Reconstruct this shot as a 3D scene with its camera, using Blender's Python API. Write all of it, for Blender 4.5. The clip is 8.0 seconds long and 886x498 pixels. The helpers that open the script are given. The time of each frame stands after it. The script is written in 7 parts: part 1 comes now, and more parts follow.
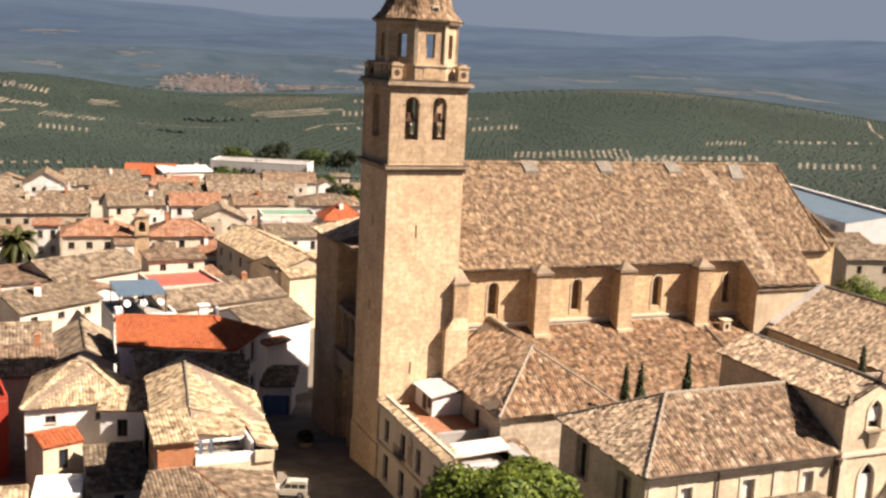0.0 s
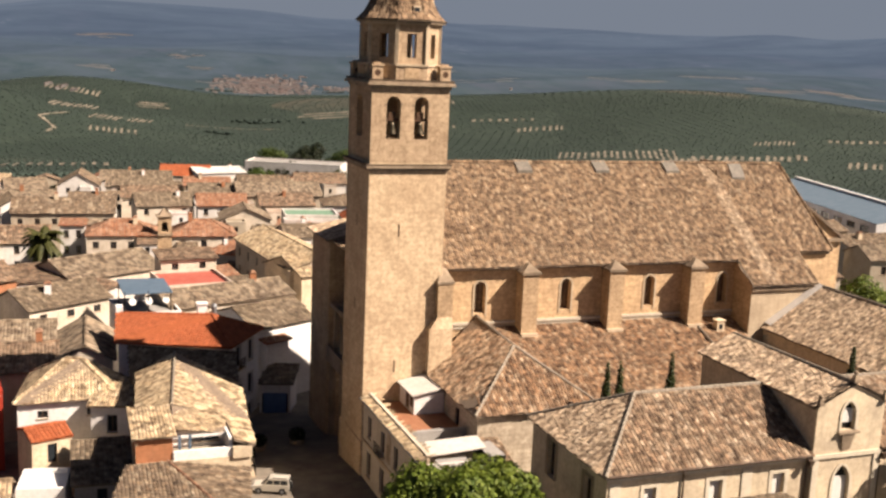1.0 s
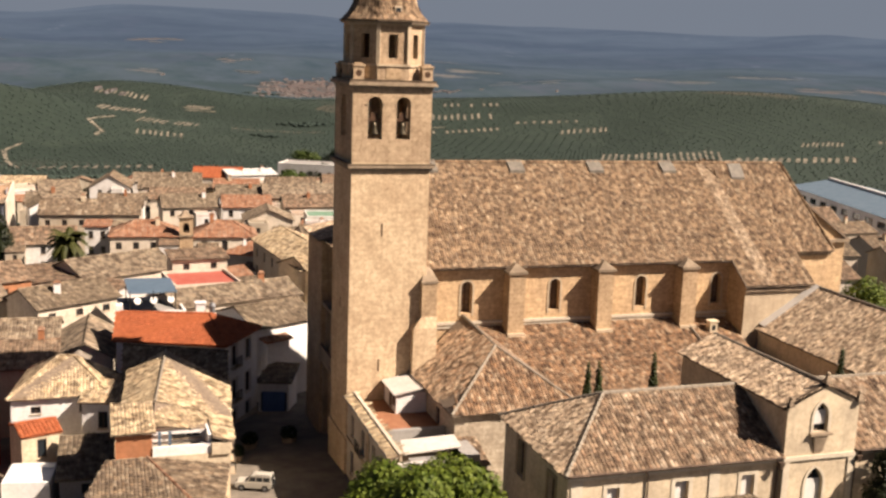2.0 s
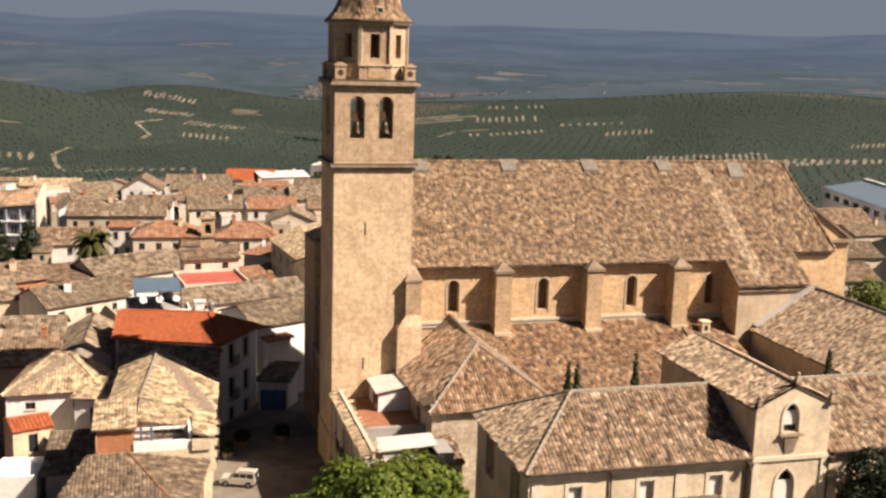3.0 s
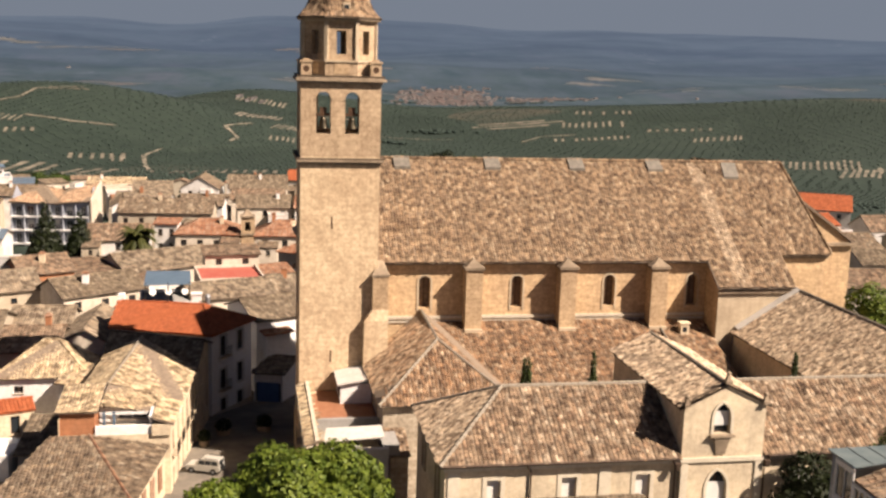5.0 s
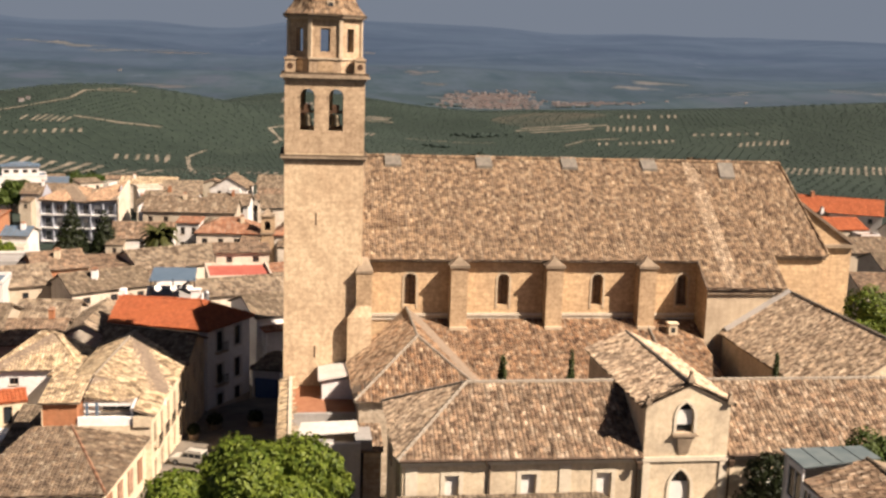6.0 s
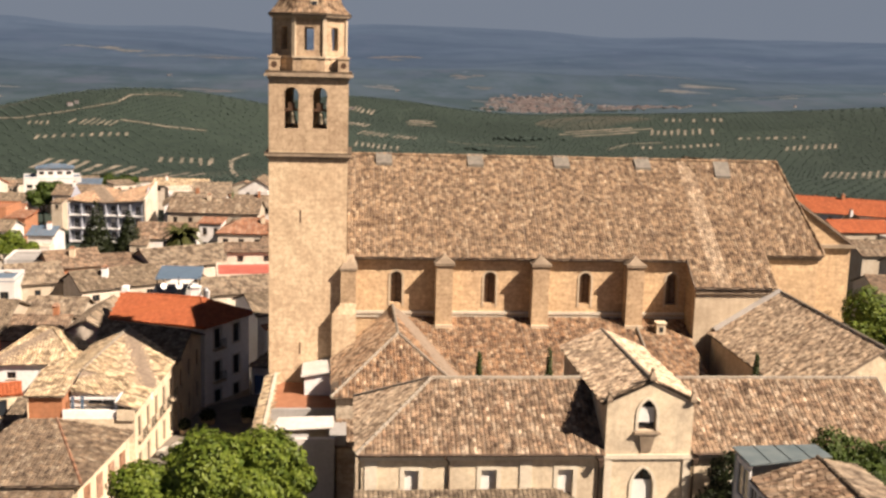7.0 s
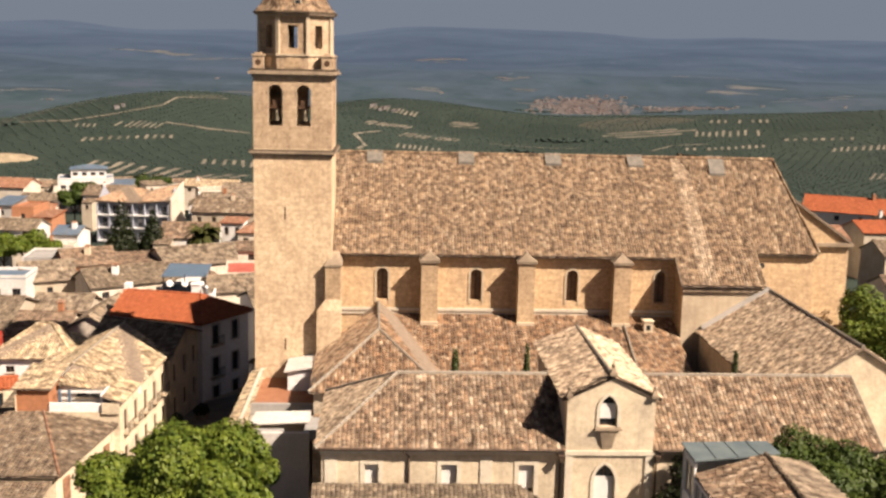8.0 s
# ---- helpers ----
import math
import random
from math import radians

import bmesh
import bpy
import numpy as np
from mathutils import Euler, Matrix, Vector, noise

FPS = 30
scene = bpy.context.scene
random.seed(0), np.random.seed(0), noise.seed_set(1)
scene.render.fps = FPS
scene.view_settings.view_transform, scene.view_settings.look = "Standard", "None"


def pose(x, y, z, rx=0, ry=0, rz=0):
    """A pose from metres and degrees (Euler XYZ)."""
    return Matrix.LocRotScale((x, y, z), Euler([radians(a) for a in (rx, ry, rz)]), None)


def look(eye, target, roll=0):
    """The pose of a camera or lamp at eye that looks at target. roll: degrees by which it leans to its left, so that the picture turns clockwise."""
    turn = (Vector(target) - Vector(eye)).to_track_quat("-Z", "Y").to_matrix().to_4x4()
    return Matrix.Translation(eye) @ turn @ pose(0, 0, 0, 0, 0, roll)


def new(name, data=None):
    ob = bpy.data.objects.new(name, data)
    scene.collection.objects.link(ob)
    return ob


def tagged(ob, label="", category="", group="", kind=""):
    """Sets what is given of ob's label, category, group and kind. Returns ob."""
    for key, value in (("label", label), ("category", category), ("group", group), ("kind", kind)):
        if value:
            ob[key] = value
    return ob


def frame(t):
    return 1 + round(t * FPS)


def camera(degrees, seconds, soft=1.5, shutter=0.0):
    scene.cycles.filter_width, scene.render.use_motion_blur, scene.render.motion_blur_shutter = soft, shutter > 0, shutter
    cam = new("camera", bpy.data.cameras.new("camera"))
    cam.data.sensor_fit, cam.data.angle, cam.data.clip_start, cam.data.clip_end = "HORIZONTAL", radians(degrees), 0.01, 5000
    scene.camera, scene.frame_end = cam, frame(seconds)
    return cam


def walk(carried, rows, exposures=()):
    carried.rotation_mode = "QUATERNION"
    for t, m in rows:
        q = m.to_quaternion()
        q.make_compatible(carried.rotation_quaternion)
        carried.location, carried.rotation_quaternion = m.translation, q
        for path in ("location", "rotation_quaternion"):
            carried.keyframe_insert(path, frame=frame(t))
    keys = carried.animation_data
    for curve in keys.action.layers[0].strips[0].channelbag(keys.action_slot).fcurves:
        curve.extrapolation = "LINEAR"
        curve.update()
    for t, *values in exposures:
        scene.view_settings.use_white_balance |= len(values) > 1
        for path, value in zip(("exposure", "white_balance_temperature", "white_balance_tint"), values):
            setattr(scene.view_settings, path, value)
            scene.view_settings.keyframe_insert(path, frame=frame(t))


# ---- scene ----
cam = camera(44.9, 8.0, soft=2.6)
PATH = [
    (0, (-2.391, -2.417, 36.253), (-1.609, -0.612, 35.891), 2.9),
    (0.5, (0.169, -3.595, 36.322), (0.909, -1.773, 35.958), 2.7),
    (1, (2.82, -4.84, 36.38), (3.516, -3.001, 36.016), 2.5),
    (1.5, (5.385, -5.916, 36.411), (6.04, -4.061, 36.047), 2.3),
    (3, (13.4, -8.764, 36.284), (13.925, -6.868, 35.923), 1.7),
    (3.5, (15.99, -9.618, 36.218), (16.474, -7.711, 35.857), 1.5),
    (4, (18.719, -10.455, 36.103), (19.159, -8.538, 35.743), 1.5),
    (4.5, (21.377, -11.153, 35.976), (21.776, -9.226, 35.618), 1.6),
    (6, (29.63, -12.894, 35.464), (29.901, -10.944, 35.112), 1.8),
    (6.5, (32.348, -13.341, 35.278), (32.576, -11.385, 34.929), 1.7),
    (7, (35.209, -13.805, 35.101), (35.393, -11.844, 34.754), 1.6),
    (7.5, (37.99, -14.171, 34.922), (38.131, -12.206, 34.576), 1.5),
    (8, (40.832, -14.441, 34.795), (40.929, -12.474, 34.45), 1.3),
]
walk(cam, [(t, look(eye, target, roll)) for t, eye, target, roll in PATH],
     exposures=[(0, 1.74, 6250, 13), (0.7, 1.53, 6300, 13), (1.5, 1.39, 6400, 13), (4.5, 1.4, 6350, 13), (8, 1.44, 6350, 13)])

# ---- world and sun ----
SUN_FROM = Vector((2.4, -1.61, 2.75)).normalized()
world = bpy.data.worlds.new("world")
scene.world = world
world.use_nodes = True
wn = world.node_tree.nodes
sky = wn.new("ShaderNodeTexSky")
sky.sky_type = "NISHITA"
sky.sun_disc = False
sky.sun_elevation = math.asin(SUN_FROM.z)
sky.sun_rotation = math.atan2(SUN_FROM.x, SUN_FROM.y)
sky.air_density, sky.dust_density, sky.ozone_density = 0.13, 0.8, 0.3
world.node_tree.links.new(sky.outputs[0], wn["Background"].inputs[0])
wn["Background"].inputs[1].default_value = 0.05
sun_data = bpy.data.lights.new("sun", "SUN")
sun_data.energy, sun_data.angle, sun_data.color = 5.0, radians(0.6), (1.0, 0.83, 0.66)
sun = new("sun", sun_data)
sun.matrix_world = look(SUN_FROM * 100, (0, 0, 0))

# ---- materials ----
def mat(name, rough=0.85, metal=0.0):
    m = bpy.data.materials.new(name)
    m.use_nodes = True
    b = m.node_tree.nodes["Principled BSDF"]
    b.inputs["Roughness"].default_value = rough
    b.inputs["Metallic"].default_value = metal
    b.inputs["Specular IOR Level"].default_value = 0.2 if rough > 0.55 else 0.5
    return m, m.node_tree.nodes, m.node_tree.links, b


def ramp_node(n, stops):
    r = n.new("ShaderNodeValToRGB")
    el = r.color_ramp.elements
    while len(el) < len(stops):
        el.new(0.5)
    for e, (p, c) in zip(el, stops):
        e.position, e.color = p, (*c, 1)
    return r


def noise_node(n, l, coord, scale, detail=4, rough=0.6):
    t = n.new("ShaderNodeTexNoise")
    t.inputs["Scale"].default_value, t.inputs["Detail"].default_value = scale, detail
    t.inputs["Roughness"].default_value = rough
    l.new(coord, t.inputs["Vector"])
    return t.outputs["Fac"]


def mixc(n, l, fac, a, b, mode="MIX"):
    m = n.new("ShaderNodeMix")
    m.data_type, m.blend_type = "RGBA", mode
    for sock, v in ((m.inputs["Factor"], fac), (m.inputs["A"], a), (m.inputs["B"], b)):
        if isinstance(v, bpy.types.NodeSocket):
            l.new(v, sock)
        elif isinstance(v, (int, float)):
            sock.default_value = v
        else:
            sock.default_value = (*v, 1)
    return m.outputs["Result"]


def bump_to(n, l, b, height, strength, dist=0.05):
    u = n.new("ShaderNodeBump")
    u.inputs["Strength"].default_value, u.inputs["Distance"].default_value = strength, dist
    l.new(height, u.inputs["Height"])
    l.new(u.outputs["Normal"], b.inputs["Normal"])


def plaster(name, base, dirt, rough=0.9, stain=0.5, blocks=0.0, grain=1.0):
    """A wall surface: large stains, fine grain, rain streaks, and faint ashlar joints where blocks > 0."""
    m, n, l, b = mat(name, rough)
    co = n.new("ShaderNodeNewGeometry").outputs["Position"]
    big = noise_node(n, l, co, 0.35, 5, 0.65)
    fine = noise_node(n, l, co, 3.2, 6, 0.75)
    mp = n.new("ShaderNodeMapping")
    mp.inputs["Scale"].default_value = (1.6, 1.6, 0.12)
    l.new(co, mp.inputs["Vector"])
    streak = noise_node(n, l, mp.outputs[0], 1.0, 4, 0.6)
    f1 = ramp_node(n, [(0.42, (0, 0, 0)), (0.68, (stain, stain, stain))])
    l.new(big, f1.inputs[0])
    c = mixc(n, l, f1.outputs[0], base, dirt)
    f2 = ramp_node(n, [(0.5, (0, 0, 0)), (0.75, (stain * 0.7,) * 3)])
    l.new(streak, f2.inputs[0])
    c = mixc(n, l, f2.outputs[0], c, dirt)
    f3 = ramp_node(n, [(0.35, (1 - 0.13 * grain, 1 - 0.14 * grain, 1 - 0.15 * grain)), (0.65, (1 + 0.07 * grain,) * 3)])
    l.new(fine, f3.inputs[0])
    c = mixc(n, l, 1.0, c, f3.outputs[0], "MULTIPLY")
    if blocks:
        # ashlar: brick pattern laid over the wall's own run (x + y) and height
        sep = n.new("ShaderNodeSeparateXYZ")
        l.new(co, sep.inputs[0])
        add = n.new("ShaderNodeMath")
        l.new(sep.outputs[0], add.inputs[0])
        l.new(sep.outputs[1], add.inputs[1])
        cmb = n.new("ShaderNodeCombineXYZ")
        l.new(add.outputs[0], cmb.inputs[0])
        l.new(sep.outputs[2], cmb.inputs[1])
        br = n.new("ShaderNodeTexBrick")
        br.inputs["Scale"].default_value = 1.0
        br.inputs["Brick Width"].default_value, br.inputs["Row Height"].default_value = 0.82, 0.41
        br.inputs["Mortar Size"].default_value = 0.018
        br.inputs["Color1"].default_value = (1.1, 1.08, 1.05, 1)
        br.inputs["Color2"].default_value = (0.86, 0.84, 0.8, 1)
        br.inputs["Mortar"].default_value = (0.7, 0.66, 0.6, 1)
        l.new(cmb.outputs[0], br.inputs["Vector"])
        c = mixc(n, l, blocks, c, br.outputs["Color"], "MULTIPLY")
    l.new(c, b.inputs["Base Color"])
    bump_to(n, l, b, fine, 0.25, 0.03)
    return m


def tile_mat(name, stops, patch=(0.5, 0.42, 0.33), blots=1.0, spot=1.5):
    """Clay barrel tiles: each piece its own tone, lichen and weather over whole areas."""
    m, n, l, b = mat(name, 0.9)
    geo = n.new("ShaderNodeNewGeometry")
    info = n.new("ShaderNodeObjectInfo")
    add = n.new("ShaderNodeMath")
    l.new(geo.outputs["Random Per Island"], add.inputs[0])
    l.new(info.outputs["Random"], add.inputs[1])
    fr = n.new("ShaderNodeMath")
    fr.operation = "FRACT"
    l.new(add.outputs[0], fr.inputs[0])
    co = geo.outputs["Position"]
    r = ramp_node(n, stops)
    r.color_ramp.interpolation = "LINEAR"
    l.new(fr.outputs[0], r.inputs[0])
    area = noise_node(n, l, co, 0.55, 6, 0.7)
    f = ramp_node(n, [(0.4, (0, 0, 0)), (0.66, (0.6, 0.6, 0.6))])
    l.new(area, f.inputs[0])
    c = mixc(n, l, f.outputs[0], r.outputs[0], patch)
    blot = noise_node(n, l, co, spot, 3, 0.6)
    f2 = ramp_node(n, [(0.36, (0.4, 0.36, 0.33)), (0.5, (0.98, 0.96, 0.93)), (0.64, (1.62, 1.57, 1.47))])
    l.new(blot, f2.inputs[0])
    c = mixc(n, l, blots, c, f2.outputs[0], "MULTIPLY")
    l.new(c, b.inputs["Base Color"])
    g = noise_node(n, l, co, 12, 4, 0.7)
    bump_to(n, l, b, g, 0.4, 0.02)
    return m


def plain(name, c1, c2, scale=1.5, rough=0.8, metal=0.0, bump=0.2):
    m, n, l, b = mat(name, rough, metal)
    co = n.new("ShaderNodeNewGeometry").outputs["Position"]
    a = noise_node(n, l, co, scale, 5, 0.65)
    r = ramp_node(n, [(0.35, c1), (0.65, c2)])
    l.new(a, r.inputs[0])
    l.new(r.outputs[0], b.inputs["Base Color"])
    if bump:
        bump_to(n, l, b, noise_node(n, l, co, scale * 6, 4, 0.7), bump, 0.03)
    return m


STONE = plaster("church_stone", (0.53, 0.389, 0.237), (0.37, 0.261, 0.163), 0.92, 0.6, 0.68, 2.3)
STONE_TOWER = plaster("tower_stone", (0.57, 0.448, 0.302), (0.4, 0.292, 0.187), 0.92, 0.75, 0.52, 2.3)
STONE_BELFRY = plaster("belfry_stone", (0.42, 0.32, 0.215), (0.26, 0.185, 0.12), 0.92, 0.85, 0.6, 2.3)
STONE_GREY = plaster("grey_weathered_stone", (0.455, 0.338, 0.214), (0.29, 0.208, 0.132), 0.92, 0.8, 0.75, 2.3)
STONE_PALE = plaster("pale_stone", (0.45, 0.37, 0.265), (0.28, 0.222, 0.155), 0.92, 0.6, 0.3)
WHITE_STONE = plaster("limewashed_stone", (0.476, 0.428, 0.345), (0.357, 0.297, 0.226), 0.9, 0.5)
STONE_TRIM = plaster("stone_trim", (0.308, 0.241, 0.168), (0.146, 0.112, 0.0784), 0.9, 0.9)
RUBBLE = plaster("rubble_wall", (0.539, 0.471, 0.372), (0.303, 0.256, 0.197), 0.95, 0.9, 0.9, 2.3)
CREAM = plaster("cream_render", (0.6, 0.5, 0.352), (0.345, 0.29, 0.215), 0.9, 0.8, 0.0, 1.5)
TOWN_CREAM = plaster("cream_render", (0.56, 0.495, 0.405), (0.37, 0.315, 0.245), 0.9, 0.7, 0.0, 1.4)
TOWN_WHITE = plaster("whitewash", (0.6, 0.58, 0.55), (0.4, 0.365, 0.32), 0.9, 0.6, 0.0, 1.2)
BRICK_ORANGE = plaster("red_brick_wall", (0.35, 0.165, 0.088), (0.24, 0.125, 0.075), 0.9, 0.5, 0.5)
WHITE = plaster("whitewash", (0.7, 0.69, 0.67), (0.5, 0.47, 0.43), 0.9, 0.35)
GREYW = plaster("grey_render", (0.291, 0.28, 0.263), (0.202, 0.19, 0.174), 0.9, 0.5)
OCHRE = plaster("ochre_render", (0.41, 0.355, 0.275), (0.26, 0.198, 0.128), 0.9, 0.5)
BRICKW = plaster("red_brick_wall", (0.34, 0.15, 0.075), (0.22, 0.115, 0.065), 0.9, 0.6, 0.5)
REDW = plaster("red_painted_wall", (0.297, 0.0357, 0.0179), (0.214, 0.0298, 0.0179), 0.85, 0.4)
TILE = tile_mat("old_clay_tiles", [(0, (0.0618, 0.0451, 0.0328)), (0.25, (0.11, 0.0828, 0.0584)), (0.55, (0.153, 0.116, 0.0813)), (0.8, (0.138, 0.095, 0.0607)), (0.9, (0.199, 0.162, 0.117)), (1, (0.237, 0.199, 0.15))], (0.153, 0.119, 0.0841), 0.85)
TILE_CHURCH = tile_mat("church_roof_tiles", [(0, (0.08, 0.052, 0.033)), (0.25, (0.132, 0.088, 0.055)), (0.5, (0.172, 0.12, 0.076)), (0.75, (0.185, 0.126, 0.078)), (0.9, (0.215, 0.16, 0.105)), (1, (0.28, 0.222, 0.155))], (0.178, 0.13, 0.088), 1.0, 1.9)
TILE_CHAPEL = tile_mat("russet_lichen_tiles", [(0, (0.07, 0.042, 0.026)), (0.25, (0.13, 0.078, 0.046)), (0.5, (0.18, 0.112, 0.066)), (0.72, (0.19, 0.108, 0.06)), (0.86, (0.225, 0.16, 0.106)), (1, (0.28, 0.215, 0.15))], (0.185, 0.127, 0.083), 1.0, 1.7)
TILE_PALE = tile_mat("pale_clay_tiles", [(0, (0.174, 0.126, 0.0792)), (0.3, (0.285, 0.221, 0.142)), (0.6, (0.36, 0.288, 0.187)), (0.85, (0.285, 0.203, 0.119)), (1, (0.47, 0.41, 0.294))], (0.384, 0.319, 0.22))
TILE_GREY = tile_mat("weathered_grey_tiles", [(0, (0.0671, 0.0516, 0.0371)), (0.4, (0.124, 0.0957, 0.0669)), (0.8, (0.155, 0.121, 0.086)), (1, (0.206, 0.17, 0.125))], (0.15, 0.119, 0.0834), 0.8)
TILE_RED = tile_mat("new_orange_tiles", [(0, (0.22, 0.06, 0.024)), (0.5, (0.27, 0.076, 0.03)), (1, (0.31, 0.097, 0.041))], (0.26, 0.078, 0.033), 0.3)
TILE_ORANGE = tile_mat("faded_orange_tiles", [(0, (0.162, 0.0846, 0.0522)), (0.5, (0.22, 0.117, 0.0696)), (1, (0.254, 0.164, 0.116))], (0.211, 0.132, 0.0895), 0.6)
TILE_MOTTLED = tile_mat("lichen_spotted_tiles", [(0, (0.0605, 0.0402, 0.0264)), (0.22, (0.121, 0.0805, 0.0526)), (0.5, (0.194, 0.138, 0.0922)), (0.72, (0.167, 0.104, 0.0658)), (0.84, (0.235, 0.18, 0.128)), (1, (0.31, 0.25, 0.187))], (0.2, 0.15, 0.104), 1.0, 2.1)
MOSS = plain("mossy_weathered_stone", (0.05, 0.037, 0.025), (0.1, 0.074, 0.05), 2.0, 0.95)
MORTAR = plain("lime_mortar", (0.189, 0.158, 0.121), (0.257, 0.227, 0.181), 1.2, 0.9)
UNDER = plain("roof_bed", (0.116, 0.087, 0.0627), (0.179, 0.139, 0.101), 2.0, 0.95)
UNDER_PALE = plain("pale_roof_bed", (0.143, 0.108, 0.0781), (0.208, 0.162, 0.12), 2.4, 0.95)
UNDER_RED = plain("new_roof_bed", (0.241, 0.0683, 0.0263), (0.283, 0.084, 0.0315), 2.0, 0.95)
UNDER_GREY = plain("grey_roof_bed", (0.103, 0.0824, 0.0605), (0.154, 0.125, 0.0919), 2.0, 0.95)
TERRACE = plain("terracotta_floor", (0.213, 0.0904, 0.0479), (0.266, 0.128, 0.0692), 1.0, 0.8)
TERRACE_RED = plain("red_terrace_paint", (0.293, 0.0692, 0.0479), (0.33, 0.106, 0.0798), 0.8, 0.7)
WOOD = plain("dark_wood", (0.0479, 0.0266, 0.016), (0.0851, 0.0479, 0.0266), 3.0, 0.6)
BLIND = plain("white_blind", (0.533, 0.518, 0.49), (0.59, 0.576, 0.547), 2.0, 0.6)
IRON = plain("dark_iron", (0.016, 0.016, 0.016), (0.0372, 0.0319, 0.0266), 4.0, 0.5, 0.7)
ZINC = plain("grey_zinc", (0.17, 0.176, 0.181), (0.239, 0.245, 0.25), 2.0, 0.45, 0.5)
HATCH = plain("weathered_sheet", (0.106, 0.0958, 0.0798), (0.17, 0.149, 0.122), 2.0, 0.7)
BLUE = plain("blue_grey_sheet", (0.0851, 0.128, 0.176), (0.117, 0.165, 0.218), 0.7, 0.5, 0.2)
PALEBLUE = plain("pale_blue_sheet", (0.0828, 0.121, 0.16), (0.109, 0.147, 0.185), 0.5, 0.75, 0.0)
GREEN = plain("green_painted_deck", (0.106, 0.192, 0.128), (0.16, 0.245, 0.176), 0.6, 0.7)
BRONZE = plain("bell_bronze", (0.0266, 0.0213, 0.0133), (0.053, 0.0425, 0.0266), 3.0, 0.4, 0.8)
PAVING = plain("street_paving", (0.115, 0.1, 0.083), (0.19, 0.165, 0.132), 0.5, 0.9)
KERB = plain("pale_concrete", (0.235, 0.207, 0.162), (0.302, 0.269, 0.213), 0.8, 0.9)
LEAF = plain("bright_leaf", (0.0326, 0.0571, 0.00476), (0.105, 0.132, 0.0135), 1.3, 0.6, 0, 0)
LEAF_DARK = plain("dark_leaf", (0.00493, 0.00826, 0.00127), (0.0123, 0.0175, 0.00253), 0.9, 0.6, 0, 0)
LEAF_MID = plain("mid_leaf", (0.02, 0.036, 0.0045), (0.048, 0.068, 0.009), 0.9, 0.6, 0, 0)
LEAF_CYPRESS = plain("cypress_leaf", (0.014, 0.022, 0.004), (0.034, 0.045, 0.009), 1.6, 0.6, 0, 0)
PALM = plain("palm_frond", (0.0168, 0.023, 0.00396), (0.047, 0.0461, 0.0106), 0.9, 0.6, 0, 0)
BARK = plain("bark", (0.0532, 0.0372, 0.0266), (0.106, 0.0798, 0.0532), 3.0, 0.95)
CARPAINT = plain("cream_car_paint", (0.372, 0.351, 0.298), (0.404, 0.383, 0.33), 0.6, 0.3, 0, 0)
RUBBER = plain("black_rubber", (0.0106, 0.0106, 0.0106), (0.0186, 0.0186, 0.0186), 4.0, 0.8)
GLASS, _, _, gb = mat("window_glass", 0.08)
gb.inputs["Base Color"].default_value = (0.02, 0.024, 0.028, 1)
gb.inputs["Specular IOR Level"].default_value = 0.5

ALABASTER = plain("dusty_alabaster", (0.085, 0.055, 0.034), (0.18, 0.118, 0.073), 3.0, 0.5)

# apartment wall colour with the bluish, sky-lit shade painted in
SHADEW = plaster("shaded_render", (0.3, 0.315, 0.36), (0.21, 0.225, 0.26), 0.9, 0.5)
SAND = plain("bare_sand", (0.17, 0.135, 0.088), (0.29, 0.235, 0.155), 0.09, 0.95, 0, 0)

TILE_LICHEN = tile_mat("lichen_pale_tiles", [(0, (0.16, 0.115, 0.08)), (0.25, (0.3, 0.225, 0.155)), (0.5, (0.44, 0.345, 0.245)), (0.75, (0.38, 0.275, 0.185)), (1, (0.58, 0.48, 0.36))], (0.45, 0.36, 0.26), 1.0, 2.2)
TILE_FADED = tile_mat("faded_terracotta_tiles", [(0, (0.22, 0.14, 0.085)), (0.5, (0.33, 0.215, 0.135)), (1, (0.42, 0.3, 0.2))], (0.36, 0.245, 0.16), 0.5, 0.8)
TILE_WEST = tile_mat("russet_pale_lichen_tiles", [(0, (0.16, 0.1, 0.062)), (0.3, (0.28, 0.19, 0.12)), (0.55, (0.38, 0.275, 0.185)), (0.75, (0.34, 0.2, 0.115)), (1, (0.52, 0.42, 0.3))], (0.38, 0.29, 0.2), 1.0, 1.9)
TILE_BAND = tile_mat("paler_church_tiles", [(0, (0.13, 0.09, 0.06)), (0.3, (0.21, 0.155, 0.105)), (0.6, (0.27, 0.2, 0.135)), (1, (0.36, 0.29, 0.21))], (0.26, 0.2, 0.14), 0.8, 1.9)
BROWNPIPE = plain("brown_pipe", (0.06, 0.04, 0.028), (0.1, 0.07, 0.05), 3.0, 0.6)
GREYWASH = plaster("grey_limewash", (0.5, 0.47, 0.43), (0.36, 0.33, 0.29), 0.9, 0.5)

SHEET = plain("weathered_sheet_roof", (0.085, 0.11, 0.115), (0.13, 0.155, 0.155), 0.8, 0.6, 0.1)

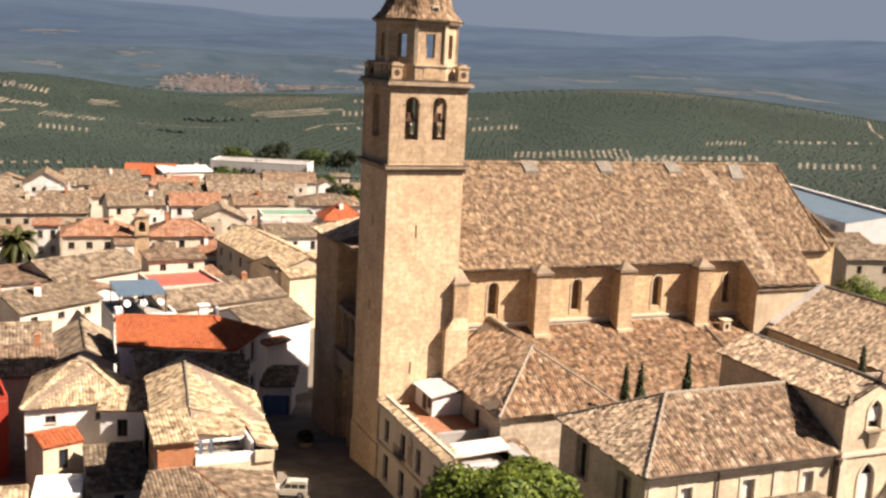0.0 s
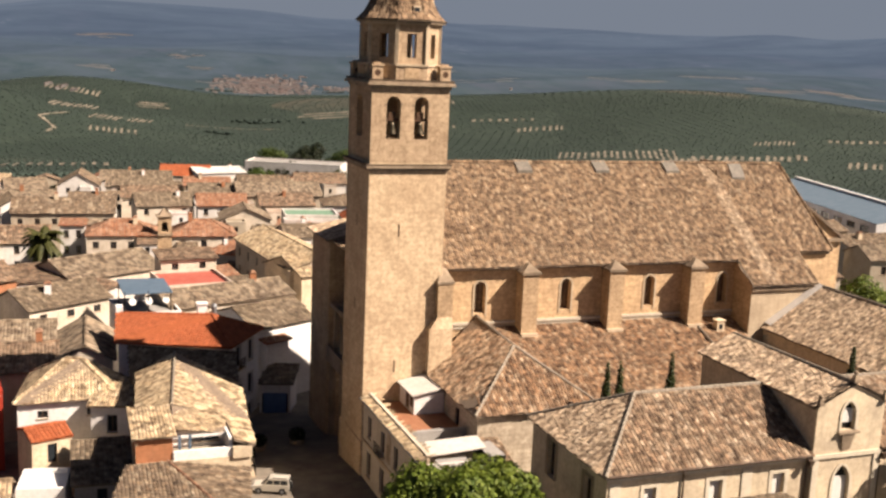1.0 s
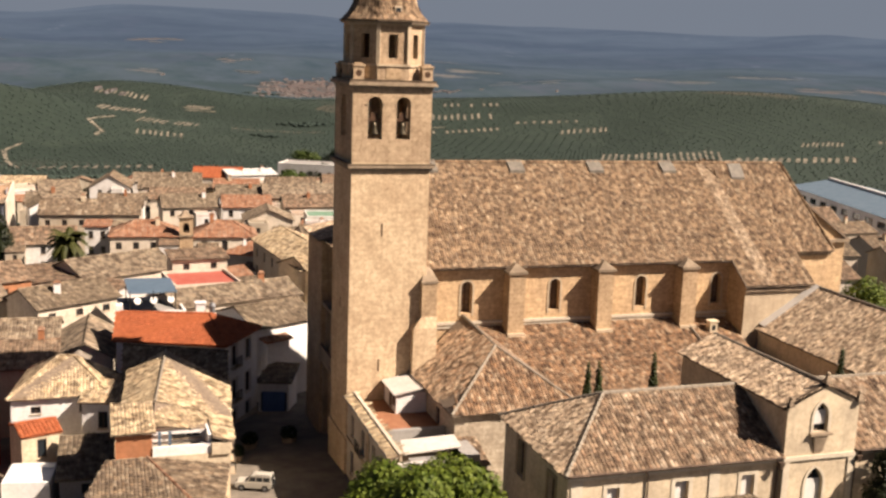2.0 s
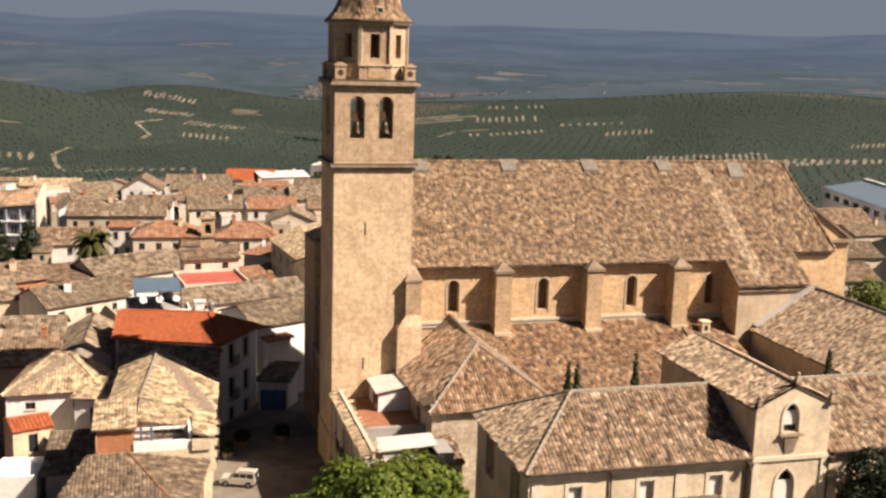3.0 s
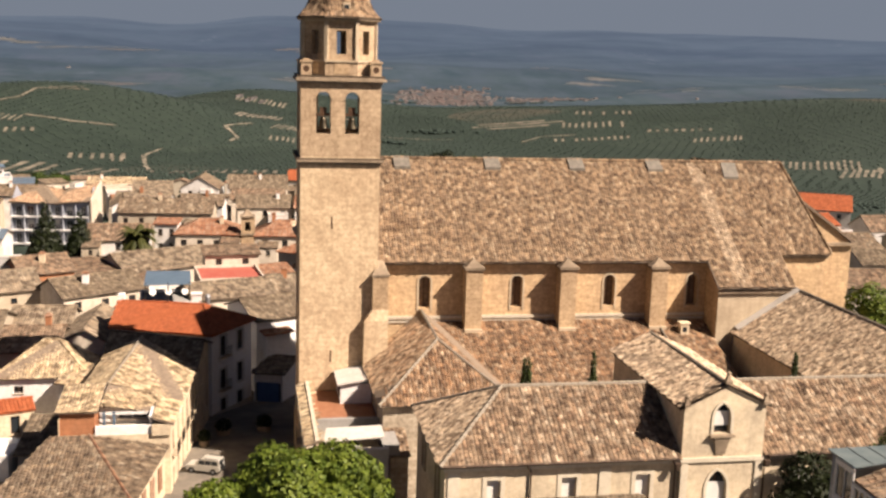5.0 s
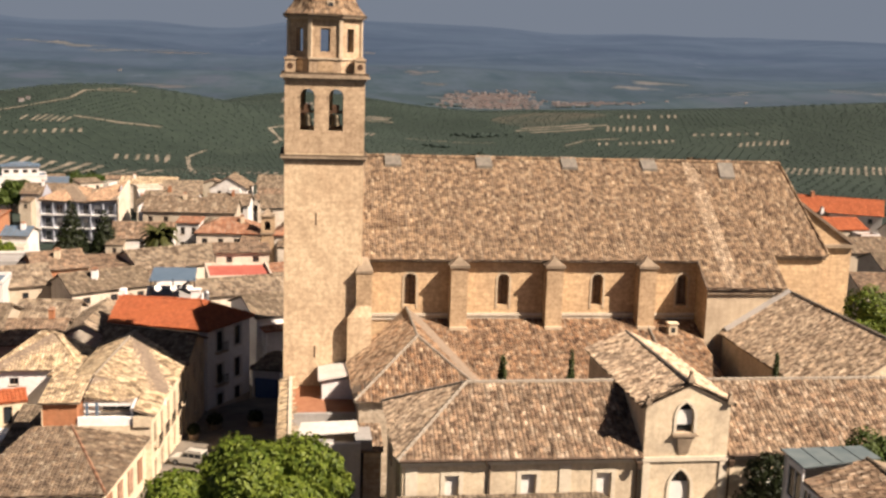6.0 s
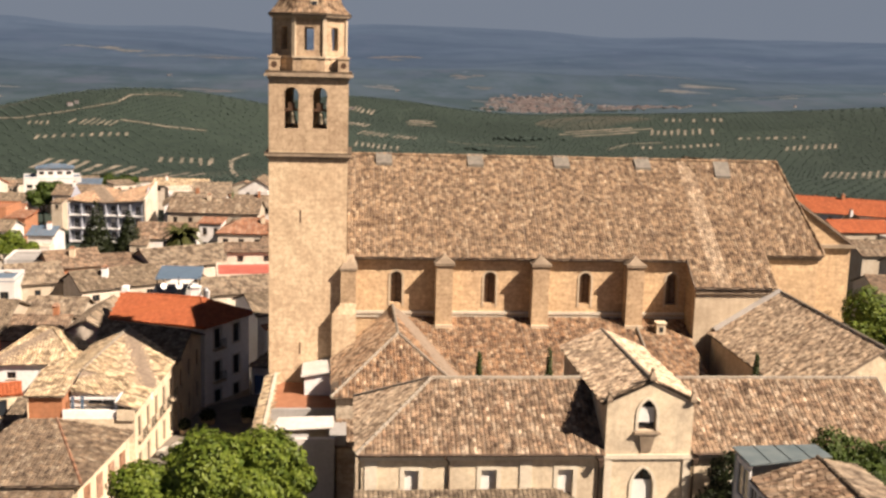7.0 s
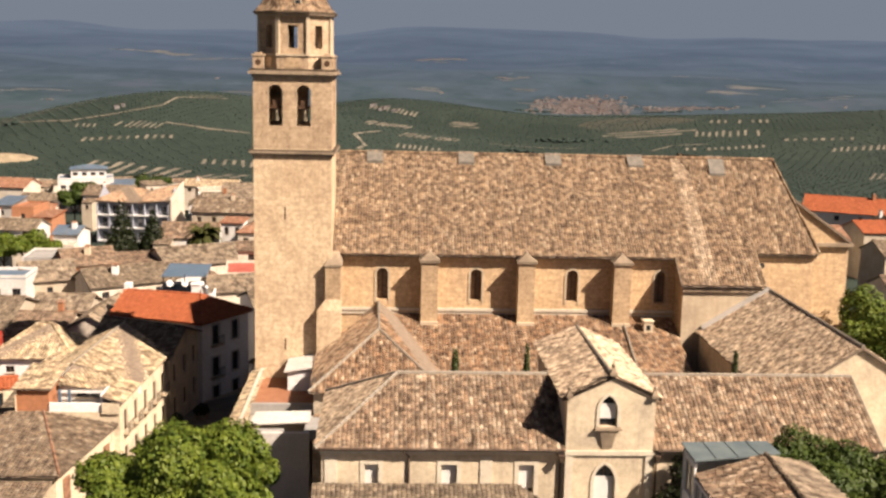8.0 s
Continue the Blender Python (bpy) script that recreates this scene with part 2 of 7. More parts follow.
CREAM_TRIM = plaster("cream_trim", (0.56, 0.5, 0.39), (0.42, 0.36, 0.27), 0.9, 0.6)
TILE_TAN = tile_mat("tan_old_tiles", [(0, (0.09, 0.068, 0.048)), (0.3, (0.145, 0.114, 0.083)), (0.6, (0.19, 0.155, 0.114)), (0.85, (0.165, 0.122, 0.084)), (1, (0.26, 0.222, 0.17))], (0.18, 0.148, 0.11), 0.9, 1.1)
TILE_ROSE = tile_mat("rosy_old_tiles", [(0, (0.08, 0.055, 0.038)), (0.3, (0.135, 0.097, 0.067)), (0.6, (0.172, 0.125, 0.087)), (0.85, (0.18, 0.112, 0.072)), (1, (0.24, 0.19, 0.14))], (0.168, 0.124, 0.09), 0.9, 1.2)
TILE_DARK = tile_mat("dark_old_tiles", [(0, (0.036, 0.0252, 0.018)), (0.3, (0.072, 0.0504, 0.0346)), (0.6, (0.115, 0.0828, 0.0576)), (0.85, (0.108, 0.0684, 0.0446)), (1, (0.18, 0.137, 0.0972))], (0.108, 0.0792, 0.0562))

# ---- building helpers ----
def link_mesh(name, verts, faces, material, parent=None, label="", smooth=False):
    me = bpy.data.meshes.new(name)
    me.from_pydata([tuple(v) for v in verts], [], faces)
    me.materials.append(material)
    if smooth:
        me.polygons.foreach_set("use_smooth", [True] * len(me.polygons))
    me.update()
    ob = new(name, me)
    if parent is not None:
        ob.parent = parent
    if label:
        ob["label"] = label
    return ob


def thing(name, label, category, group="", kind="", at=(0, 0, 0)):
    ob = new(name)
    ob.location = at
    ob.empty_display_size = 0.5
    return tagged(ob, label, category, group, kind)


def stuff(ob):
    ob["kind"] = "stuff"
    return ob


class Geo:
    """Collects verts and faces of one mesh."""

    def __init__(self):
        self.v, self.f = [], []

    def add(self, verts, faces):
        o = len(self.v)
        self.v += [tuple(p) for p in verts]
        self.f += [tuple(i + o for i in f) for f in faces]
        return self

    def box(self, x0, y0, z0, x1, y1, z1):
        return self.prism([(x0, y0), (x1, y0), (x1, y1), (x0, y1)], z0, z1)

    def prism(self, ring, z0, z1, top=None):
        """ring: ccw plan; top: another ring of as many points for a tapered top."""
        n = len(ring)
        top = top or ring
        v = [(x, y, z0) for x, y in ring] + [(x, y, z1) for x, y in top]
        f = [(i, (i + 1) % n, n + (i + 1) % n, n + i) for i in range(n)]
        return self.add(v, f + [tuple(range(n - 1, -1, -1)), tuple(range(n, 2 * n))])

    def slab(self, poly, down):
        """A sheet (3d polygon, seen from above ccw) with thickness straight down."""
        n = len(poly)
        v = [tuple(p) for p in poly] + [(p[0], p[1], p[2] - down) for p in poly]
        f = [tuple(range(n)), tuple(range(2 * n - 1, n - 1, -1))]
        return self.add(v, f + [(i, n + i, n + (i + 1) % n, (i + 1) % n) for i in range(n)])

    def tube(self, p, q, r, n=8, r2=None):
        p, q = Vector(p), Vector(q)
        r2 = r if r2 is None else r2
        m = (q - p).to_track_quat("Z", "Y").to_matrix()
        ring = [Vector((math.cos(a), math.sin(a), 0)) for a in (2 * math.pi * i / n for i in range(n))]
        v = [p + m @ (c * r) for c in ring] + [q + m @ (c * r2) for c in ring]
        f = [(i, (i + 1) % n, n + (i + 1) % n, n + i) for i in range(n)]
        return self.add(v, f + [tuple(range(n - 1, -1, -1)), tuple(range(n, 2 * n))])

    def lathe(self, c, prof, n=12):
        """prof: (radius, z) rows from the bottom up, round the axis at c."""
        v, f = [], []
        for r, z in prof:
            v += [(c[0] + r * math.cos(2 * math.pi * i / n), c[1] + r * math.sin(2 * math.pi * i / n), c[2] + z) for i in range(n)]
        for k in range(len(prof) - 1):
            f += [(k * n + i, k * n + (i + 1) % n, (k + 1) * n + (i + 1) % n, (k + 1) * n + i) for i in range(n)]
        return self.add(v, f + [tuple(range(n - 1, -1, -1)), tuple(range((len(prof) - 1) * n, len(prof) * n))])

    def make(self, name, material, parent=None, label="", smooth=False):
        return link_mesh(name, self.v, self.f, material, parent, label, smooth)


def lerp(a, b, t):
    return tuple(p + (q - p) * t for p, q in zip(a, b))


def arch_line(a, b, hi, pointed=False, grow=0.0):
    """The head of an arched opening from a to b with its crown at hi, as (u, z) points; round, or pointed of two arcs."""
    m, w, n = (a + b) / 2, b - a, 5
    if not pointed:
        r = w / 2
        return [(m - (r + grow) * math.cos(math.pi * s / (2 * n)), hi - r + (r + grow) * math.sin(math.pi * s / (2 * n))) for s in range(2 * n + 1)]
    top = math.pi / 3
    left = [(b - (w + grow) * math.cos(top * s / n), hi - w * 0.866 + (w + grow) * math.sin(top * s / n)) for s in range(n + 1)]
    right = [(2 * m - u, z) for u, z in reversed(left[:-1])]
    return left + right


def arch_trim(a, b, lo, hi, y0, y1, width, pointed=False):
    """A raised band round an arched opening in a wall facing south, from y0 (front) to y1."""
    g = Geo()
    inner, outer = arch_line(a, b, hi, pointed, 0.02), arch_line(a, b, hi, pointed, width)
    inner = [(inner[0][0], lo)] + inner + [(inner[-1][0], lo)]
    outer = [(outer[0][0], lo)] + outer + [(outer[-1][0], lo)]
    n = len(inner)
    v = [(u, y, z) for y in (y0, y1) for ring in (inner, outer) for u, z in ring]
    f = []
    for k in range(n - 1):
        f += [(k, n + k, n + k + 1, k + 1), (k, k + 1, 2 * n + k + 1, 2 * n + k), (n + k + 1, n + k, 3 * n + k, 3 * n + k + 1)]
    g.add(v, f)
    return g


def wall_geo(g, p, q, z0, z1, thick, openings=(), arch=(), pointed=False):
    """A wall from p to q (plan), outside on the right-hand side of p->q, mitred at both ends, with openings (u0, u1, lo, hi) cut through.
    arch: indices of openings with a round head."""
    p, q = Vector((p[0], p[1])), Vector((q[0], q[1]))
    length = (q - p).length
    d = (q - p) / length
    inn = Vector((-d.y, d.x)) * thick
    us = sorted({0.0, length, *[o[0] for o in openings], *[o[1] for o in openings]})
    zs = sorted({z0, z1, *[o[2] for o in openings], *[o[3] for o in openings]})
    us = [u for u in us if 0 <= u <= length]

    def P(u, z, back=False):
        if back and (u <= 0 or u >= length):
            u = thick if u <= 0 else length - thick
        w = p + d * u + (inn if back else Vector((0, 0)))
        return (w.x, w.y, z)

    def quad(a, b, c, e):
        g.add([a, b, c, e], [(0, 1, 2, 3)])

    def is_open(u, z):
        return any(o[0] < u < o[1] and o[2] < z < o[3] for o in openings)

    for i in range(len(us) - 1):
        for j in range(len(zs) - 1):
            a, b, lo, hi = us[i], us[i + 1], zs[j], zs[j + 1]
            if not is_open((a + b) / 2, (lo + hi) / 2):
                quad(P(a, lo), P(b, lo), P(b, hi), P(a, hi))
                quad(P(b, lo, 1), P(a, lo, 1), P(a, hi, 1), P(b, hi, 1))
    for k, (a, b, lo, hi) in enumerate(openings):
        quad(P(a, lo), P(a, lo, 1), P(b, lo, 1), P(b, lo))
        quad(P(a, hi, 1), P(a, hi), P(b, hi), P(b, hi, 1))
        quad(P(a, lo, 1), P(a, lo), P(a, hi), P(a, hi, 1))
        quad(P(b, lo), P(b, lo, 1), P(b, hi, 1), P(b, hi))
        if k in arch:
            pts = arch_line(a, b, hi, pointed)
            for (u0, v0), (u1, v1) in zip(pts, pts[1:]):
                quad(P(u0, v0), P(u1, v1), P(u1, hi), P(u0, hi))
                quad(P(u1, v1, 1), P(u0, v0, 1), P(u0, hi, 1), P(u1, hi, 1))
                quad(P(u0, v0, 1), P(u1, v1, 1), P(u1, v1), P(u0, v0))
    quad(P(0, z1), P(length, z1), P(length, z1, 1), P(0, z1, 1))
    return g


def window(parent, p, q, u0, u1, lo, hi, depth=0.16, frame_mat=None, pane_mat=None, sill=True, bars=True, blind=0.0):
    """A window in the opening of a wall p->q: frame with bars, pane, sill, and a rolled blind over its upper part."""
    p, q = Vector((p[0], p[1])), Vector((q[0], q[1]))
    d = (q - p).normalized()
    nrm = Vector((d.y, -d.x))

    def block(g, a, b, z0, z1, out0, out1):
        ring = [p + d * a + nrm * out1, p + d * b + nrm * out1, p + d * b + nrm * out0, p + d * a + nrm * out0]
        g.prism([tuple(v) for v in ring], z0, z1)

    g = Geo()
    t, o0, o1 = 0.07, -depth - 0.06, -depth
    block(g, u0 + .003, u0 + t, lo, hi, o0, o1)
    block(g, u1 - t, u1 - .003, lo, hi, o0, o1)
    block(g, u0 + t, u1 - t, lo + .003, lo + t, o0, o1)
    block(g, u0 + t, u1 - t, hi - t, hi - .003, o0, o1)
    if bars:
        m = (u0 + u1) / 2
        block(g, m - t / 2, m + t / 2, lo + t, hi - t, o0, o1 - 0.01)
    w = g.make("window", frame_mat or WOOD, parent)
    g = Geo()
    block(g, u0 + t / 2, u1 - t / 2, lo + t / 2, hi - t / 2, o0 - 0.03, o0 - 0.004)
    g.make("pane", pane_mat or GLASS, w)
    if sill:
        g = Geo()
        block(g, u0 - 0.06, u1 + 0.06, lo - 0.09, lo - 0.004, 0.003, 0.09)
        g.make("sill", STONE_PALE, w)
    if blind:
        g = Geo()
        block(g, u0 + 0.02, u1 - 0.02, hi - (hi - lo) * blind, hi - 0.02, o1 + 0.02, o1 + 0.05)
        g.make("blind", BLIND, w)
    return w


def plane_of(poly):
    """Centre, the level direction along the eave, the way up the slope, and the normal of a roof face."""
    P = [Vector(p) for p in poly]
    n = Vector((0, 0, 0))
    for a, b in zip(P, P[1:] + P[:1]):
        n += a.cross(b)
    n.normalize()
    if n.z < 0:
        n = -n
    along = Vector((0, 0, 1)).cross(n)
    along = along.normalized() if along.length > 1e-4 else Vector((1, 0, 0))
    return sum(P, Vector((0, 0, 0))) / len(P), along, n.cross(along).normalized(), n


def tile_cells(poly, pitch, run, rng, keep=None):
    """Where the cover tiles of one roof face lie: foot, direction up the slope, along, normal, length, width factor."""
    c, a, s, n = plane_of(poly)
    pts = [((Vector(p) - c).dot(a), (Vector(p) - c).dot(s)) for p in poly]
    lo, hi = min(p[0] for p in pts), max(p[0] for p in pts)
    cols = max(1, int((hi - lo) / pitch))
    step = (hi - lo) / cols
    out = []
    for i in range(cols):
        u = lo + (i + 0.5) * step
        cut = []
        for (ua, va), (ub, vb) in zip(pts, pts[1:] + pts[:1]):
            if (ua - u) * (ub - u) < 0:
                cut.append(va + (vb - va) * (u - ua) / (ub - ua))
        if len(cut) < 2:
            continue
        v0, v1 = min(cut), max(cut)
        rows = max(1, int((v1 - v0) / run))
        dv = (v1 - v0) / rows
        wob = rng.uniform(-0.02, 0.02)
        v0 -= rng.uniform(0.0, 0.16)
        off = rng.random()
        for k in range(rows):
            # the rows of neighbouring columns are out of step with each other
            at, ln = (0.0, 1.0 + off) if k == 0 else (k + off, 1.0 if k < rows - 1 else 1.0 - off)
            if ln < 0.15:
                continue
            foot = c + a * (u + wob + rng.uniform(-0.03, 0.03)) + s * (v0 + at * dv)
            out.append((foot, ln * dv * 1.08, step))
    return out, a, s, n


BARREL = [(-0.5, 0.0), (-0.3, 0.75), (0.3, 0.75), (0.5, 0.0)]


PIECE_QUEUE = []


def roof_tiles(polys, material, parent, pitch=0.28, run=0.42, seed=1, lift=0.02, name="roof_tiles", high=0.12, pieces=0):
    """All cover tiles of a roof as one mesh of half-round clay pieces, lapped row over row."""
    rng = random.Random(seed)
    v, f = [], []
    for poly in polys:
        cells, a, s, n = tile_cells(poly, pitch, run, rng)
        if pieces:
            # the lowest courses of the first slope become single tiles, laid at the end of the file
            cells.sort(key=lambda c: c[0].z)
            PIECE_QUEUE.append((parent, material, cells[:pieces], a, s, n, lift, high))
            cells, pieces = cells[pieces:], 0
        for foot, ln, w in cells:
            h = high * w
            tilt = rng.uniform(-0.012, 0.012)
            o = len(v)
            for end, ww, up in ((0.0, 0.9, 0.03), (1.0, 0.8, 0.0)):
                base = foot + s * (ln * end) + a * (tilt * end) + n * (lift + up)
                for bx, bz in BARREL:
                    v.append(base + a * (bx * w * ww) + n * (bz * h))
            f += [(o, o + 1, o + 5, o + 4), (o + 1, o + 2, o + 6, o + 5), (o + 2, o + 3, o + 7, o + 6), (o + 3, o + 2, o + 1, o)]
    return stuff(link_mesh(name, v, f, material, parent))


def ridge_caps(line, material, parent, size=0.3, name="ridge"):
    """A mortared row of half-round caps along ridge or hip lines."""
    g = Geo()
    for p, q in line:
        p, q = Vector(p), Vector(q)
        d = (q - p).normalized()
        side = d.cross(Vector((0, 0, 1))).normalized()
        up = side.cross(d)
        n = max(1, int((q - p).length / 0.5))
        for i in range(n):
            a, b = p.lerp(q, i / n), p.lerp(q, (i + 1.08) / n)
            ring = [(-0.5, -0.3), (-0.36, 0.28), (0, 0.5), (0.36, 0.28), (0.5, -0.3)]
            ve = [a + side * (x * size) + up * ((y + .12) * size) for x, y in ring] + [b + side * (x * size * 0.85) + up * (y * size * 0.9) for x, y in ring]
            g.add(ve, [(k, k + 1, k + 6, k + 5) for k in range(4)] + [(4, 3, 2, 1, 0), (5, 6, 7, 8, 9)])
    return stuff(g.make(name, material, parent))


def roof(parent, faces, material, thick=0.16, pitch=0.28, run=0.42, seed=1, caps=(), cap_mat=None, tiles=True, bed=None, high=0.12, pieces=0):
    """A roof of one or more slopes: the bed slab, its clay tiles, and ridge caps."""
    r = None
    for poly in faces:
        P = [Vector(p) for p in poly]
        ccw = sum((P[i].x * P[(i + 1) % len(P)].y - P[(i + 1) % len(P)].x * P[i].y) for i in range(len(P))) > 0
        sl = Geo().slab(poly if ccw else list(reversed(poly)), thick).make("roof_slope", bed or (UNDER_RED if material in (TILE_RED, TILE_ORANGE) else UNDER_GREY if material in (TILE_GREY, TILE_DARK) else UNDER_PALE if material in (TILE_MOTTLED, TILE_PALE, TILE_CHURCH, TILE_CHAPEL, TILE_WEST, TILE_BAND, TILE_LICHEN) else UNDER), parent)
        r = r or sl
    if tiles:
        roof_tiles(faces, material, r, pitch, run, seed, high=high, pieces=pieces)
    if caps:
        ridge_caps(caps, cap_mat or MORTAR, r)
    return r

# ---- land ----
PROFILE = [(0, -1.0), (84, -1.0), (115, -4.6), (200, -7.5), (340, -12), (420, -16.5), (520, -27), (650, -44), (860, -59), (1100, -68), (1350, -75), (1800, -73), (2000, -70), (2300, -59), (2600, -42), (3200, -8), (3900, 38), (4800, 158), (4850, 160)]
HILLS = [(-225, 1240, 62, 165, 170, -10), (860, 1330, 62, 430, 250, 33), (420, 2900, 16, 420, 160, 8), (1600, 2300, 26, 330, 260, 38), (30, 1650, 40, 140, 220, 0)]


def swell(u, v, k):
    return math.sin(u / k + 1.3 * math.sin(v / (1.7 * k))) * math.cos(v / (0.83 * k) + 0.8 * math.sin(u / (1.3 * k)))


def ground_z(x, y):
    """Height of the land: the town's hill, the plain below it, rounded hills and the far range."""
    dx, dy = x - 32, y + 2
    r = math.hypot(dx, dy)
    z = float(np.interp(r, [p[0] for p in PROFILE], [p[1] for p in PROFILE]))
    if r < 380:
        return z
    for hx, hy, h, wide, deep, turn in HILLS:
        c, s = math.cos(radians(turn)), math.sin(radians(turn))
        u, v = (x - hx) * c - (y - hy) * s, (x - hx) * s + (y - hy) * c
        z += h * math.exp(-0.5 * ((u / wide) ** 2 + (v / deep) ** 2))
    a = math.atan2(dx, dy)
    z += float(np.interp(r, [450, 800, 1800, 2600], [0, 5, 8, 8])) * swell(x, y, 150)
    far = float(np.interp(r, [2500, 3300, 4300, 4800], [0, 16, 20, 12]))
    if far:
        z += far * swell(x, y, 300) + float(np.interp(r, [3600, 4700], [0, 1])) * (14 * math.sin(7 * a + 0.6) + 8 * math.sin(17 * a) + 5 * math.sin(41 * a + 1))
    return z


def land_mat():
    m, n, l, b = mat("olive_land", 0.95)
    co = n.new("ShaderNodeNewGeometry").outputs["Position"]
    vo = n.new("ShaderNodeTexVoronoi")
    vo.inputs["Scale"].default_value = 0.0055
    l.new(co, vo.inputs["Vector"])
    sep = n.new("ShaderNodeSeparateColor")
    l.new(vo.outputs["Color"], sep.inputs[0])
    r = ramp_node(n, [(0, (0.0138, 0.0225, 0.0172)), (0.45, (0.0174, 0.0275, 0.0213)), (0.8, (0.0238, 0.0345, 0.0268)), (0.93, (0.04, 0.041, 0.031)), (1, (0.055, 0.05, 0.038))])
    l.new(sep.outputs[0], r.inputs[0])
    big = noise_node(n, l, co, 0.009, 6, 0.65)
    f = ramp_node(n, [(0.4, (0, 0, 0)), (0.62, (0.8, 0.8, 0.8))])
    l.new(big, f.inputs[0])
    c = mixc(n, l, f.outputs[0], r.outputs[0], (0.0188, 0.0295, 0.0233))
    fine = noise_node(n, l, co, 0.1, 6, 0.75)
    f2 = ramp_node(n, [(0.36, (0.7, 0.74, 0.74)), (0.64, (1.25, 1.22, 1.15))])
    l.new(fine, f2.inputs[0])
    c = mixc(n, l, 1.0, c, f2.outputs[0], "MULTIPLY")
    l.new(c, b.inputs["Base Color"])
    return m


def build_ground():
    rs = [0, 30, 60, 84, 100, 115, 150, 200, 260, 340, 380, 420, 470, 530, 600, 680] + [740 * 1.035 ** k for k in range(28)]
    rs = [r for r in rs if r < 1900] + [1900, 2000, 2300, 2700, 3200, 3900, 4400, 4800]
    seg = 360
    v, f = [(32, -2, -1)], []
    for r in rs[1:]:
        # the sheet runs on below the far country
        under = 0 if r <= 1900 else min(80.0, (r - 1900) * 0.2)
        for k in range(seg):
            a = 2 * math.pi * k / seg
            x, y = 32 + r * math.cos(a), -2 + r * math.sin(a)
            v.append((x, y, ground_z(x, y) - under))
    f += [(0, 1 + k, 1 + (k + 1) % seg) for k in range(seg)]
    for i in range(len(rs) - 2):
        o = 1 + i * seg
        f += [(o + k, o + seg + k, o + seg + (k + 1) % seg, o + (k + 1) % seg) for k in range(seg)]
    ob = link_mesh("ground", v, f, land_mat(), None, "", True)
    tagged(ob, "rolling land with olive groves and pale tilled fields", "ground", kind="structure")


build_ground()


def build_street():
    v, f = [], []
    nx, ny = 30, 70
    for j in range(ny + 1):
        for i in range(nx + 1):
            x, y = -30 + 130 * i / nx, 20 + 180 * j / ny
            v.append((x, y, ground_z(x, y) + 0.12))
    f = [(j * (nx + 1) + i, j * (nx + 1) + i + 1, (j + 1) * (nx + 1) + i + 1, (j + 1) * (nx + 1) + i) for j in range(ny) for i in range(nx)]
    tagged(link_mesh("pavement", v, f, PAVING), "worn grey paving of the village streets", "pavement", kind="structure")


build_street()


def hills_mat():
    """Far country: bands of fields, scrub, pale tracks; bluish air light painted as glow."""
    m, n, l, b = mat("distant_country", 1.0)
    co = n.new("ShaderNodeNewGeometry").outputs["Position"]

    def layer(scale, lo, hi, seed):
        mp = n.new("ShaderNodeMapping")
        mp.inputs["Scale"].default_value = scale
        mp.inputs["Location"].default_value = (seed, seed * 2.0, 0)
        l.new(co, mp.inputs["Vector"])
        a = noise_node(n, l, mp.outputs[0], 1.0, 8, 0.66)
        r = ramp_node(n, [(lo, (0, 0, 0)), (hi, (1, 1, 1))])
        l.new(a, r.inputs[0])
        return r.outputs[0]

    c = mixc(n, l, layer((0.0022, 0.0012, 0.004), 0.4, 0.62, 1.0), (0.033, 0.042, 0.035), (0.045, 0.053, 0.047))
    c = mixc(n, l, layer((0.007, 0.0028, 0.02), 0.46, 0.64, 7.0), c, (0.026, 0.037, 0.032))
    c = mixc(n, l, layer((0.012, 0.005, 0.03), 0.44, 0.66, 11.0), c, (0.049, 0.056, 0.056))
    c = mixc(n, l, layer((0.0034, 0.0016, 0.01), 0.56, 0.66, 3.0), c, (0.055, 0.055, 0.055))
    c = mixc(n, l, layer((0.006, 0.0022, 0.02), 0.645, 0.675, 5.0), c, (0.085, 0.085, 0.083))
    # haze painted in: the glow turns bluer with distance
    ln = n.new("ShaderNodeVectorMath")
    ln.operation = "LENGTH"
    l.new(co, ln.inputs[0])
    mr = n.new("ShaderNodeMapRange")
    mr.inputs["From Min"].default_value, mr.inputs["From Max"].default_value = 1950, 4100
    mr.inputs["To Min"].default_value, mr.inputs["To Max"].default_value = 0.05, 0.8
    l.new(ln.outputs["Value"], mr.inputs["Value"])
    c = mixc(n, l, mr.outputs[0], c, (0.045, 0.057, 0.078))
    # the last crests are mixed towards the sky colour, as haze would
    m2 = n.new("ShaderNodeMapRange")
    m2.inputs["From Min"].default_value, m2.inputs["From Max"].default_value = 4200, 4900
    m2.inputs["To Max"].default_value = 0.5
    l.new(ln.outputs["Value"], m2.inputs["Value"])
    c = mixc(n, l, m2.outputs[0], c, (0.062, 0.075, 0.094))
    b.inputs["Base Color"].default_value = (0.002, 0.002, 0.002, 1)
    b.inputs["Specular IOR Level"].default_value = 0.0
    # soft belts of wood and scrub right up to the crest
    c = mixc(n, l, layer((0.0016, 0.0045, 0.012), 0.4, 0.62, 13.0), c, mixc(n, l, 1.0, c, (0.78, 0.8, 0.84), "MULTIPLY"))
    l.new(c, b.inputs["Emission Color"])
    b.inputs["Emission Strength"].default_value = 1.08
    return m


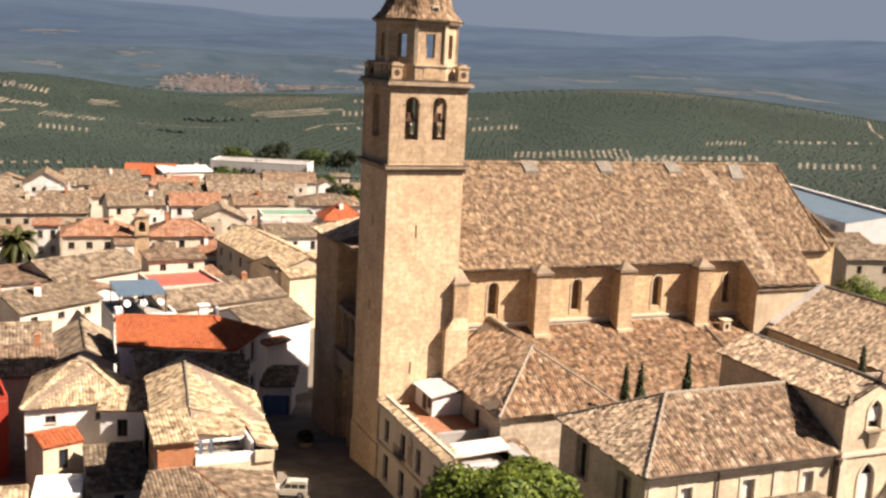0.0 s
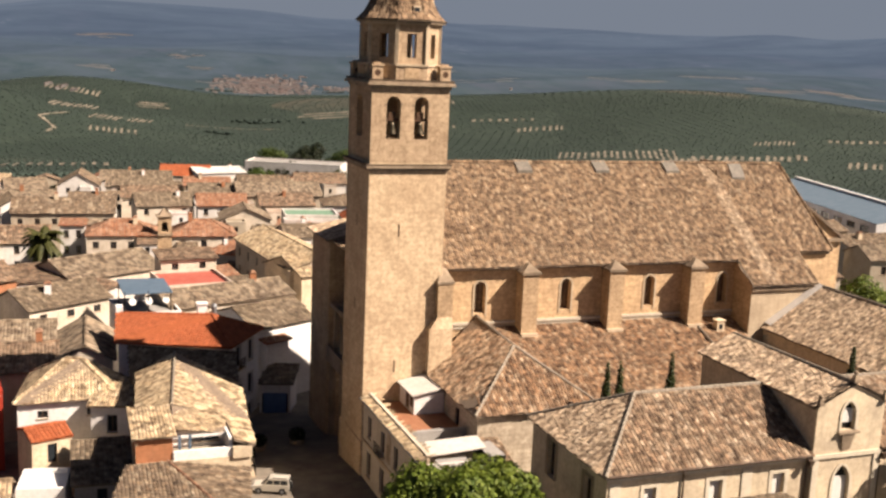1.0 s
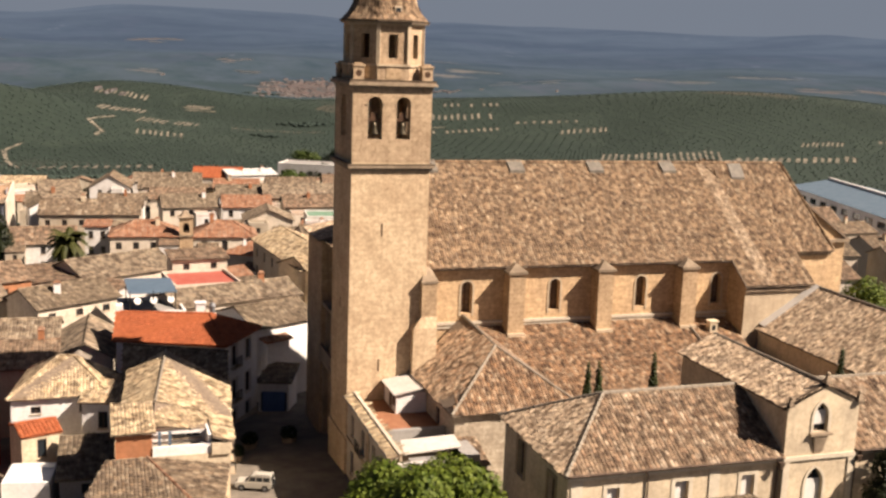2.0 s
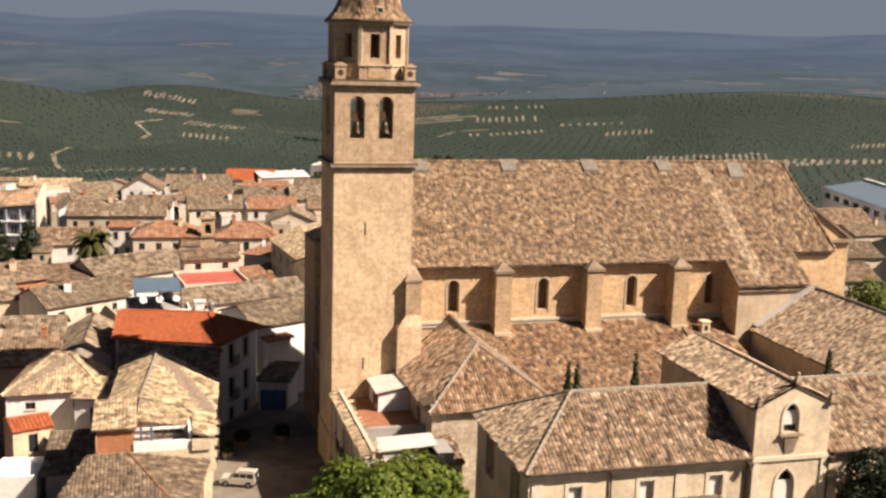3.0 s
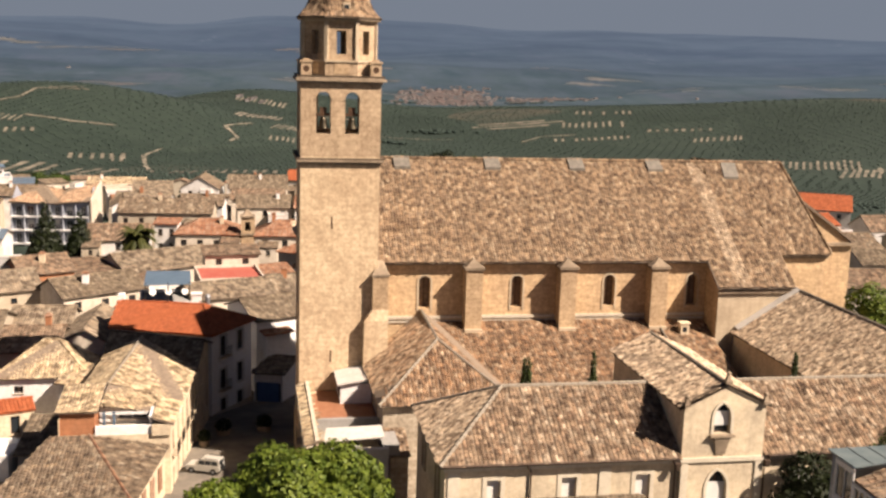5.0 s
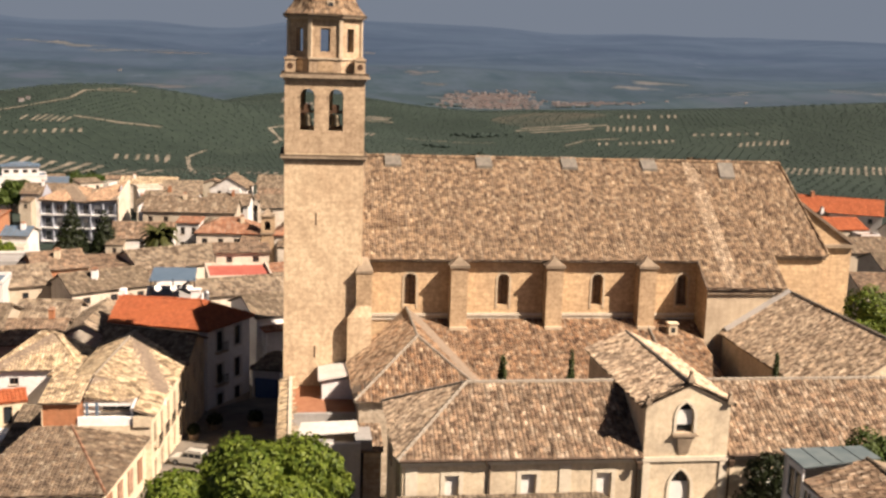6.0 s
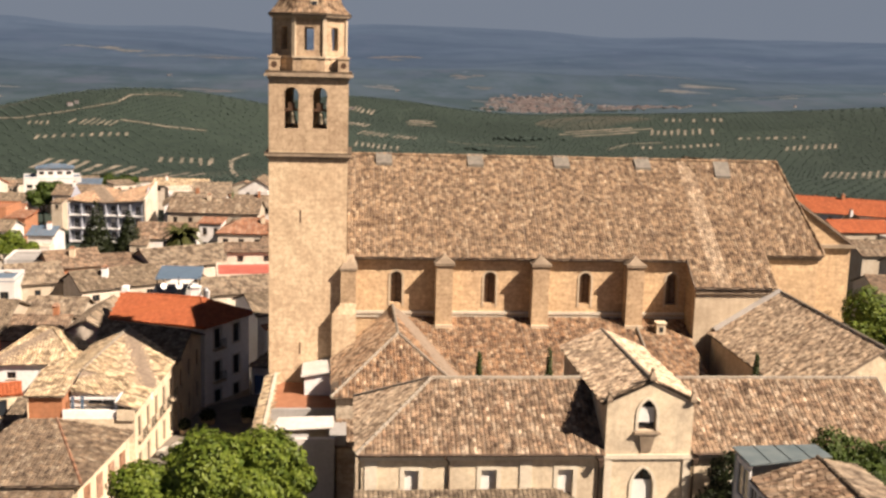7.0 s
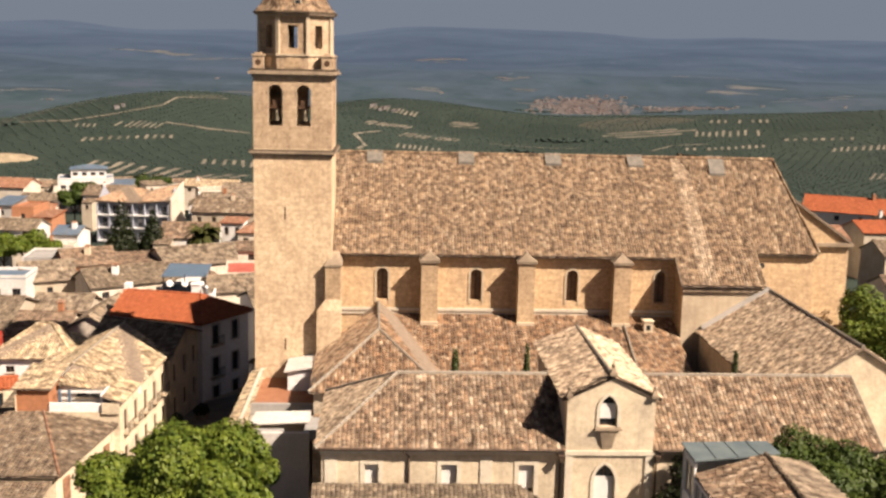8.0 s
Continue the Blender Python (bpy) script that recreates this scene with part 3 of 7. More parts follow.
def build_hills():
    v, f = [], []
    rs = [1850 * 1.02 ** k for k in range(50)]
    rs = [r for r in rs if r < 4800] + [4800]
    seg = 480
    for i, r in enumerate(rs):
        for k in range(seg):
            a = 2 * math.pi * k / seg
            x, y = 32 + r * math.cos(a), -2 + r * math.sin(a)
            v.append((x, y, ground_z(x, y) - max(0.0, 3.0 - 1.2 * i)))
    for i in range(len(rs) - 1):
        f += [(i * seg + k, (i + 1) * seg + k, (i + 1) * seg + (k + 1) % seg, i * seg + (k + 1) % seg) for k in range(seg)]
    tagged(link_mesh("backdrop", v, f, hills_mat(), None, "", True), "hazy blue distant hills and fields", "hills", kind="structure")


build_hills()


def build_haze():
    """The hazy lower sky behind the hills."""
    m, n, l, b = mat("haze", 1.0)
    b.inputs["Base Color"].default_value = (0, 0, 0, 1)
    b.inputs["Specular IOR Level"].default_value = 0.0
    b.inputs["Emission Color"].default_value = (0.0715, 0.082, 0.098, 1)
    b.inputs["Emission Strength"].default_value = 1.0
    v, f, seg = [], [], 96
    for r, z in ((4790, 0), (4840, 700)):
        v += [(32 + r * math.cos(2 * math.pi * k / seg), -2 + r * math.sin(2 * math.pi * k / seg), z) for k in range(seg)]
    f = [(k, (k + 1) % seg, seg + (k + 1) % seg, seg + k) for k in range(seg)]
    tagged(link_mesh("backdrop", v, f, m, None, "", True), "grey-blue hazy sky above the hills", "sky", kind="structure")


build_haze()
# soil tones with the distance haze already mixed into the base colour
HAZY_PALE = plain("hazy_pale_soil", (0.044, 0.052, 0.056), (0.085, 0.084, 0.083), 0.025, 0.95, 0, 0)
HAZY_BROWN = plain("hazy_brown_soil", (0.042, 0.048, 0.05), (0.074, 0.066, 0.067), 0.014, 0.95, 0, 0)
SOIL = plain("tilled_soil", (0.07, 0.066, 0.05), (0.215, 0.185, 0.142), 0.06, 0.95, 0, 0)
GROVE_DARK = plain("dark_grove_leaf", (0.014, 0.024, 0.02), (0.024, 0.036, 0.028), 0.05, 0.8, 0, 0)


def patch(g, cx, cy, wide, deep, turn, seed, lift=2.0):
    """A field with a ragged edge draped over the land."""
    c, s = math.cos(radians(turn)), math.sin(radians(turn))
    n, rings = 28, (0.0, 0.5, 0.8, 1.0)
    v = []
    for q in rings:
        for k in range(n):
            a = 2 * math.pi * k / n
            e = q * (1 + 0.6 * noise.noise(Vector((math.cos(a) * 1.6 + seed, math.sin(a) * 1.6, seed))) + 0.5 * noise.noise(Vector((math.cos(a) * 5 + seed, math.sin(a) * 5, seed))))
            u, w = wide * e * math.cos(a), deep * e * math.sin(a)
            x, y = cx + u * c + w * s, cy - u * s + w * c
            v.append((x, y, ground_z(x, y) + lift))
    g.add(v, [(i * n + k, i * n + (k + 1) % n, (i + 1) * n + (k + 1) % n, (i + 1) * n + k) for i in range(len(rings) - 1) for k in range(n)])


def build_far_fields():
    """Bare and stubble fields on the far slopes, pale or reddish, haze in their colour."""
    pale, brown = Geo(), Geo()
    rng = random.Random(77)

    def scatter(g, x, y, w, d, turn, seed, lift):
        """One holding: a few narrow plots side by side."""
        for j in range(5):
            a, b = rng.uniform(-0.6, 0.6) * w, rng.uniform(-0.9, 0.9) * d
            q = radians(turn)
            patch(g, x + a * math.cos(q) + b * math.sin(q), y - a * math.sin(q) + b * math.cos(q), w * rng.uniform(0.16, 0.42), d * rng.uniform(0.14, 0.34), turn + rng.uniform(-9, 9), seed + j * 0.7, lift)

    for k, (x, y, w, d, turn) in enumerate(((-760, 3750, 200, 55, -8), (-480, 3640, 190, 40, -6), (870, 2670, 170, 60, 18), (1010, 2440, 110, 45, 24), (-690, 2290, 130, 26, -16), (105, 2620, 75, 40, 4), (1350, 2330, 130, 36, 32), (1620, 2330, 120, 32, 36), (1720, 1990, 115, 70, 44), (-640, 2160, 30, 14, -14))):
        scatter(pale, x, y, w, d, turn, 3.3 * k, 3.0)
    for k, (x, y, w, d, turn) in enumerate(((430, 2330, 150, 42, 8), (520, 2270, 120, 30, 12), (700, 2330, 170, 40, 16), (350, 2850, 60, 36, 6), (370, 2700, 50, 30, 6), (215, 3890, 120, 60, 2), (-330, 3560, 130, 40, -5), (1640, 2060, 160, 80, 42), (900, 2900, 150, 40, 18), (-300, 2500, 130, 26, -8), (480, 3300, 140, 40, 8))):
        scatter(brown, x, y, w, d, turn, 5.1 * k + 1, 2.4)
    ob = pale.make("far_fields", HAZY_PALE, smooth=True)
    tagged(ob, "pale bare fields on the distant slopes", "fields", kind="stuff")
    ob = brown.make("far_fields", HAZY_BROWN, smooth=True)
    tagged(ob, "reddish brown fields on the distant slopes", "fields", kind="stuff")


build_far_fields()


def build_far_village():
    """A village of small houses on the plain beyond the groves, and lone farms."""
    rng = random.Random(8)
    body, tops = Geo(), Geo()

    def cot(x, y, w, d, h, ang):
        z = ground_z(x, y) + 1.5
        a = radians(ang)
        fx, fy = (math.cos(a), math.sin(a)), (-math.sin(a), math.cos(a))
        P = lambda u, v: (x + fx[0] * u + fy[0] * v, y + fx[1] * u + fy[1] * v)
        ring = [P(-w, -d), P(w, -d), P(w, d), P(-w, d)]
        body.prism(ring, z - 3, z + h)
        e = [(*p, z + h + .05) for p in ring]
        r0, r1 = (*P(-w, 0), z + h + d * .3), (*P(w, 0), z + h + d * .3)
        tops.add([*e, r0, r1], [(0, 1, 5, 4), (2, 3, 4, 5), (1, 2, 5), (3, 0, 4)])

    for _ in range(620):
        u, w = rng.gauss(0, 1), rng.gauss(0, 1)
        if abs(u) > 1.9:
            continue
        cot(448 + u * 58 + w * 20, 2320 + w * 95 + u * 12, rng.uniform(2.0, 6.0), rng.uniform(1.6, 3.4), rng.uniform(0.2, 1.2), rng.uniform(-25, 25))
    for _ in range(90):
        cot(660 + rng.gauss(0, 60), 2340 + rng.gauss(0, 30), rng.uniform(2.5, 6), rng.uniform(1.5, 3), rng.uniform(0.2, 0.9), rng.uniform(-25, 25))
    for x, y in ((22, 1487), (10, 1534), (30, 1510), (40, 1470), (-432, 2900), (156, 2582), (1006, 2256), (-245, 1118), (-644, 2168), (445, 2210), (600, 2260)):
        for k in range(2):
            cot(x + 5 * k, y + 8 * k, rng.uniform(1.8, 3), rng.uniform(1.5, 2.2), rng.uniform(1.2, 2.2), rng.uniform(-30, 30))
    t = thing("far_village", "distant village of pale houses with reddish roofs", "village")
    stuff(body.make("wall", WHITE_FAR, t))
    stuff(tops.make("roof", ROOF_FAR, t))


# wall and roof tones dulled in the base colour to imitate distance haze
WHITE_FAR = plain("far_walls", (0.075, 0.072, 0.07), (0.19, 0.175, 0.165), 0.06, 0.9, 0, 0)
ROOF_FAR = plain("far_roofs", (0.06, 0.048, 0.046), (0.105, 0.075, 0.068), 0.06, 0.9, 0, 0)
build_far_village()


def blob(rng, flat=0.58):
    """A small ragged tree crown of 20 facets round the origin."""
    t = (1 + 5 ** 0.5) / 2
    vs = [(-1, t, 0), (1, t, 0), (-1, -t, 0), (1, -t, 0), (0, -1, t), (0, 1, t), (0, -1, -t), (0, 1, -t), (t, 0, -1), (t, 0, 1), (-t, 0, -1), (-t, 0, 1)]
    fs = [(0, 11, 5), (0, 5, 1), (0, 1, 7), (0, 7, 10), (0, 10, 11), (1, 5, 9), (5, 11, 4), (11, 10, 2), (10, 7, 6), (7, 1, 8), (3, 9, 4), (3, 4, 2), (3, 2, 6), (3, 6, 8), (3, 8, 9), (4, 9, 5), (2, 4, 11), (6, 2, 10), (8, 6, 7), (9, 8, 1)]
    out = []
    for p in vs:
        k = rng.uniform(0.72, 1.15) / 1.9
        out.append((p[0] * k, p[1] * k, p[2] * k * flat))
    return out, fs


# tilled plots in the groves: corner x, y, the vector across the rows, the vector along them, number of rows
PLOTS_WEST = [(-224, 874, 56, -28, 6, 60, 5), (-166, 842, 86, -62, 10, 66, 7), (-125, 910, 50, 3, -3, 32, 6), (-250, 991, 86, 21, -1, 16, 11), (-269, 1048, 28, -8, -2, 18, 5), (-234, 1046, 46, -5, 6, 24, 8),
              (-102, 898, 27, 3, -3, 36, 4), (-111, 747, 33, -60, -2, 80, 5), (-33, 748, 78, -30, 3, 60, 11)]
PLOTS_MIDDLE = [(5, 1193, 52, 47, 14, 90, 8), (44, 1140, 66, 36, 13, 58, 12), (36, 1059, 53, 1, 3, 40, 9), (-3, 1509, 75, -81, 7, 52, 12), (296, 1348, -3, -50, 142, 9, 3), (408, 1287, 81, -14, 12, 38, 10),
                (452, 1375, 73, -29, 10, 30, 9), (488, 1235, 88, -32, 8, 18, 9), (373, 1196, 97, 1, 7, 23, 12), (111, 1422, -3, -56, 47, 4, 3)]
PLOTS_EAST = [(528, 841, 52, 14, 43, 63, 6), (602, 880, 40, 11, 13, 19, 6), (454, 902, 140, -7, 38, 70, 20), (594, 894, 152, 6, 24, 31, 15), (729, 976, 60, 3, 18, 21, 9), (834, 985, 133, -19, 13, 14, 13),
              (755, 856, 86, -26, 35, 38, 11), (520, 1142, 73, -17, 16, 32, 10)]
TRACKS = [((-335, 1091), (-281, 1074), (-239, 1095), (-200, 1129), (-193, 1171), (-168, 1180), (-142, 1188)), ((-184, 1066), (-140, 1053), (-99, 1051)), ((-52, 972), (-64, 935), (-59, 891), (-45, 795)),
          ((28, 1161), (1, 1113), (14, 1056), (7, 1032)), ((338, 1202), (371, 1239), (413, 1239)), ((1080, 1099), (1029, 1036), (1004, 992)), ((-182, 1185), (-149, 1203)), ((150, 1212), (221, 1215), (260, 1222))]


def build_olives():
    rng = random.Random(5)
    kinds = [blob(rng) for _ in range(6)]
    v, f, strips = [], [], Geo()
    plots = [(Vector(p[:2]), Vector(p[2:4]), Vector(p[4:6]), p[6]) for p in PLOTS_WEST + PLOTS_MIDDLE + PLOTS_EAST]
    roads = [(Vector(a), Vector(b)) for t in TRACKS for a, b in zip(t, t[1:])]

    def ribbon(a, b, w, lift, wob=0.35):
        """A strip of bare soil along a-b, its edges uneven, laid over the land."""
        d = b - a
        n = max(1, int(d.length / 9))
        side = Vector((-d.y, d.x)).normalized()
        pts = []
        for i in range(n + 1):
            c = a.lerp(b, i / n)
            for s in (-1, 1):
                e = c + side * (s * w * (1 + rng.uniform(-wob, wob)))
                pts.append((e.x, e.y, ground_z(e.x, e.y) + lift))
        strips.add(pts, [(2 * i, 2 * i + 1, 2 * i + 3, 2 * i + 2) for i in range(n)])

    for o, u, w, n in plots:
        gap = u.length / n
        for i in range(n):
            a = o + u * ((i + 0.5 + rng.uniform(-0.12, 0.12)) / n)
            if rng.random() < 0.1:
                continue
            s0, s1 = rng.uniform(0.0, 0.2), rng.uniform(0.75, 1.0)
            ribbon(a + w * s0, a + w * s1, min(2.9, gap * 0.18), 0.5)
    for a, b in roads:
        ribbon(a, b, 1.7, 0.45)

    def inside(p):
        for o, u, w, n in plots:
            d = p - o
            det = u.x * w.y - u.y * w.x
            s, t = (d.x * w.y - d.y * w.x) / det, (u.x * d.y - u.y * d.x) / det
            if 0 < s < 1 and 0 < t < 1:
                return s * n - math.floor(s * n)
        return None

    cell = 130
    for cx in range(-1300, 2400, cell):
        for cy in range(250, 2000, cell):
            r = math.hypot(cx + 65 - 32, cy + 65 + 2)
            az = math.degrees(math.atan2(cx + 65 - 20, cy + 65 + 8))
            if not (330 < r < 1850 and -24 < az < 56):
                continue
            ang = rng.choice((0.15, 0.5, 0.9, 1.3, 2.0, 2.6)) + rng.uniform(-0.1, 0.1)
            sp = rng.uniform(9.5, 12) * (1 if r < 1000 else 1.15)
            c, s = math.cos(ang), math.sin(ang)
            n = int(cell / sp)
            loose = rng.choice((0.7, 2.2, 3.0))
            for i in range(-n, n + 1):
                for j in range(-2 * n, 2 * n + 1):
                    x = i * sp * c - j * sp * 0.5 * s + rng.uniform(-loose, loose)
                    y = i * sp * s + j * sp * 0.5 * c + rng.uniform(-loose, loose)
                    if abs(x) > cell / 2 or abs(y) > cell / 2 or rng.random() < 0.08:
                        continue
                    x, y = cx + 65 + x, cy + 65 + y
                    if math.hypot(x - 32, y + 2) < 388:
                        continue
                    row = inside(Vector((x, y)))
                    if row is not None and 0.25 < row < 0.75:
                        continue
                    k = rng.uniform(0.8, 1.35) * (1 if r < 1000 else 1.05)
                    z = ground_z(x, y)
                    bv, bf = rng.choice(kinds)
                    o = len(v)
                    v += [(x + p[0] * k, y + p[1] * k, z + 0.7 + p[2] * k) for p in bv]
                    f += [(a + o, b + o, d + o) for a, b, d in bf]
    ob = link_mesh("olive_grove", v, f, plain("olive_leaf", (0.0255, 0.039, 0.031), (0.0385, 0.056, 0.045), 0.05, 0.8, 0, 0), smooth=True)
    # dark copses by the streams and farms
    cv, cf = [], []
    for x0, y0, w, d, n in ((254, 1290, 34, 16, 60), (182, 1150, 14, 8, 24), (297, 1800, 30, 16, 40), (-340, 1084, 7, 5, 10), (30, 2060, 14, 10, 16), (610, 2240, 40, 8, 30), (330, 2160, 36, 14, 40)):
        for _ in range(n):
            x, y, k = x0 + rng.gauss(0, w * 0.5), y0 + rng.gauss(0, d * 0.5), rng.uniform(2.2, 4.2)
            z, (bv, bf), o = ground_z(x, y), rng.choice(kinds), len(cv)
            cv += [(x + p[0] * k, y + p[1] * k, z + 1.5 + p[2] * k) for p in bv]
            cf += [(a + o, b + o, e + o) for a, b, e in bf]
    tagged(link_mesh("copse", cv, cf, GROVE_DARK, smooth=True), "dark green copses among the olive groves", "copse", kind="stuff")
    soil = strips.make("tilled_soil", SOIL)
    tagged(soil, "strips of pale bare soil between olive rows", "soil", kind="stuff")
    tagged(ob, "grey-green olive trees in planted rows", "olive trees", kind="stuff")


build_olives()


def build_sand_hill():
    """A bare sandy mound at the edge of the groves."""
    v, f = [], []
    n, m = 24, 12
    for j in range(m + 1):
        for i in range(n + 1):
            u, w = i / n * 2 - 1, j / m * 2 - 1
            x, y = -300 + 44 * u, 925 + 26 * w
            h = max(0.0, 1 - u * u - w * w) ** 0.7 * 7 + 1.5 * noise.noise(Vector((x / 12, y / 12, 4)))
            v.append((x, y, ground_z(x, y) + h - 3.5))
    f = [(j * (n + 1) + i, j * (n + 1) + i + 1, (j + 1) * (n + 1) + i + 1, (j + 1) * (n + 1) + i) for j in range(m) for i in range(n)]
    tagged(link_mesh("sand_mound", v, f, SAND, None, "", True), "bare sandy mound beyond the last houses", "mound")


build_sand_hill()

# ---- church ----
def build_tower():
    X0, X1, Y0, Y1 = 28.53, 35.45, 81.35, 88.25
    t = thing("bell_tower", "tall square golden stone bell tower with octagonal lantern", "bell tower", at=(32, 84.8, -1))
    t.location = (0, 0, 0)
    g = Geo()
    g.box(X0 - 0.12, Y0 - 0.12, -3, X1, Y1, 2.2)
    g.box(X0, Y0, 2.2, X1, Y1, 26.2)
    g.make("shaft", STONE_TOWER, t)
    for z, e in ((26.2, 0.18), (26.42, 0.34)):
        Geo().box(X0 - e, Y0 - e, z, X1 + e, Y1 + e, z + 0.22).make("cornice", STONE_TRIM, t)
    Geo().box(X0 + .02, Y0 + .02, 26.64, X1 - .02, Y1 - .02, 26.9).make("floor_slab", STONE_TOWER, t)
    # belfry: two round-headed openings to the south and north, one to each side
    g = Geo()
    s_open = [(29.87 - X0, 31.11 - X0, 28.83, 32.44), (32.35 - X0, 33.59 - X0, 28.83, 32.44)]
    w_open = [(2.55, 4.35, 28.83, 32.44)]
    wall_geo(g, (X0, Y0), (X1, Y0), 26.9, 33.1, 0.95, s_open, (0, 1))
    wall_geo(g, (X1, Y0), (X1, Y1), 26.9, 33.1, 0.95, w_open, (0,))
    wall_geo(g, (X1, Y1), (X0, Y1), 26.9, 33.1, 0.95, s_open, (0, 1))
    wall_geo(g, (X0, Y1), (X0, Y0), 26.9, 33.1, 0.95, w_open, (0,))
    g.make("belfry", STONE_BELFRY, t)
    for (a, b, lo, hi) in s_open:
        for u in (a - 0.18, b + 0.01):
            Geo().box(X0 + u, Y0 - 0.06, hi - 0.75, X0 + u + 0.17, Y0 - 0.003, hi - 0.6).make("impost", STONE_TRIM, t)
        m = X0 + (a + b) / 2
        bell = Geo().lathe((m, Y0 + 0.5, 29.25), [(0.5, 0), (0.47, 0.08), (0.38, 0.3), (0.31, 0.7), (0.25, 0.95), (0.1, 1.05)], 16).make("bell", BRONZE, t, smooth=True)
        g = Geo().box(m - 0.6, Y0 + 0.36, 30.34, m + 0.6, Y0 + 0.64, 30.58)
        g.box(m - 0.3, Y0 + 0.38, 30.58, m + 0.3, Y0 + 0.62, 31.1)
        g.make("headstock", WOOD, bell)
        Geo().lathe((m, Y0 + 0.5, 29.05), [(0.05, 0), (0.08, 0.15), (0.02, 0.6)], 8).make("clapper", IRON, bell)
    for z, e, h in ((33.1, 0.12, 0.25), (33.35, 0.4, 0.22), (33.57, 0.26, 0.16)):
        Geo().box(X0 - e, Y0 - e, z, X1 + e, Y1 + e, z + h).make("cornice", STONE_TRIM, t)
    for z, e in ((26.643, 0.36), (33.732, 0.3)):
        Geo().box(X0 - e, Y0 - e, z, X1 + e, Y1 + e, z + 0.09).make("ledge", MOSS, t)
    cx, cy = (X0 + X1) / 2, (Y0 + Y1) / 2

    def octo(ap):
        R = ap / math.cos(math.pi / 8)
        return [(cx + R * math.cos(math.pi / 8 + k * math.pi / 4), cy + R * math.sin(math.pi / 8 + k * math.pi / 4)) for k in range(8)]

    Geo().prism(octo(3.36), 33.73, 34.95).make("lantern_plinth", STONE_BELFRY, t)
    ring = octo(3.36)
    for k in range(8):
        p, q = Vector(ring[k]), Vector(ring[(k + 1) % 8])
        d = (q - p).normalized()
        nn = Vector((d.y, -d.x))
        p, q = p + d * 0.75, q - d * 0.75
        Geo().prism([tuple(v) for v in (p + nn * .04, q + nn * .04, q + nn * .003, p + nn * .003)], 33.95, 34.85).make("plinth_panel", STONE_GREY if k % 2 else STONE_TOWER, t)
    Geo().prism(octo(3.48), 34.95, 35.13).make("plinth_cap", STONE_PALE, t)
    # corner pedestals with scrolled shoulders against the plinth
    for sx in (-1, 1):
        for sy in (-1, 1):
            g = Geo()
            px, py = cx + sx * 3.0, cy + sy * 3.0
            g.box(px - 0.46, py - 0.46, 33.73, px + 0.46, py + 0.46, 34.9)
            g.box(px - 0.54, py - 0.54, 34.9, px + 0.54, py + 0.54, 35.06)
            g.prism([(px - .3, py - .3), (px + .3, py - .3), (px + .3, py + .3), (px - .3, py + .3)], 35.06, 35.22)
            ped = g.make("pedestal", STONE_BELFRY, t)
            Geo().tube((px, py - .475, 34.35), (px, py - .463, 34.35), 0.27, 12).make("roundel", WOOD, ped)
            Geo().tube((px + sx * .475, py, 34.35), (px + sx * .463, py, 34.35), 0.27, 12).make("roundel", WOOD, ped)
    ring = octo(3.12)
    g = Geo()
    for k in range(8):
        p, q = ring[k], ring[(k + 1) % 8]
        L = math.dist(p, q)
        wall_geo(g, p, q, 35.13, 38.35, 0.55, [(L / 2 - 0.42, L / 2 + 0.42, 35.64, 37.62)])
    g.make("lantern", STONE_BELFRY, t)
    for k in range(8):
        a = math.pi / 8 + k * math.pi / 4
        R = 3.12 / math.cos(math.pi / 8)
        c = (cx + R * math.cos(a), cy + R * math.sin(a))
        ring = [(c[0] + 0.22 * math.cos(a + j * math.pi / 2 + math.pi / 4), c[1] + 0.22 * math.sin(a + j * math.pi / 2 + math.pi / 4)) for j in range(4)]
        Geo().prism(ring, 35.13, 38.35).make("pilaster", STONE_PALE, t)
    for ap, z, h, m in ((3.3, 38.35, 0.16, STONE_PALE), (3.55, 38.51, 0.16, STONE_TRIM), (3.66, 38.67, 0.12, MOSS)):
        Geo().prism(octo(ap), z, z + h).make("cornice", m, t)
    prof = [(3.5, 38.79), (3.0, 39.3), (2.65, 39.95), (2.4, 40.7), (2.0, 41.6), (1.3, 42.5), (0.35, 43.1)]
    faces = []
    for (a, z0), (b, z1) in zip(prof, prof[1:]):
        r0, r1 = octo(a), octo(b)
        for k in range(8):
            j = (k + 1) % 8
            faces.append([(*r0[k], z0), (*r0[j], z0), (*r1[j], z1), (*r1[k], z1)])
    roof(t, faces, TILE_CHURCH, 0.12, 0.3, 0.4, 3)
    g = Geo().box(cx + 0.1, cy - 2.95, 39.15, cx + 0.75, cy - 2.2, 39.95)
    g.make("dormer", STONE_PALE, t)
    Geo().box(cx + 0.22, cy - 2.99, 39.25, cx + 0.63, cy - 2.953, 39.8).make("dormer_opening", GLASS, t)
    Geo().lathe((cx, cy, 43.1), [(0.35, 0), (0.2, 0.4), (0.3, 0.7), (0.05, 1.2)], 10).make("finial", STONE_PALE, t, smooth=True)
    # small slits in the shaft
    for z in (8.4, 20.5):
        Geo().box(X0 + 2.7, Y0 - 0.012, z, X0 + 2.85, Y0 - 0.004, z + 1.1).make("slit", WOOD, t)
    for z in (13.5, 21.0):
        Geo().box(X0 - 0.012, Y0 + 3.2, z, X0 - 0.004, Y0 + 3.4, z + 1.0).make("slit", WOOD, t)


build_tower()


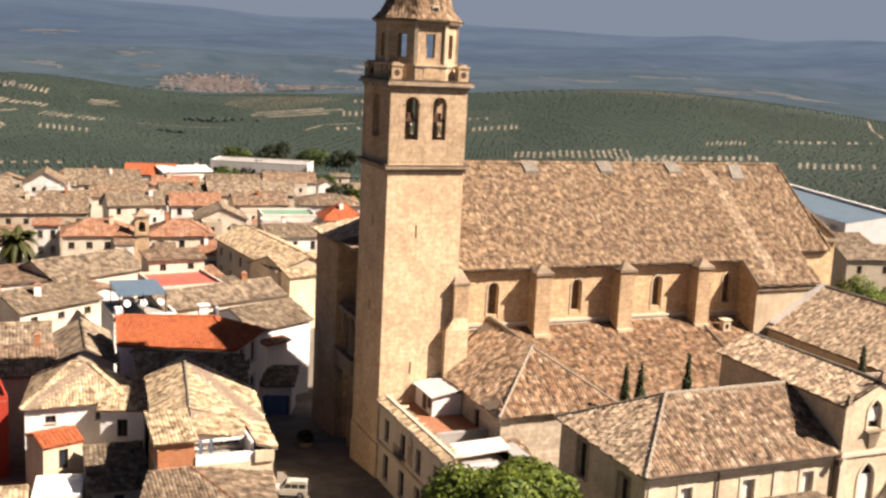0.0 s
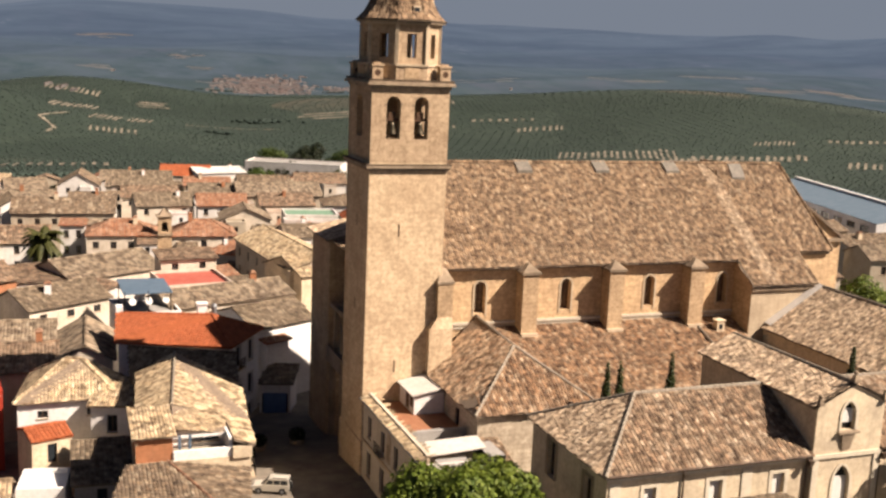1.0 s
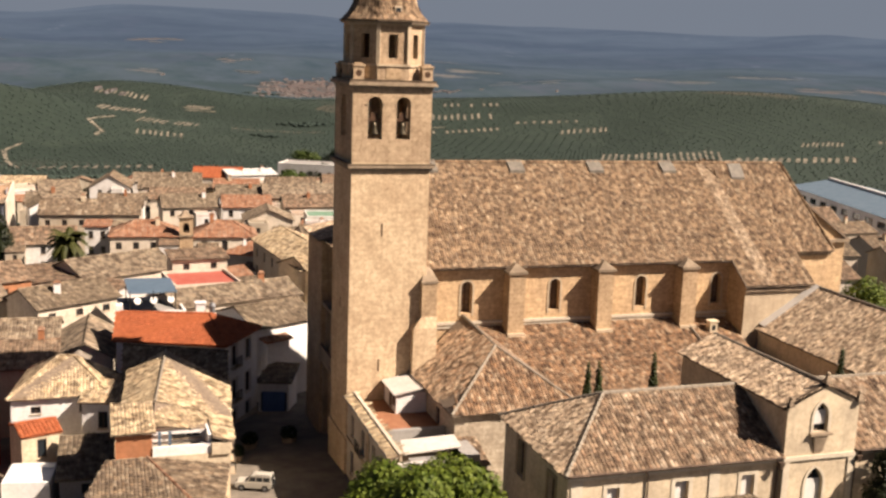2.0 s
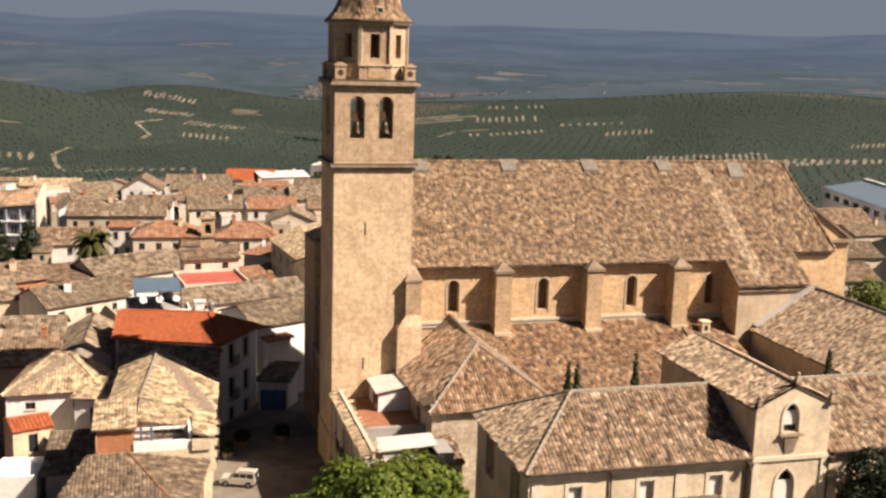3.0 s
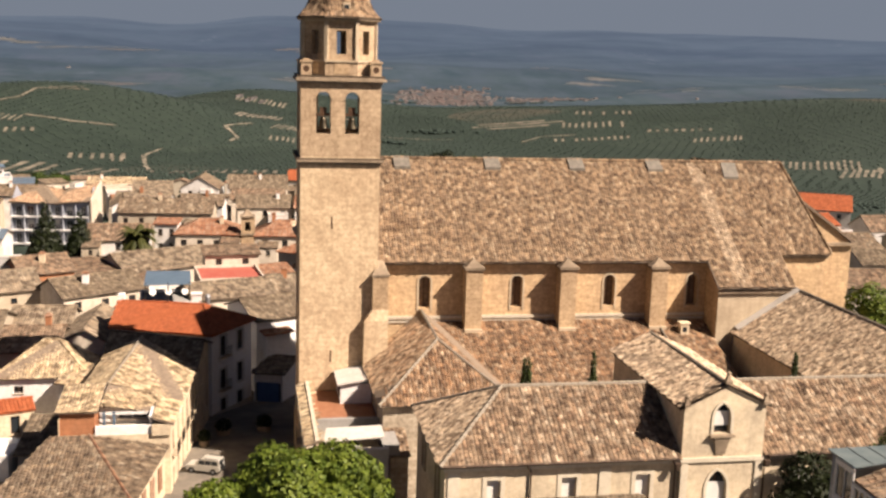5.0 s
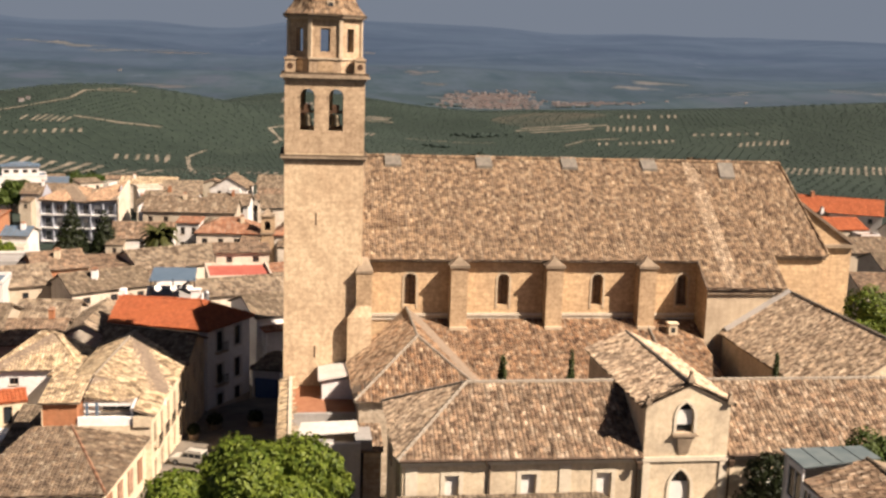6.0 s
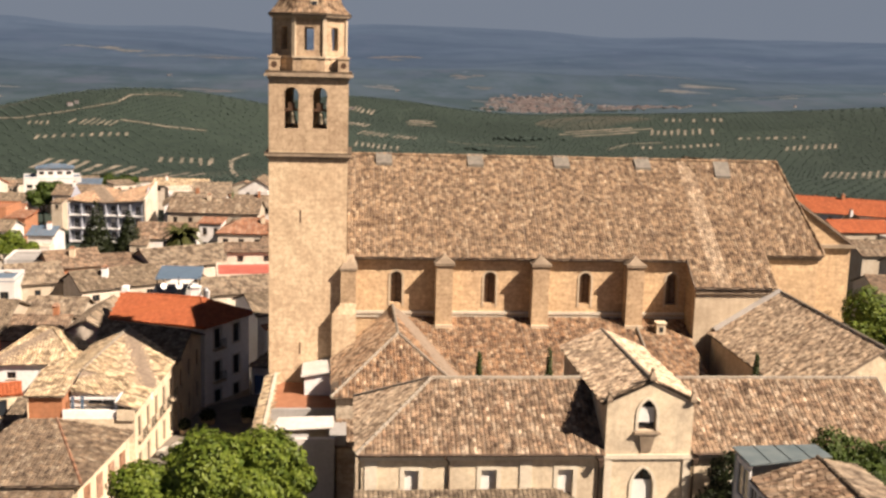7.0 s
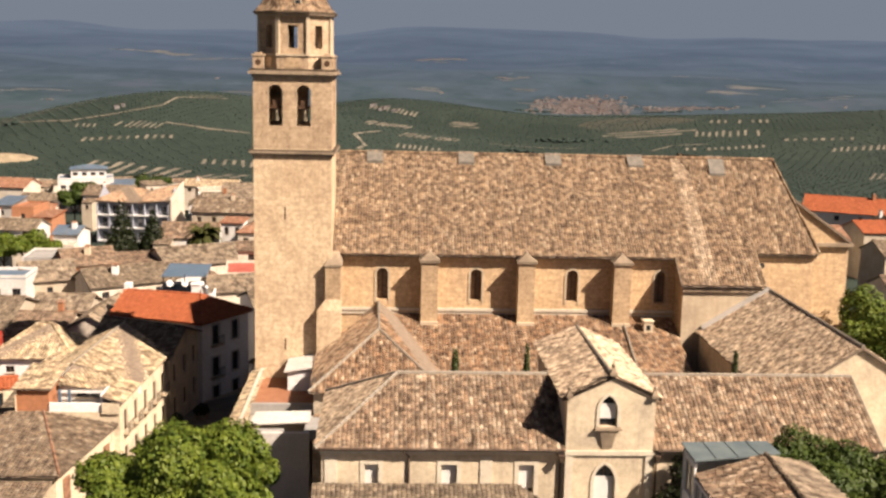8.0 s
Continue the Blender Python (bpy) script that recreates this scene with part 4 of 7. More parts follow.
def build_church():
    t = thing("church", "large golden stone church with buttressed nave and weathered tile roof", "church")
    EY, EZ, RY, RZ = 82.8, 17.25, 94.2, 25.5
    S = (RZ - EZ) / (RY - EY)
    WY = 83.5
    wins = [(39.55, 40.6), (48.3, 49.35), (57.35, 58.4), (65.7, 66.75)]
    g = Geo()
    ops = [(a - 35.45, b - 35.45, 12.75, 15.75) for a, b in wins]
    wall_geo(g, (35.45, WY), (67.6, WY), -1.2, 17.1, 0.9, ops, range(4))
    wall_geo(g, (34.4, 104.9), (34.4, 97), -3, 18.2, 0.9)
    wall_geo(g, (84, 104.9), (34.4, 104.9), -4, 17.1, 0.9)
    g.add([(34.4, 104.9, 17.1), (34.4, 88.3, 20.9), (34.4, 94.2, 25.3)], [(0, 1, 2)])
    g.make("wall", STONE, t)
    for a, b in wins:
        w = window(t, (35.45, WY), (67.6, WY), a - 35.45, b - 35.45, 12.75, 15.75, 0.6, WOOD, ALABASTER, False)
        g = arch_trim(a, b, 12.5, 15.75, WY - 0.06, WY - 0.003, 0.2)
        g.make("surround", STONE_PALE, w)
    # string course under the windows, cornice under the eave
    for z, h, e in ((11.75, 0.26, 0.2), (11.4, 0.2, 0.12)):
        Geo().box(35.6, WY - e, z, 67.55, WY - 0.003, z + h).make("string_course", WHITE_STONE, t)
    g = Geo()
    g.box(35.5, WY - 0.35, 16.85, 67.58, WY - 0.003, 17.1)
    g.make("cornice", STONE_TRIM, t)
    # buttresses
    for a, b in ((43.65, 45.2), (52.6, 54.15), (61.5, 63.1)):
        g = Geo()
        g.box(a, 81.9, 6, b, WY - 0.003, 16.6)
        g.prism([(a - .12, 81.5), (b + .12, 81.5), (b + .12, WY - .004), (a - .12, WY - .004)], 9.3, 10.4,
                [(a, 81.9), (b, 81.9), (b, WY - .004), (a, WY - .004)])
        bt = g.make("buttress", STONE_GREY, t)
        Geo().box(a - 0.06, 81.6, 9.6, b + 0.06, 81.9, 11.1).make("foot", STONE_PALE, bt)
        g = Geo().box(a - 0.16, 81.74, 16.6, b + 0.16, WY - 0.004, 16.85)
        m = (a + b) / 2
        g.prism([(a - .1, 81.8), (b + .1, 81.8), (b + .1, WY - .004), (a - .1, WY - .004)], 16.85, 17.55,
                [(m - .05, 82.5), (m + .05, 82.5), (m + .05, WY - .004), (m - .05, WY - .004)])
        g.make("buttress_cap", STONE_TRIM, bt)
    # stepped pier beside the tower
    g = Geo()
    g.box(34.95, 80.72, 13.3, 36.35, WY - 0.003, 16.3)
    g.make("pier", STONE_GREY, t)
    g = Geo().prism([(34.85, 80.65), (36.45, 80.65), (36.45, WY - .004), (34.85, WY - .004)], 16.3, 16.5)
    g.prism([(34.9, 80.7), (36.4, 80.7), (36.4, WY - .004), (34.9, WY - .004)], 16.5, 17.4, [(35.5, 82.0), (36.1, 82.0), (36.1, WY - .004), (35.5, WY - .004)])
    g.make("pier_cap", STONE_TRIM, t)
    g = Geo().box(34.2, 80.5, -1, 36.35, 82.4, 12.3)
    g.prism([(34.2, 80.5), (36.35, 80.5), (36.35, 82.4), (34.2, 82.4)], 12.3, 13.3, [(34.95, 80.72), (36.35, 80.72), (36.35, 82.4), (34.95, 82.4)])
    g.make("pier", STONE_TOWER, t)
    # transept block and apse walls
    g = Geo()
    wall_geo(g, (67.6, WY + .5), (67.6, 80.45), -1, 15.0, 0.8)
    g.add([(67.6, 80.45, 15.0), (67.6, WY + .5, 15.0), (67.6, WY + .5, 17.3)], [(0, 1, 2)])
    # west face in darker stone than the south, its shade put into the colour
    g.make("transept_west_wall", STONE_GREY, t)
    g = Geo()
    wall_geo(g, (67.6, 80.45), (74.9, 80.45), -1, 15.0, 0.8)
    wall_geo(g, (74.9, 80.45), (74.9, 88), -1, 15.0, 0.8)
    g.add([(74.9, 80.45, 15.0), (74.9, 88, 15.0), (74.9, 88, 20.4)], [(0, 1, 2)])
    g.make("transept", STONE_PALE, t)
    Geo().box(67.5, 80.2, 14.55, 75, 80.447, 14.85).make("cornice", STONE_TRIM, t)
    g = Geo()
    wall_geo(g, (74.9, 88), (82.6, 88), -2, 16.7, 0.8)
    wall_geo(g, (82.6, 88), (82.6, 92), -2, 16.7, 0.8)
    g.make("apse", STONE, t)
    Geo().box(74.9, 87.75, 16.4, 82.8, 87.997, 16.68).make("cornice", STONE_TRIM, t)
    Geo().tube((77.4, 87.95, 15.6), (77.4, 87.996, 15.6), 0.3, 14).make("oculus", GLASS, t)
    g = Geo()
    wall_geo(g, (82.6, 92), (87.8, 92), -2, 17.2, 0.8)
    wall_geo(g, (87.8, 92), (87.8, 101), -2, 17.2, 0.8)
    g.add([(81, 92, 17.2), (87.8, 92, 17.2), (81.0, 92, 22.1)], [(0, 1, 2)])
    g.make("east_chapel", STONE, t)
    Geo().box(82.9, 91.55, 17.0, 88.1, 91.997, 17.35).make("cornice", STONE_TRIM, t)
    # west front, in shade, with its portal
    g = Geo()
    wall_geo(g, (29.9, 96.38), (29.9, 88.26), -3, 11.3, 0.9, [(1.2, 4.4, -3, 4.9), (1.3, 2.7, 7.2, 10.4), (3.4, 4.8, 7.2, 10.4)], (0, 1, 2))
    wall_geo(g, (33.3, 96.38), (33.3, 88.26), 11.3, 17.4, 0.6)
    g.box(29.95, 88.3, 11.0, 33.3, 96.35, 11.28)
    g.make("west_front", STONE_GREY, t)
    Geo().box(30.55, 92.2, -3, 30.7, 96, 4.9).make("portal_door", WOOD, t)
    Geo().box(30.85, 91.2, 6.9, 30.95, 95.4, 10.6).make("gallery_back", WOOD, t)
    g = Geo()
    for y in (92.1, 95.95):
        g.box(29.4, y - 0.3, -2.6, 29.897, y + 0.3, 5.4)
    g.box(29.0, 90.6, 5.4, 29.897, 96.3, 5.9)
    for y in (92.9, 95.1):
        g.box(29.5, y - 0.2, 6.9, 29.897, y + 0.2, 10.9)
    g.box(29.3, 90.6, 10.9, 29.897, 96.3, 11.3)
    g.box(29.05, 90.6, 5.9, 29.25, 96.3, 6.9)
    g.make("portal_frame", STONE_TRIM, t)
    g = Geo().box(29.2, 96.4, -3, 34.38, 103.6, 17.3)
    g.make("pier", STONE_GREY, t)
    Geo().box(29.0, 96.2, 17.3, 34.37, 103.8, 17.55).make("pier_cap", STONE_TRIM, t)
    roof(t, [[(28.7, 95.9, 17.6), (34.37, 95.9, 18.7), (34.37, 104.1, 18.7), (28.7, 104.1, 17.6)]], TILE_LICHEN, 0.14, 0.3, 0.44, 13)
    roof(t, [[(29.4, 88.3, 17.5), (34.15, 88.3, 18.6), (34.15, 95.85, 18.6), (29.4, 95.85, 17.5)]], TILE_CHURCH, 0.14, 0.3, 0.44, 14)
    z_at = lambda y: EZ + S * (y - EY)
    south = [(35.5, EY, EZ), (67.3, EY, EZ), (67.3, 80.0, z_at(80.0)), (69.2, 80.0, z_at(80.0)), (69.2, RY, RZ), (35.5, RY, RZ)]
    strip = [(69.2, 80.0, z_at(80.0)), (70.8, 80.0, z_at(80.0)), (70.8, 92.8, z_at(92.8)), (70, RY, RZ), (69.2, RY, RZ)]
    south_e = [(70.8, 80.0, z_at(80.0)), (75.2, 80.0, z_at(80.0)), (75.2, 85.2, z_at(85.2)), (70.8, 92.8, z_at(92.8))]
    behind = [(34.2, 88.3, z_at(88.3)), (35.5, 88.3, z_at(88.3)), (35.5, RY, RZ), (34.2, RY, RZ)]
    north = [(34.2, 105.6, EZ), (70, 105.6, EZ), (70, RY, RZ), (34.2, RY, RZ)]
    fold = [(75.2, 85.2, z_at(85.2)), (75.2, 87.5, 16.95), (70, RY, RZ)]
    apse = [(75.2, 87.5, 16.95), (82.9, 87.5, 16.95), (79.9, RY, RZ), (70, RY, RZ)]
    east = [(82.9, 87.5, 16.95), (83.6, 94.2, 17.2), (79.9, RY, RZ)]
    east2 = [(83.6, 94.2, 17.2), (82.9, 101, 16.95), (79.9, RY, RZ)]
    apse_n = [(82.9, 101, 16.95), (70, 105.6, EZ), (70, RY, RZ), (79.9, RY, RZ)]
    # a paler strip of tiles runs down the slope beside the fold
    roof(t, [strip], TILE_BAND, 0.2, 0.26, 0.44, 15, high=0.13)
    roof(t, [south, south_e, behind, north, fold, apse, east, east2, apse_n], TILE_CHURCH, 0.2, 0.26, 0.44, 11, high=0.13,
         caps=[((35.5, RY, RZ + .1), (79.9, RY, RZ + .1)), ((79.9, RY, RZ + .1), (82.9, 87.5, 17.05))], cap_mat=TILE_CHURCH)
    roof(t, [[(80.6, 91.7, 22.5), (80.6, 101, 22.5), (88.2, 101, 17.3), (88.2, 91.7, 17.3)]], TILE_CHURCH, 0.25, 0.33, 0.46, 12)
    # flat skylight hatches along the ridge
    for x in (39.1, 48.3, 57.1, 65.5, 73.9):
        z0, z1 = (z_at(92.9) if x < 70 else 16.95 + (RZ - 16.95) * (92.9 - 87.5) / (RY - 87.5)) + 0.42, RZ + 0.42
        v = [(x - 0.8, 92.9, z0 - .1), (x + 0.8, 92.9, z0 - .1), (x + 0.8, 94.3, z1 - .1), (x - 0.8, 94.3, z1 - .1)]
        Geo().slab(v, 0.4).make("ridge_hatch", HATCH, t, "grey metal ridge hatch")


build_church()


def build_chapel_roofs():
    """The low side chapel under the nave windows and the hip-roofed sacristy."""
    t = thing("side_chapel", "low stone side chapel with brown tile lean-to roof", "chapel")
    g = Geo()
    wall_geo(g, (46, 71.5), (67.5, 71.5), -1, 6.6, 0.6)
    wall_geo(g, (67.5, 71.5), (67.5, 80), -1, 6.6, 0.6)
    wall_geo(g, (46, 81), (46, 71.5), -1, 6.6, 0.6)
    g.make("wall", STONE, t)
    roof(t, [[(38.5, 71.2, 6.8), (62.6, 71.2, 6.8), (62.6, 83.45, 11.5), (38.5, 83.45, 11.5)],
             [(62.6, 71.2, 6.8), (67.5, 73.5, 7.4), (67.5, 83.45, 11.3), (62.6, 83.45, 11.5)]], TILE_CHAPEL, 0.16, 0.28, 0.44, 21, high=0.13, pieces=250,
         caps=[((62.6, 71.2, 6.9), (62.6, 83.4, 11.6))])
    g = Geo().box(64.3, 80.9, 9.4, 65.1, 81.6, 11.5).box(64.2, 80.8, 11.5, 65.2, 81.7, 11.62)
    c = tagged(g.make("chimney", CREAM), "small cream rendered chimney on the chapel roof", "chimney")
    Geo().box(64.5, 80.885, 10.7, 64.9, 80.897, 11.2).make("flue_opening", GLASS, c)

    s = thing("sacristy", "square stone sacristy with hipped clay tile roof", "sacristy")
    g = Geo()
    wall_geo(g, (34.7, 69.9), (45.2, 69.9), -1, 8.2, 0.6, [(1.0, 1.7, 3.5, 5.0)])
    wall_geo(g, (34.7, 81), (34.7, 69.9), -1, 8.2, 0.6, [(6.2, 7.1, 5.6, 7.2)])
    wall_geo(g, (45.2, 69.9), (45.2, 81), -1, 8.2, 0.6)
    g.make("wall", RUBBLE, s)
    window(s, (34.7, 81), (34.7, 69.9), 6.2, 7.1, 5.6, 7.2)
    A, B, C, D = (34.3, 69.5, 8.15), (45.6, 69.5, 8.15), (45.6, 83.4, 8.15), (34.3, 81.3, 8.15)
    r0, r1 = (39.9, 75.2, 12.0), (39.75, 83.4, 12.6)
    roof(s, [[A, B, r0], [B, C, r1, r0]], TILE_CHAPEL, 0.16, 0.28, 0.44, 22, high=0.13, pieces=220,
         caps=[(A, r0), (B, r0), (r0, r1)])
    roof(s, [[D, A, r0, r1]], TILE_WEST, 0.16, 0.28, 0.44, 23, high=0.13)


build_chapel_roofs()

# ---- convent ----
def build_convent():
    Y, EZ, RY, RZ, BY = 52.35, 10.1, 57.9, 13.3, 63.6
    t = thing("convent", "cream rendered convent wing with hipped clay tile roof", "convent")
    g = Geo()
    front = [(39.31, 40.2), (44.35, 45.35), (49.46, 50.45)]
    side = [(2.7, 3.85, 6.6, 9.3), (8.2, 9.25, 6.2, 8.8)]
    upper = [(a - 36.5, b - 36.5, 6.6, 8.7) for a, b in front]
    lower = [(a - 36.5, b - 36.5, 2.2, 4.6) for a, b in front]
    wall_geo(g, (36.5, Y), (52.4, Y), -1, EZ - .1, 0.5, upper + lower)
    wall_geo(g, (36.5, BY), (36.5, Y), -1, EZ - .1, 0.5, side)
    wall_geo(g, (52.4, BY), (36.5, BY), -1, EZ - .1, 0.5)
    g.make("wall", CREAM, t)
    for a, b, lo, hi in upper + lower:
        w = window(t, (36.5, Y), (52.4, Y), a, b, lo, hi, 0.3, WOOD, GLASS, True, True, 0.8)
        g = Geo()
        x0, x1 = 36.5 + a, 36.5 + b
        g.box(x0 - 0.3, Y - 0.05, lo, x0 - 0.02, Y - 0.003, hi + 0.25)
        g.box(x1 + 0.02, Y - 0.05, lo, x1 + 0.3, Y - 0.003, hi + 0.25)
        g.box(x0 - 0.02, Y - 0.05, hi + 0.02, x1 + 0.02, Y - 0.003, hi + 0.25)
        g.make("surround", CREAM_TRIM, w)
    for a, b, lo, hi in side:
        w = window(t, (36.5, BY), (36.5, Y), a, b, lo, hi, 0.3, WOOD, GLASS)
        g = Geo()
        y0, y1 = BY - b, BY - a
        g.box(36.44, y0 - .3, lo, 36.497, y0 - .02, hi + .3).box(36.44, y1 + .02, lo, 36.497, y1 + .3, hi + .3).box(36.44, y0 - .02, hi + .02, 36.497, y1 + .02, hi + .3)
        g.make("surround", STONE_TRIM, w)
    for x in (37.1, 47.3):
        Geo().box(x - 0.4, Y - 0.08, -1, x + 0.4, Y - 0.003, 9.35).make("pilaster", CREAM_TRIM, t)
    g = Geo().box(36.4, Y - 0.28, 9.5, 52.38, Y - 0.003, 9.8)
    g.make("cornice", CREAM_TRIM, t)
    g = Geo().tube((36.3, Y - 0.5, 9.95), (52.2, Y - 0.5, 9.9), 0.09)
    g.make("gutter", BROWNPIPE, t)
    for x in (42.2, 52.15):
        g = Geo().tube((x - 0.35, Y - 0.5, 9.8), (x, Y - 0.12, 9.3), 0.07).tube((x, Y - 0.12, 9.3), (x, Y - 0.12, -1), 0.07)
        g.make("downpipe", BROWNPIPE, t)
    A, B = (36.1, Y - 0.45, EZ - .15), (52.45, Y - 0.45, EZ - .15)
    C, D = (52.45, BY + 0.3, EZ - .1), (36.1, BY + 0.3, EZ - .1)
    r0, r1 = (41.4, RY, RZ), (52.45, RY, RZ)
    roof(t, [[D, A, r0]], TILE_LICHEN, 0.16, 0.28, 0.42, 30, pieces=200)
    r = roof(t, [[C, D, r0, r1]], TILE_MOTTLED, 0.16, 0.28, 0.42, 31,
             caps=[(A, r0), (D, r0), (r0, (52.0, RY, RZ))])
    Geo().slab([A, B, r1, r0], 0.16).make("front_slope", UNDER, r)
    roof_tiles([[A, (46.0, A[1], A[2]), (46.0, RY, RZ), r0], [(50.6, A[1], A[2]), B, r1, (50.6, RY, RZ)]], TILE_MOTTLED, r, 0.28, 0.42, 32)
    return r, [(46.0, A[1], A[2]), (50.6, A[1], A[2]), (50.6, RY, RZ), (46.0, RY, RZ)]


CONVENT_ROOF, CONVENT_PATCH = build_convent()


def build_pavilion():
    Y, X0, X1 = 52.05, 52.45, 58.25
    t = thing("pavilion", "gabled cream pavilion with niche windows and tile roof", "convent")
    m = (X0 + X1) / 2
    g = Geo()
    ops = [(54.6 - X0, 55.75 - X0, 11.5, 13.59), (54.4 - X0, 55.8 - X0, 5.2, 8.9)]
    wall_geo(g, (X0, Y), (X1, Y), -1, 13.6, 0.5, ops, (0, 1), True)
    g.add([(X0, Y, 13.6), (X1, Y, 13.6), (m, Y, 14.8), (X0, Y + .5, 13.6), (X1, Y + .5, 13.6), (m, Y + .5, 14.8)], [(0, 1, 2), (5, 4, 3), (0, 2, 5, 3), (1, 4, 5, 2)])
    wall_geo(g, (X0, 66), (X0, Y), -1, 13.45, 0.4)
    wall_geo(g, (X1, Y), (X1, 66), -1, 13.45, 0.4)
    wall_geo(g, (X1, 66), (X0, 66), -1, 13.45, 0.4)
    g.make("wall", CREAM, t)
    w = window(t, (X0, Y), (X1, Y), *ops[0], 0.3, WOOD, GLASS, False, False, 0.0)
    Geo().box(54.66, Y + .2, 12.0, 55.69, Y + .26, 13.0).make("blind", BLIND, w)
    w = window(t, (X0, Y), (X1, Y), *ops[1], 0.3, WOOD, GLASS, True, True, 0.0)
    Geo().box(54.45, Y + .2, 5.3, 55.75, Y + .26, 8.0).make("blind", BLIND, w)
    for (a, b, lo, hi) in ops:
        arch_trim(X0 + a, X0 + b, lo, hi, Y - 0.07, Y - 0.003, 0.22, True).make("surround", CREAM_TRIM, t)
    g = Geo().box(54.3, Y - 0.3, 11.28, 56.05, Y - .003, 11.44)
    g.prism([(54.85, Y - .08), (55.5, Y - .08), (55.5, Y - .003), (54.85, Y - .003)], 10.05, 11.28, [(54.62, Y - .24), (55.73, Y - .24), (55.73, Y - .003), (54.62, Y - .003)])
    g.make("balcony_corbel", STONE_TRIM, t)
    Geo().box(X0 - .05, Y - 0.14, 9.55, X1 + .05, Y - .003, 9.85).make("string_course", CREAM_TRIM, t)
    for x in (X0, X1 - 0.5):
        Geo().box(x, Y - 0.1, -1, x + 0.5, Y - .003, 9.54).make("pilaster", CREAM_TRIM, t)
    o = 0.35
    L0, L1 = (X0 - o, Y - .1, 13.42), (X0 - o, 66.2, 13.42)
    R0, R1 = (X1 + o, Y - .1, 13.42), (X1 + o, 66.2, 13.42)
    T0, T1 = (m, Y - .1, 14.95), (m, 66.2, 14.72)
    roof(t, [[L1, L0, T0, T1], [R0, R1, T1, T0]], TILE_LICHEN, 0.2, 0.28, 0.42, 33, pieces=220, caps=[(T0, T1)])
    g = Geo()
    for p, q in ((L0, T0), (T0, R0)):
        g.add([(p[0], p[1], p[2] - .16), (q[0], q[1], q[2] - .16), (q[0], q[1], q[2] + .1), (p[0], p[1], p[2] + .1),
               (p[0], p[1] + .25, p[2] - .16), (q[0], q[1] + .25, q[2] - .16), (q[0], q[1] + .25, q[2] + .1), (p[0], p[1] + .25, p[2] + .1)],
              [(0, 1, 2, 3), (7, 6, 5, 4), (0, 4, 5, 1), (3, 2, 6, 7), (1, 5, 6, 2), (0, 3, 7, 4)])
    g.make("verge", MOSS, t)
    for x, z, k in ((m, 15.0, 0.85), (X0 + .1, 13.5, 0.75), (X1 - .1, 13.5, 0.85)):
        g = Geo().box(x - .27 * k, Y - .3, z, x + .27 * k, Y + .2, z + .25 * k)
        g.prism([(x - .2 * k, Y - .24), (x + .2 * k, Y - .24), (x + .2 * k, Y + .14), (x - .2 * k, Y + .14)], z + .25 * k, z + .62 * k,
                [(x - .1, Y - .15), (x + .1, Y - .15), (x + .1, Y + .05), (x - .1, Y + .05)])
        f = g.make("finial", STONE_TRIM, t)
        Geo().lathe((x, Y - .05, z + .6 * k), [(0.06, 0), (0.15, 0.08), (0.15, 0.2), (0.03, 0.32)], 10).make("knob", STONE_TRIM, f, smooth=True)
    for x in (X0 - .28, X1 + .28):
        Geo().prism([(x - .1, Y - .3), (x + .1, Y - .3), (x + .1, Y - .06), (x - .1, Y - .06)], 9.1, 9.6, [(x - .2, Y - .4), (x + .2, Y - .4), (x + .2, Y - .06), (x - .2, Y - .06)]).make("rain_hopper", BROWNPIPE, t)


build_pavilion()


def build_east_wing():
    Y, EZ, RY, RZ, BY, X1 = 52.35, 10.1, 57.9, 13.3, 63.6, 73.4
    t = thing("convent_east_wing", "cream convent wing with mottled clay tile roof", "convent")
    g = Geo()
    ops = [(61.2 - 58.3, 62.2 - 58.3, 6.6, 8.7), (66.0 - 58.3, 67.0 - 58.3, 6.6, 8.7), (70.6 - 58.3, 71.6 - 58.3, 6.6, 8.7)]
    wall_geo(g, (58.3, Y), (X1, Y), -1, EZ - .1, 0.5, ops)
    wall_geo(g, (X1, Y), (X1, BY), -1, EZ - .1, 0.5)
    wall_geo(g, (X1, BY), (58.3, BY), -1, EZ - .1, 0.5)
    g.add([(X1, Y, EZ - .1), (X1, BY, EZ - .1), (X1, RY, RZ - .1)], [(0, 1, 2)])
    g.make("wall", CREAM, t)
    for a, b, lo, hi in ops:
        window(t, (58.3, Y), (X1, Y), a, b, lo, hi, 0.3, WOOD, GLASS, True, True, 0.8)
    Geo().box(58.32, Y - 0.28, 9.5, X1, Y - .003, 9.8).make("cornice", CREAM_TRIM, t)
    Geo().tube((58.6, Y - 0.5, 9.9), (73.4, Y - 0.5, 9.95), 0.09).make("gutter", BROWNPIPE, t)
    Geo().tube((58.75, Y - 0.5, 9.8), (58.55, Y - 0.12, 9.3), 0.07).tube((58.55, Y - 0.12, 9.3), (58.55, Y - 0.12, -1), 0.07).make("downpipe", BROWNPIPE, t)
    A, B, C, D = (58.3, Y - .45, EZ - .15), (X1 + .3, Y - .45, EZ - .15), (X1 + .3, BY + .3, EZ - .1), (58.3, BY + .3, EZ - .1)
    r0, r1 = (58.3, RY, RZ), (X1 + .3, RY, RZ)
    roof(t, [[A, B, r1, r0], [C, D, r0, r1]], TILE_MOTTLED, 0.16, 0.28, 0.42, 34, pieces=280, caps=[(r0, r1)])
    ridge_caps([(B, r1)], MORTAR, t, 0.22, "verge")


build_east_wing()


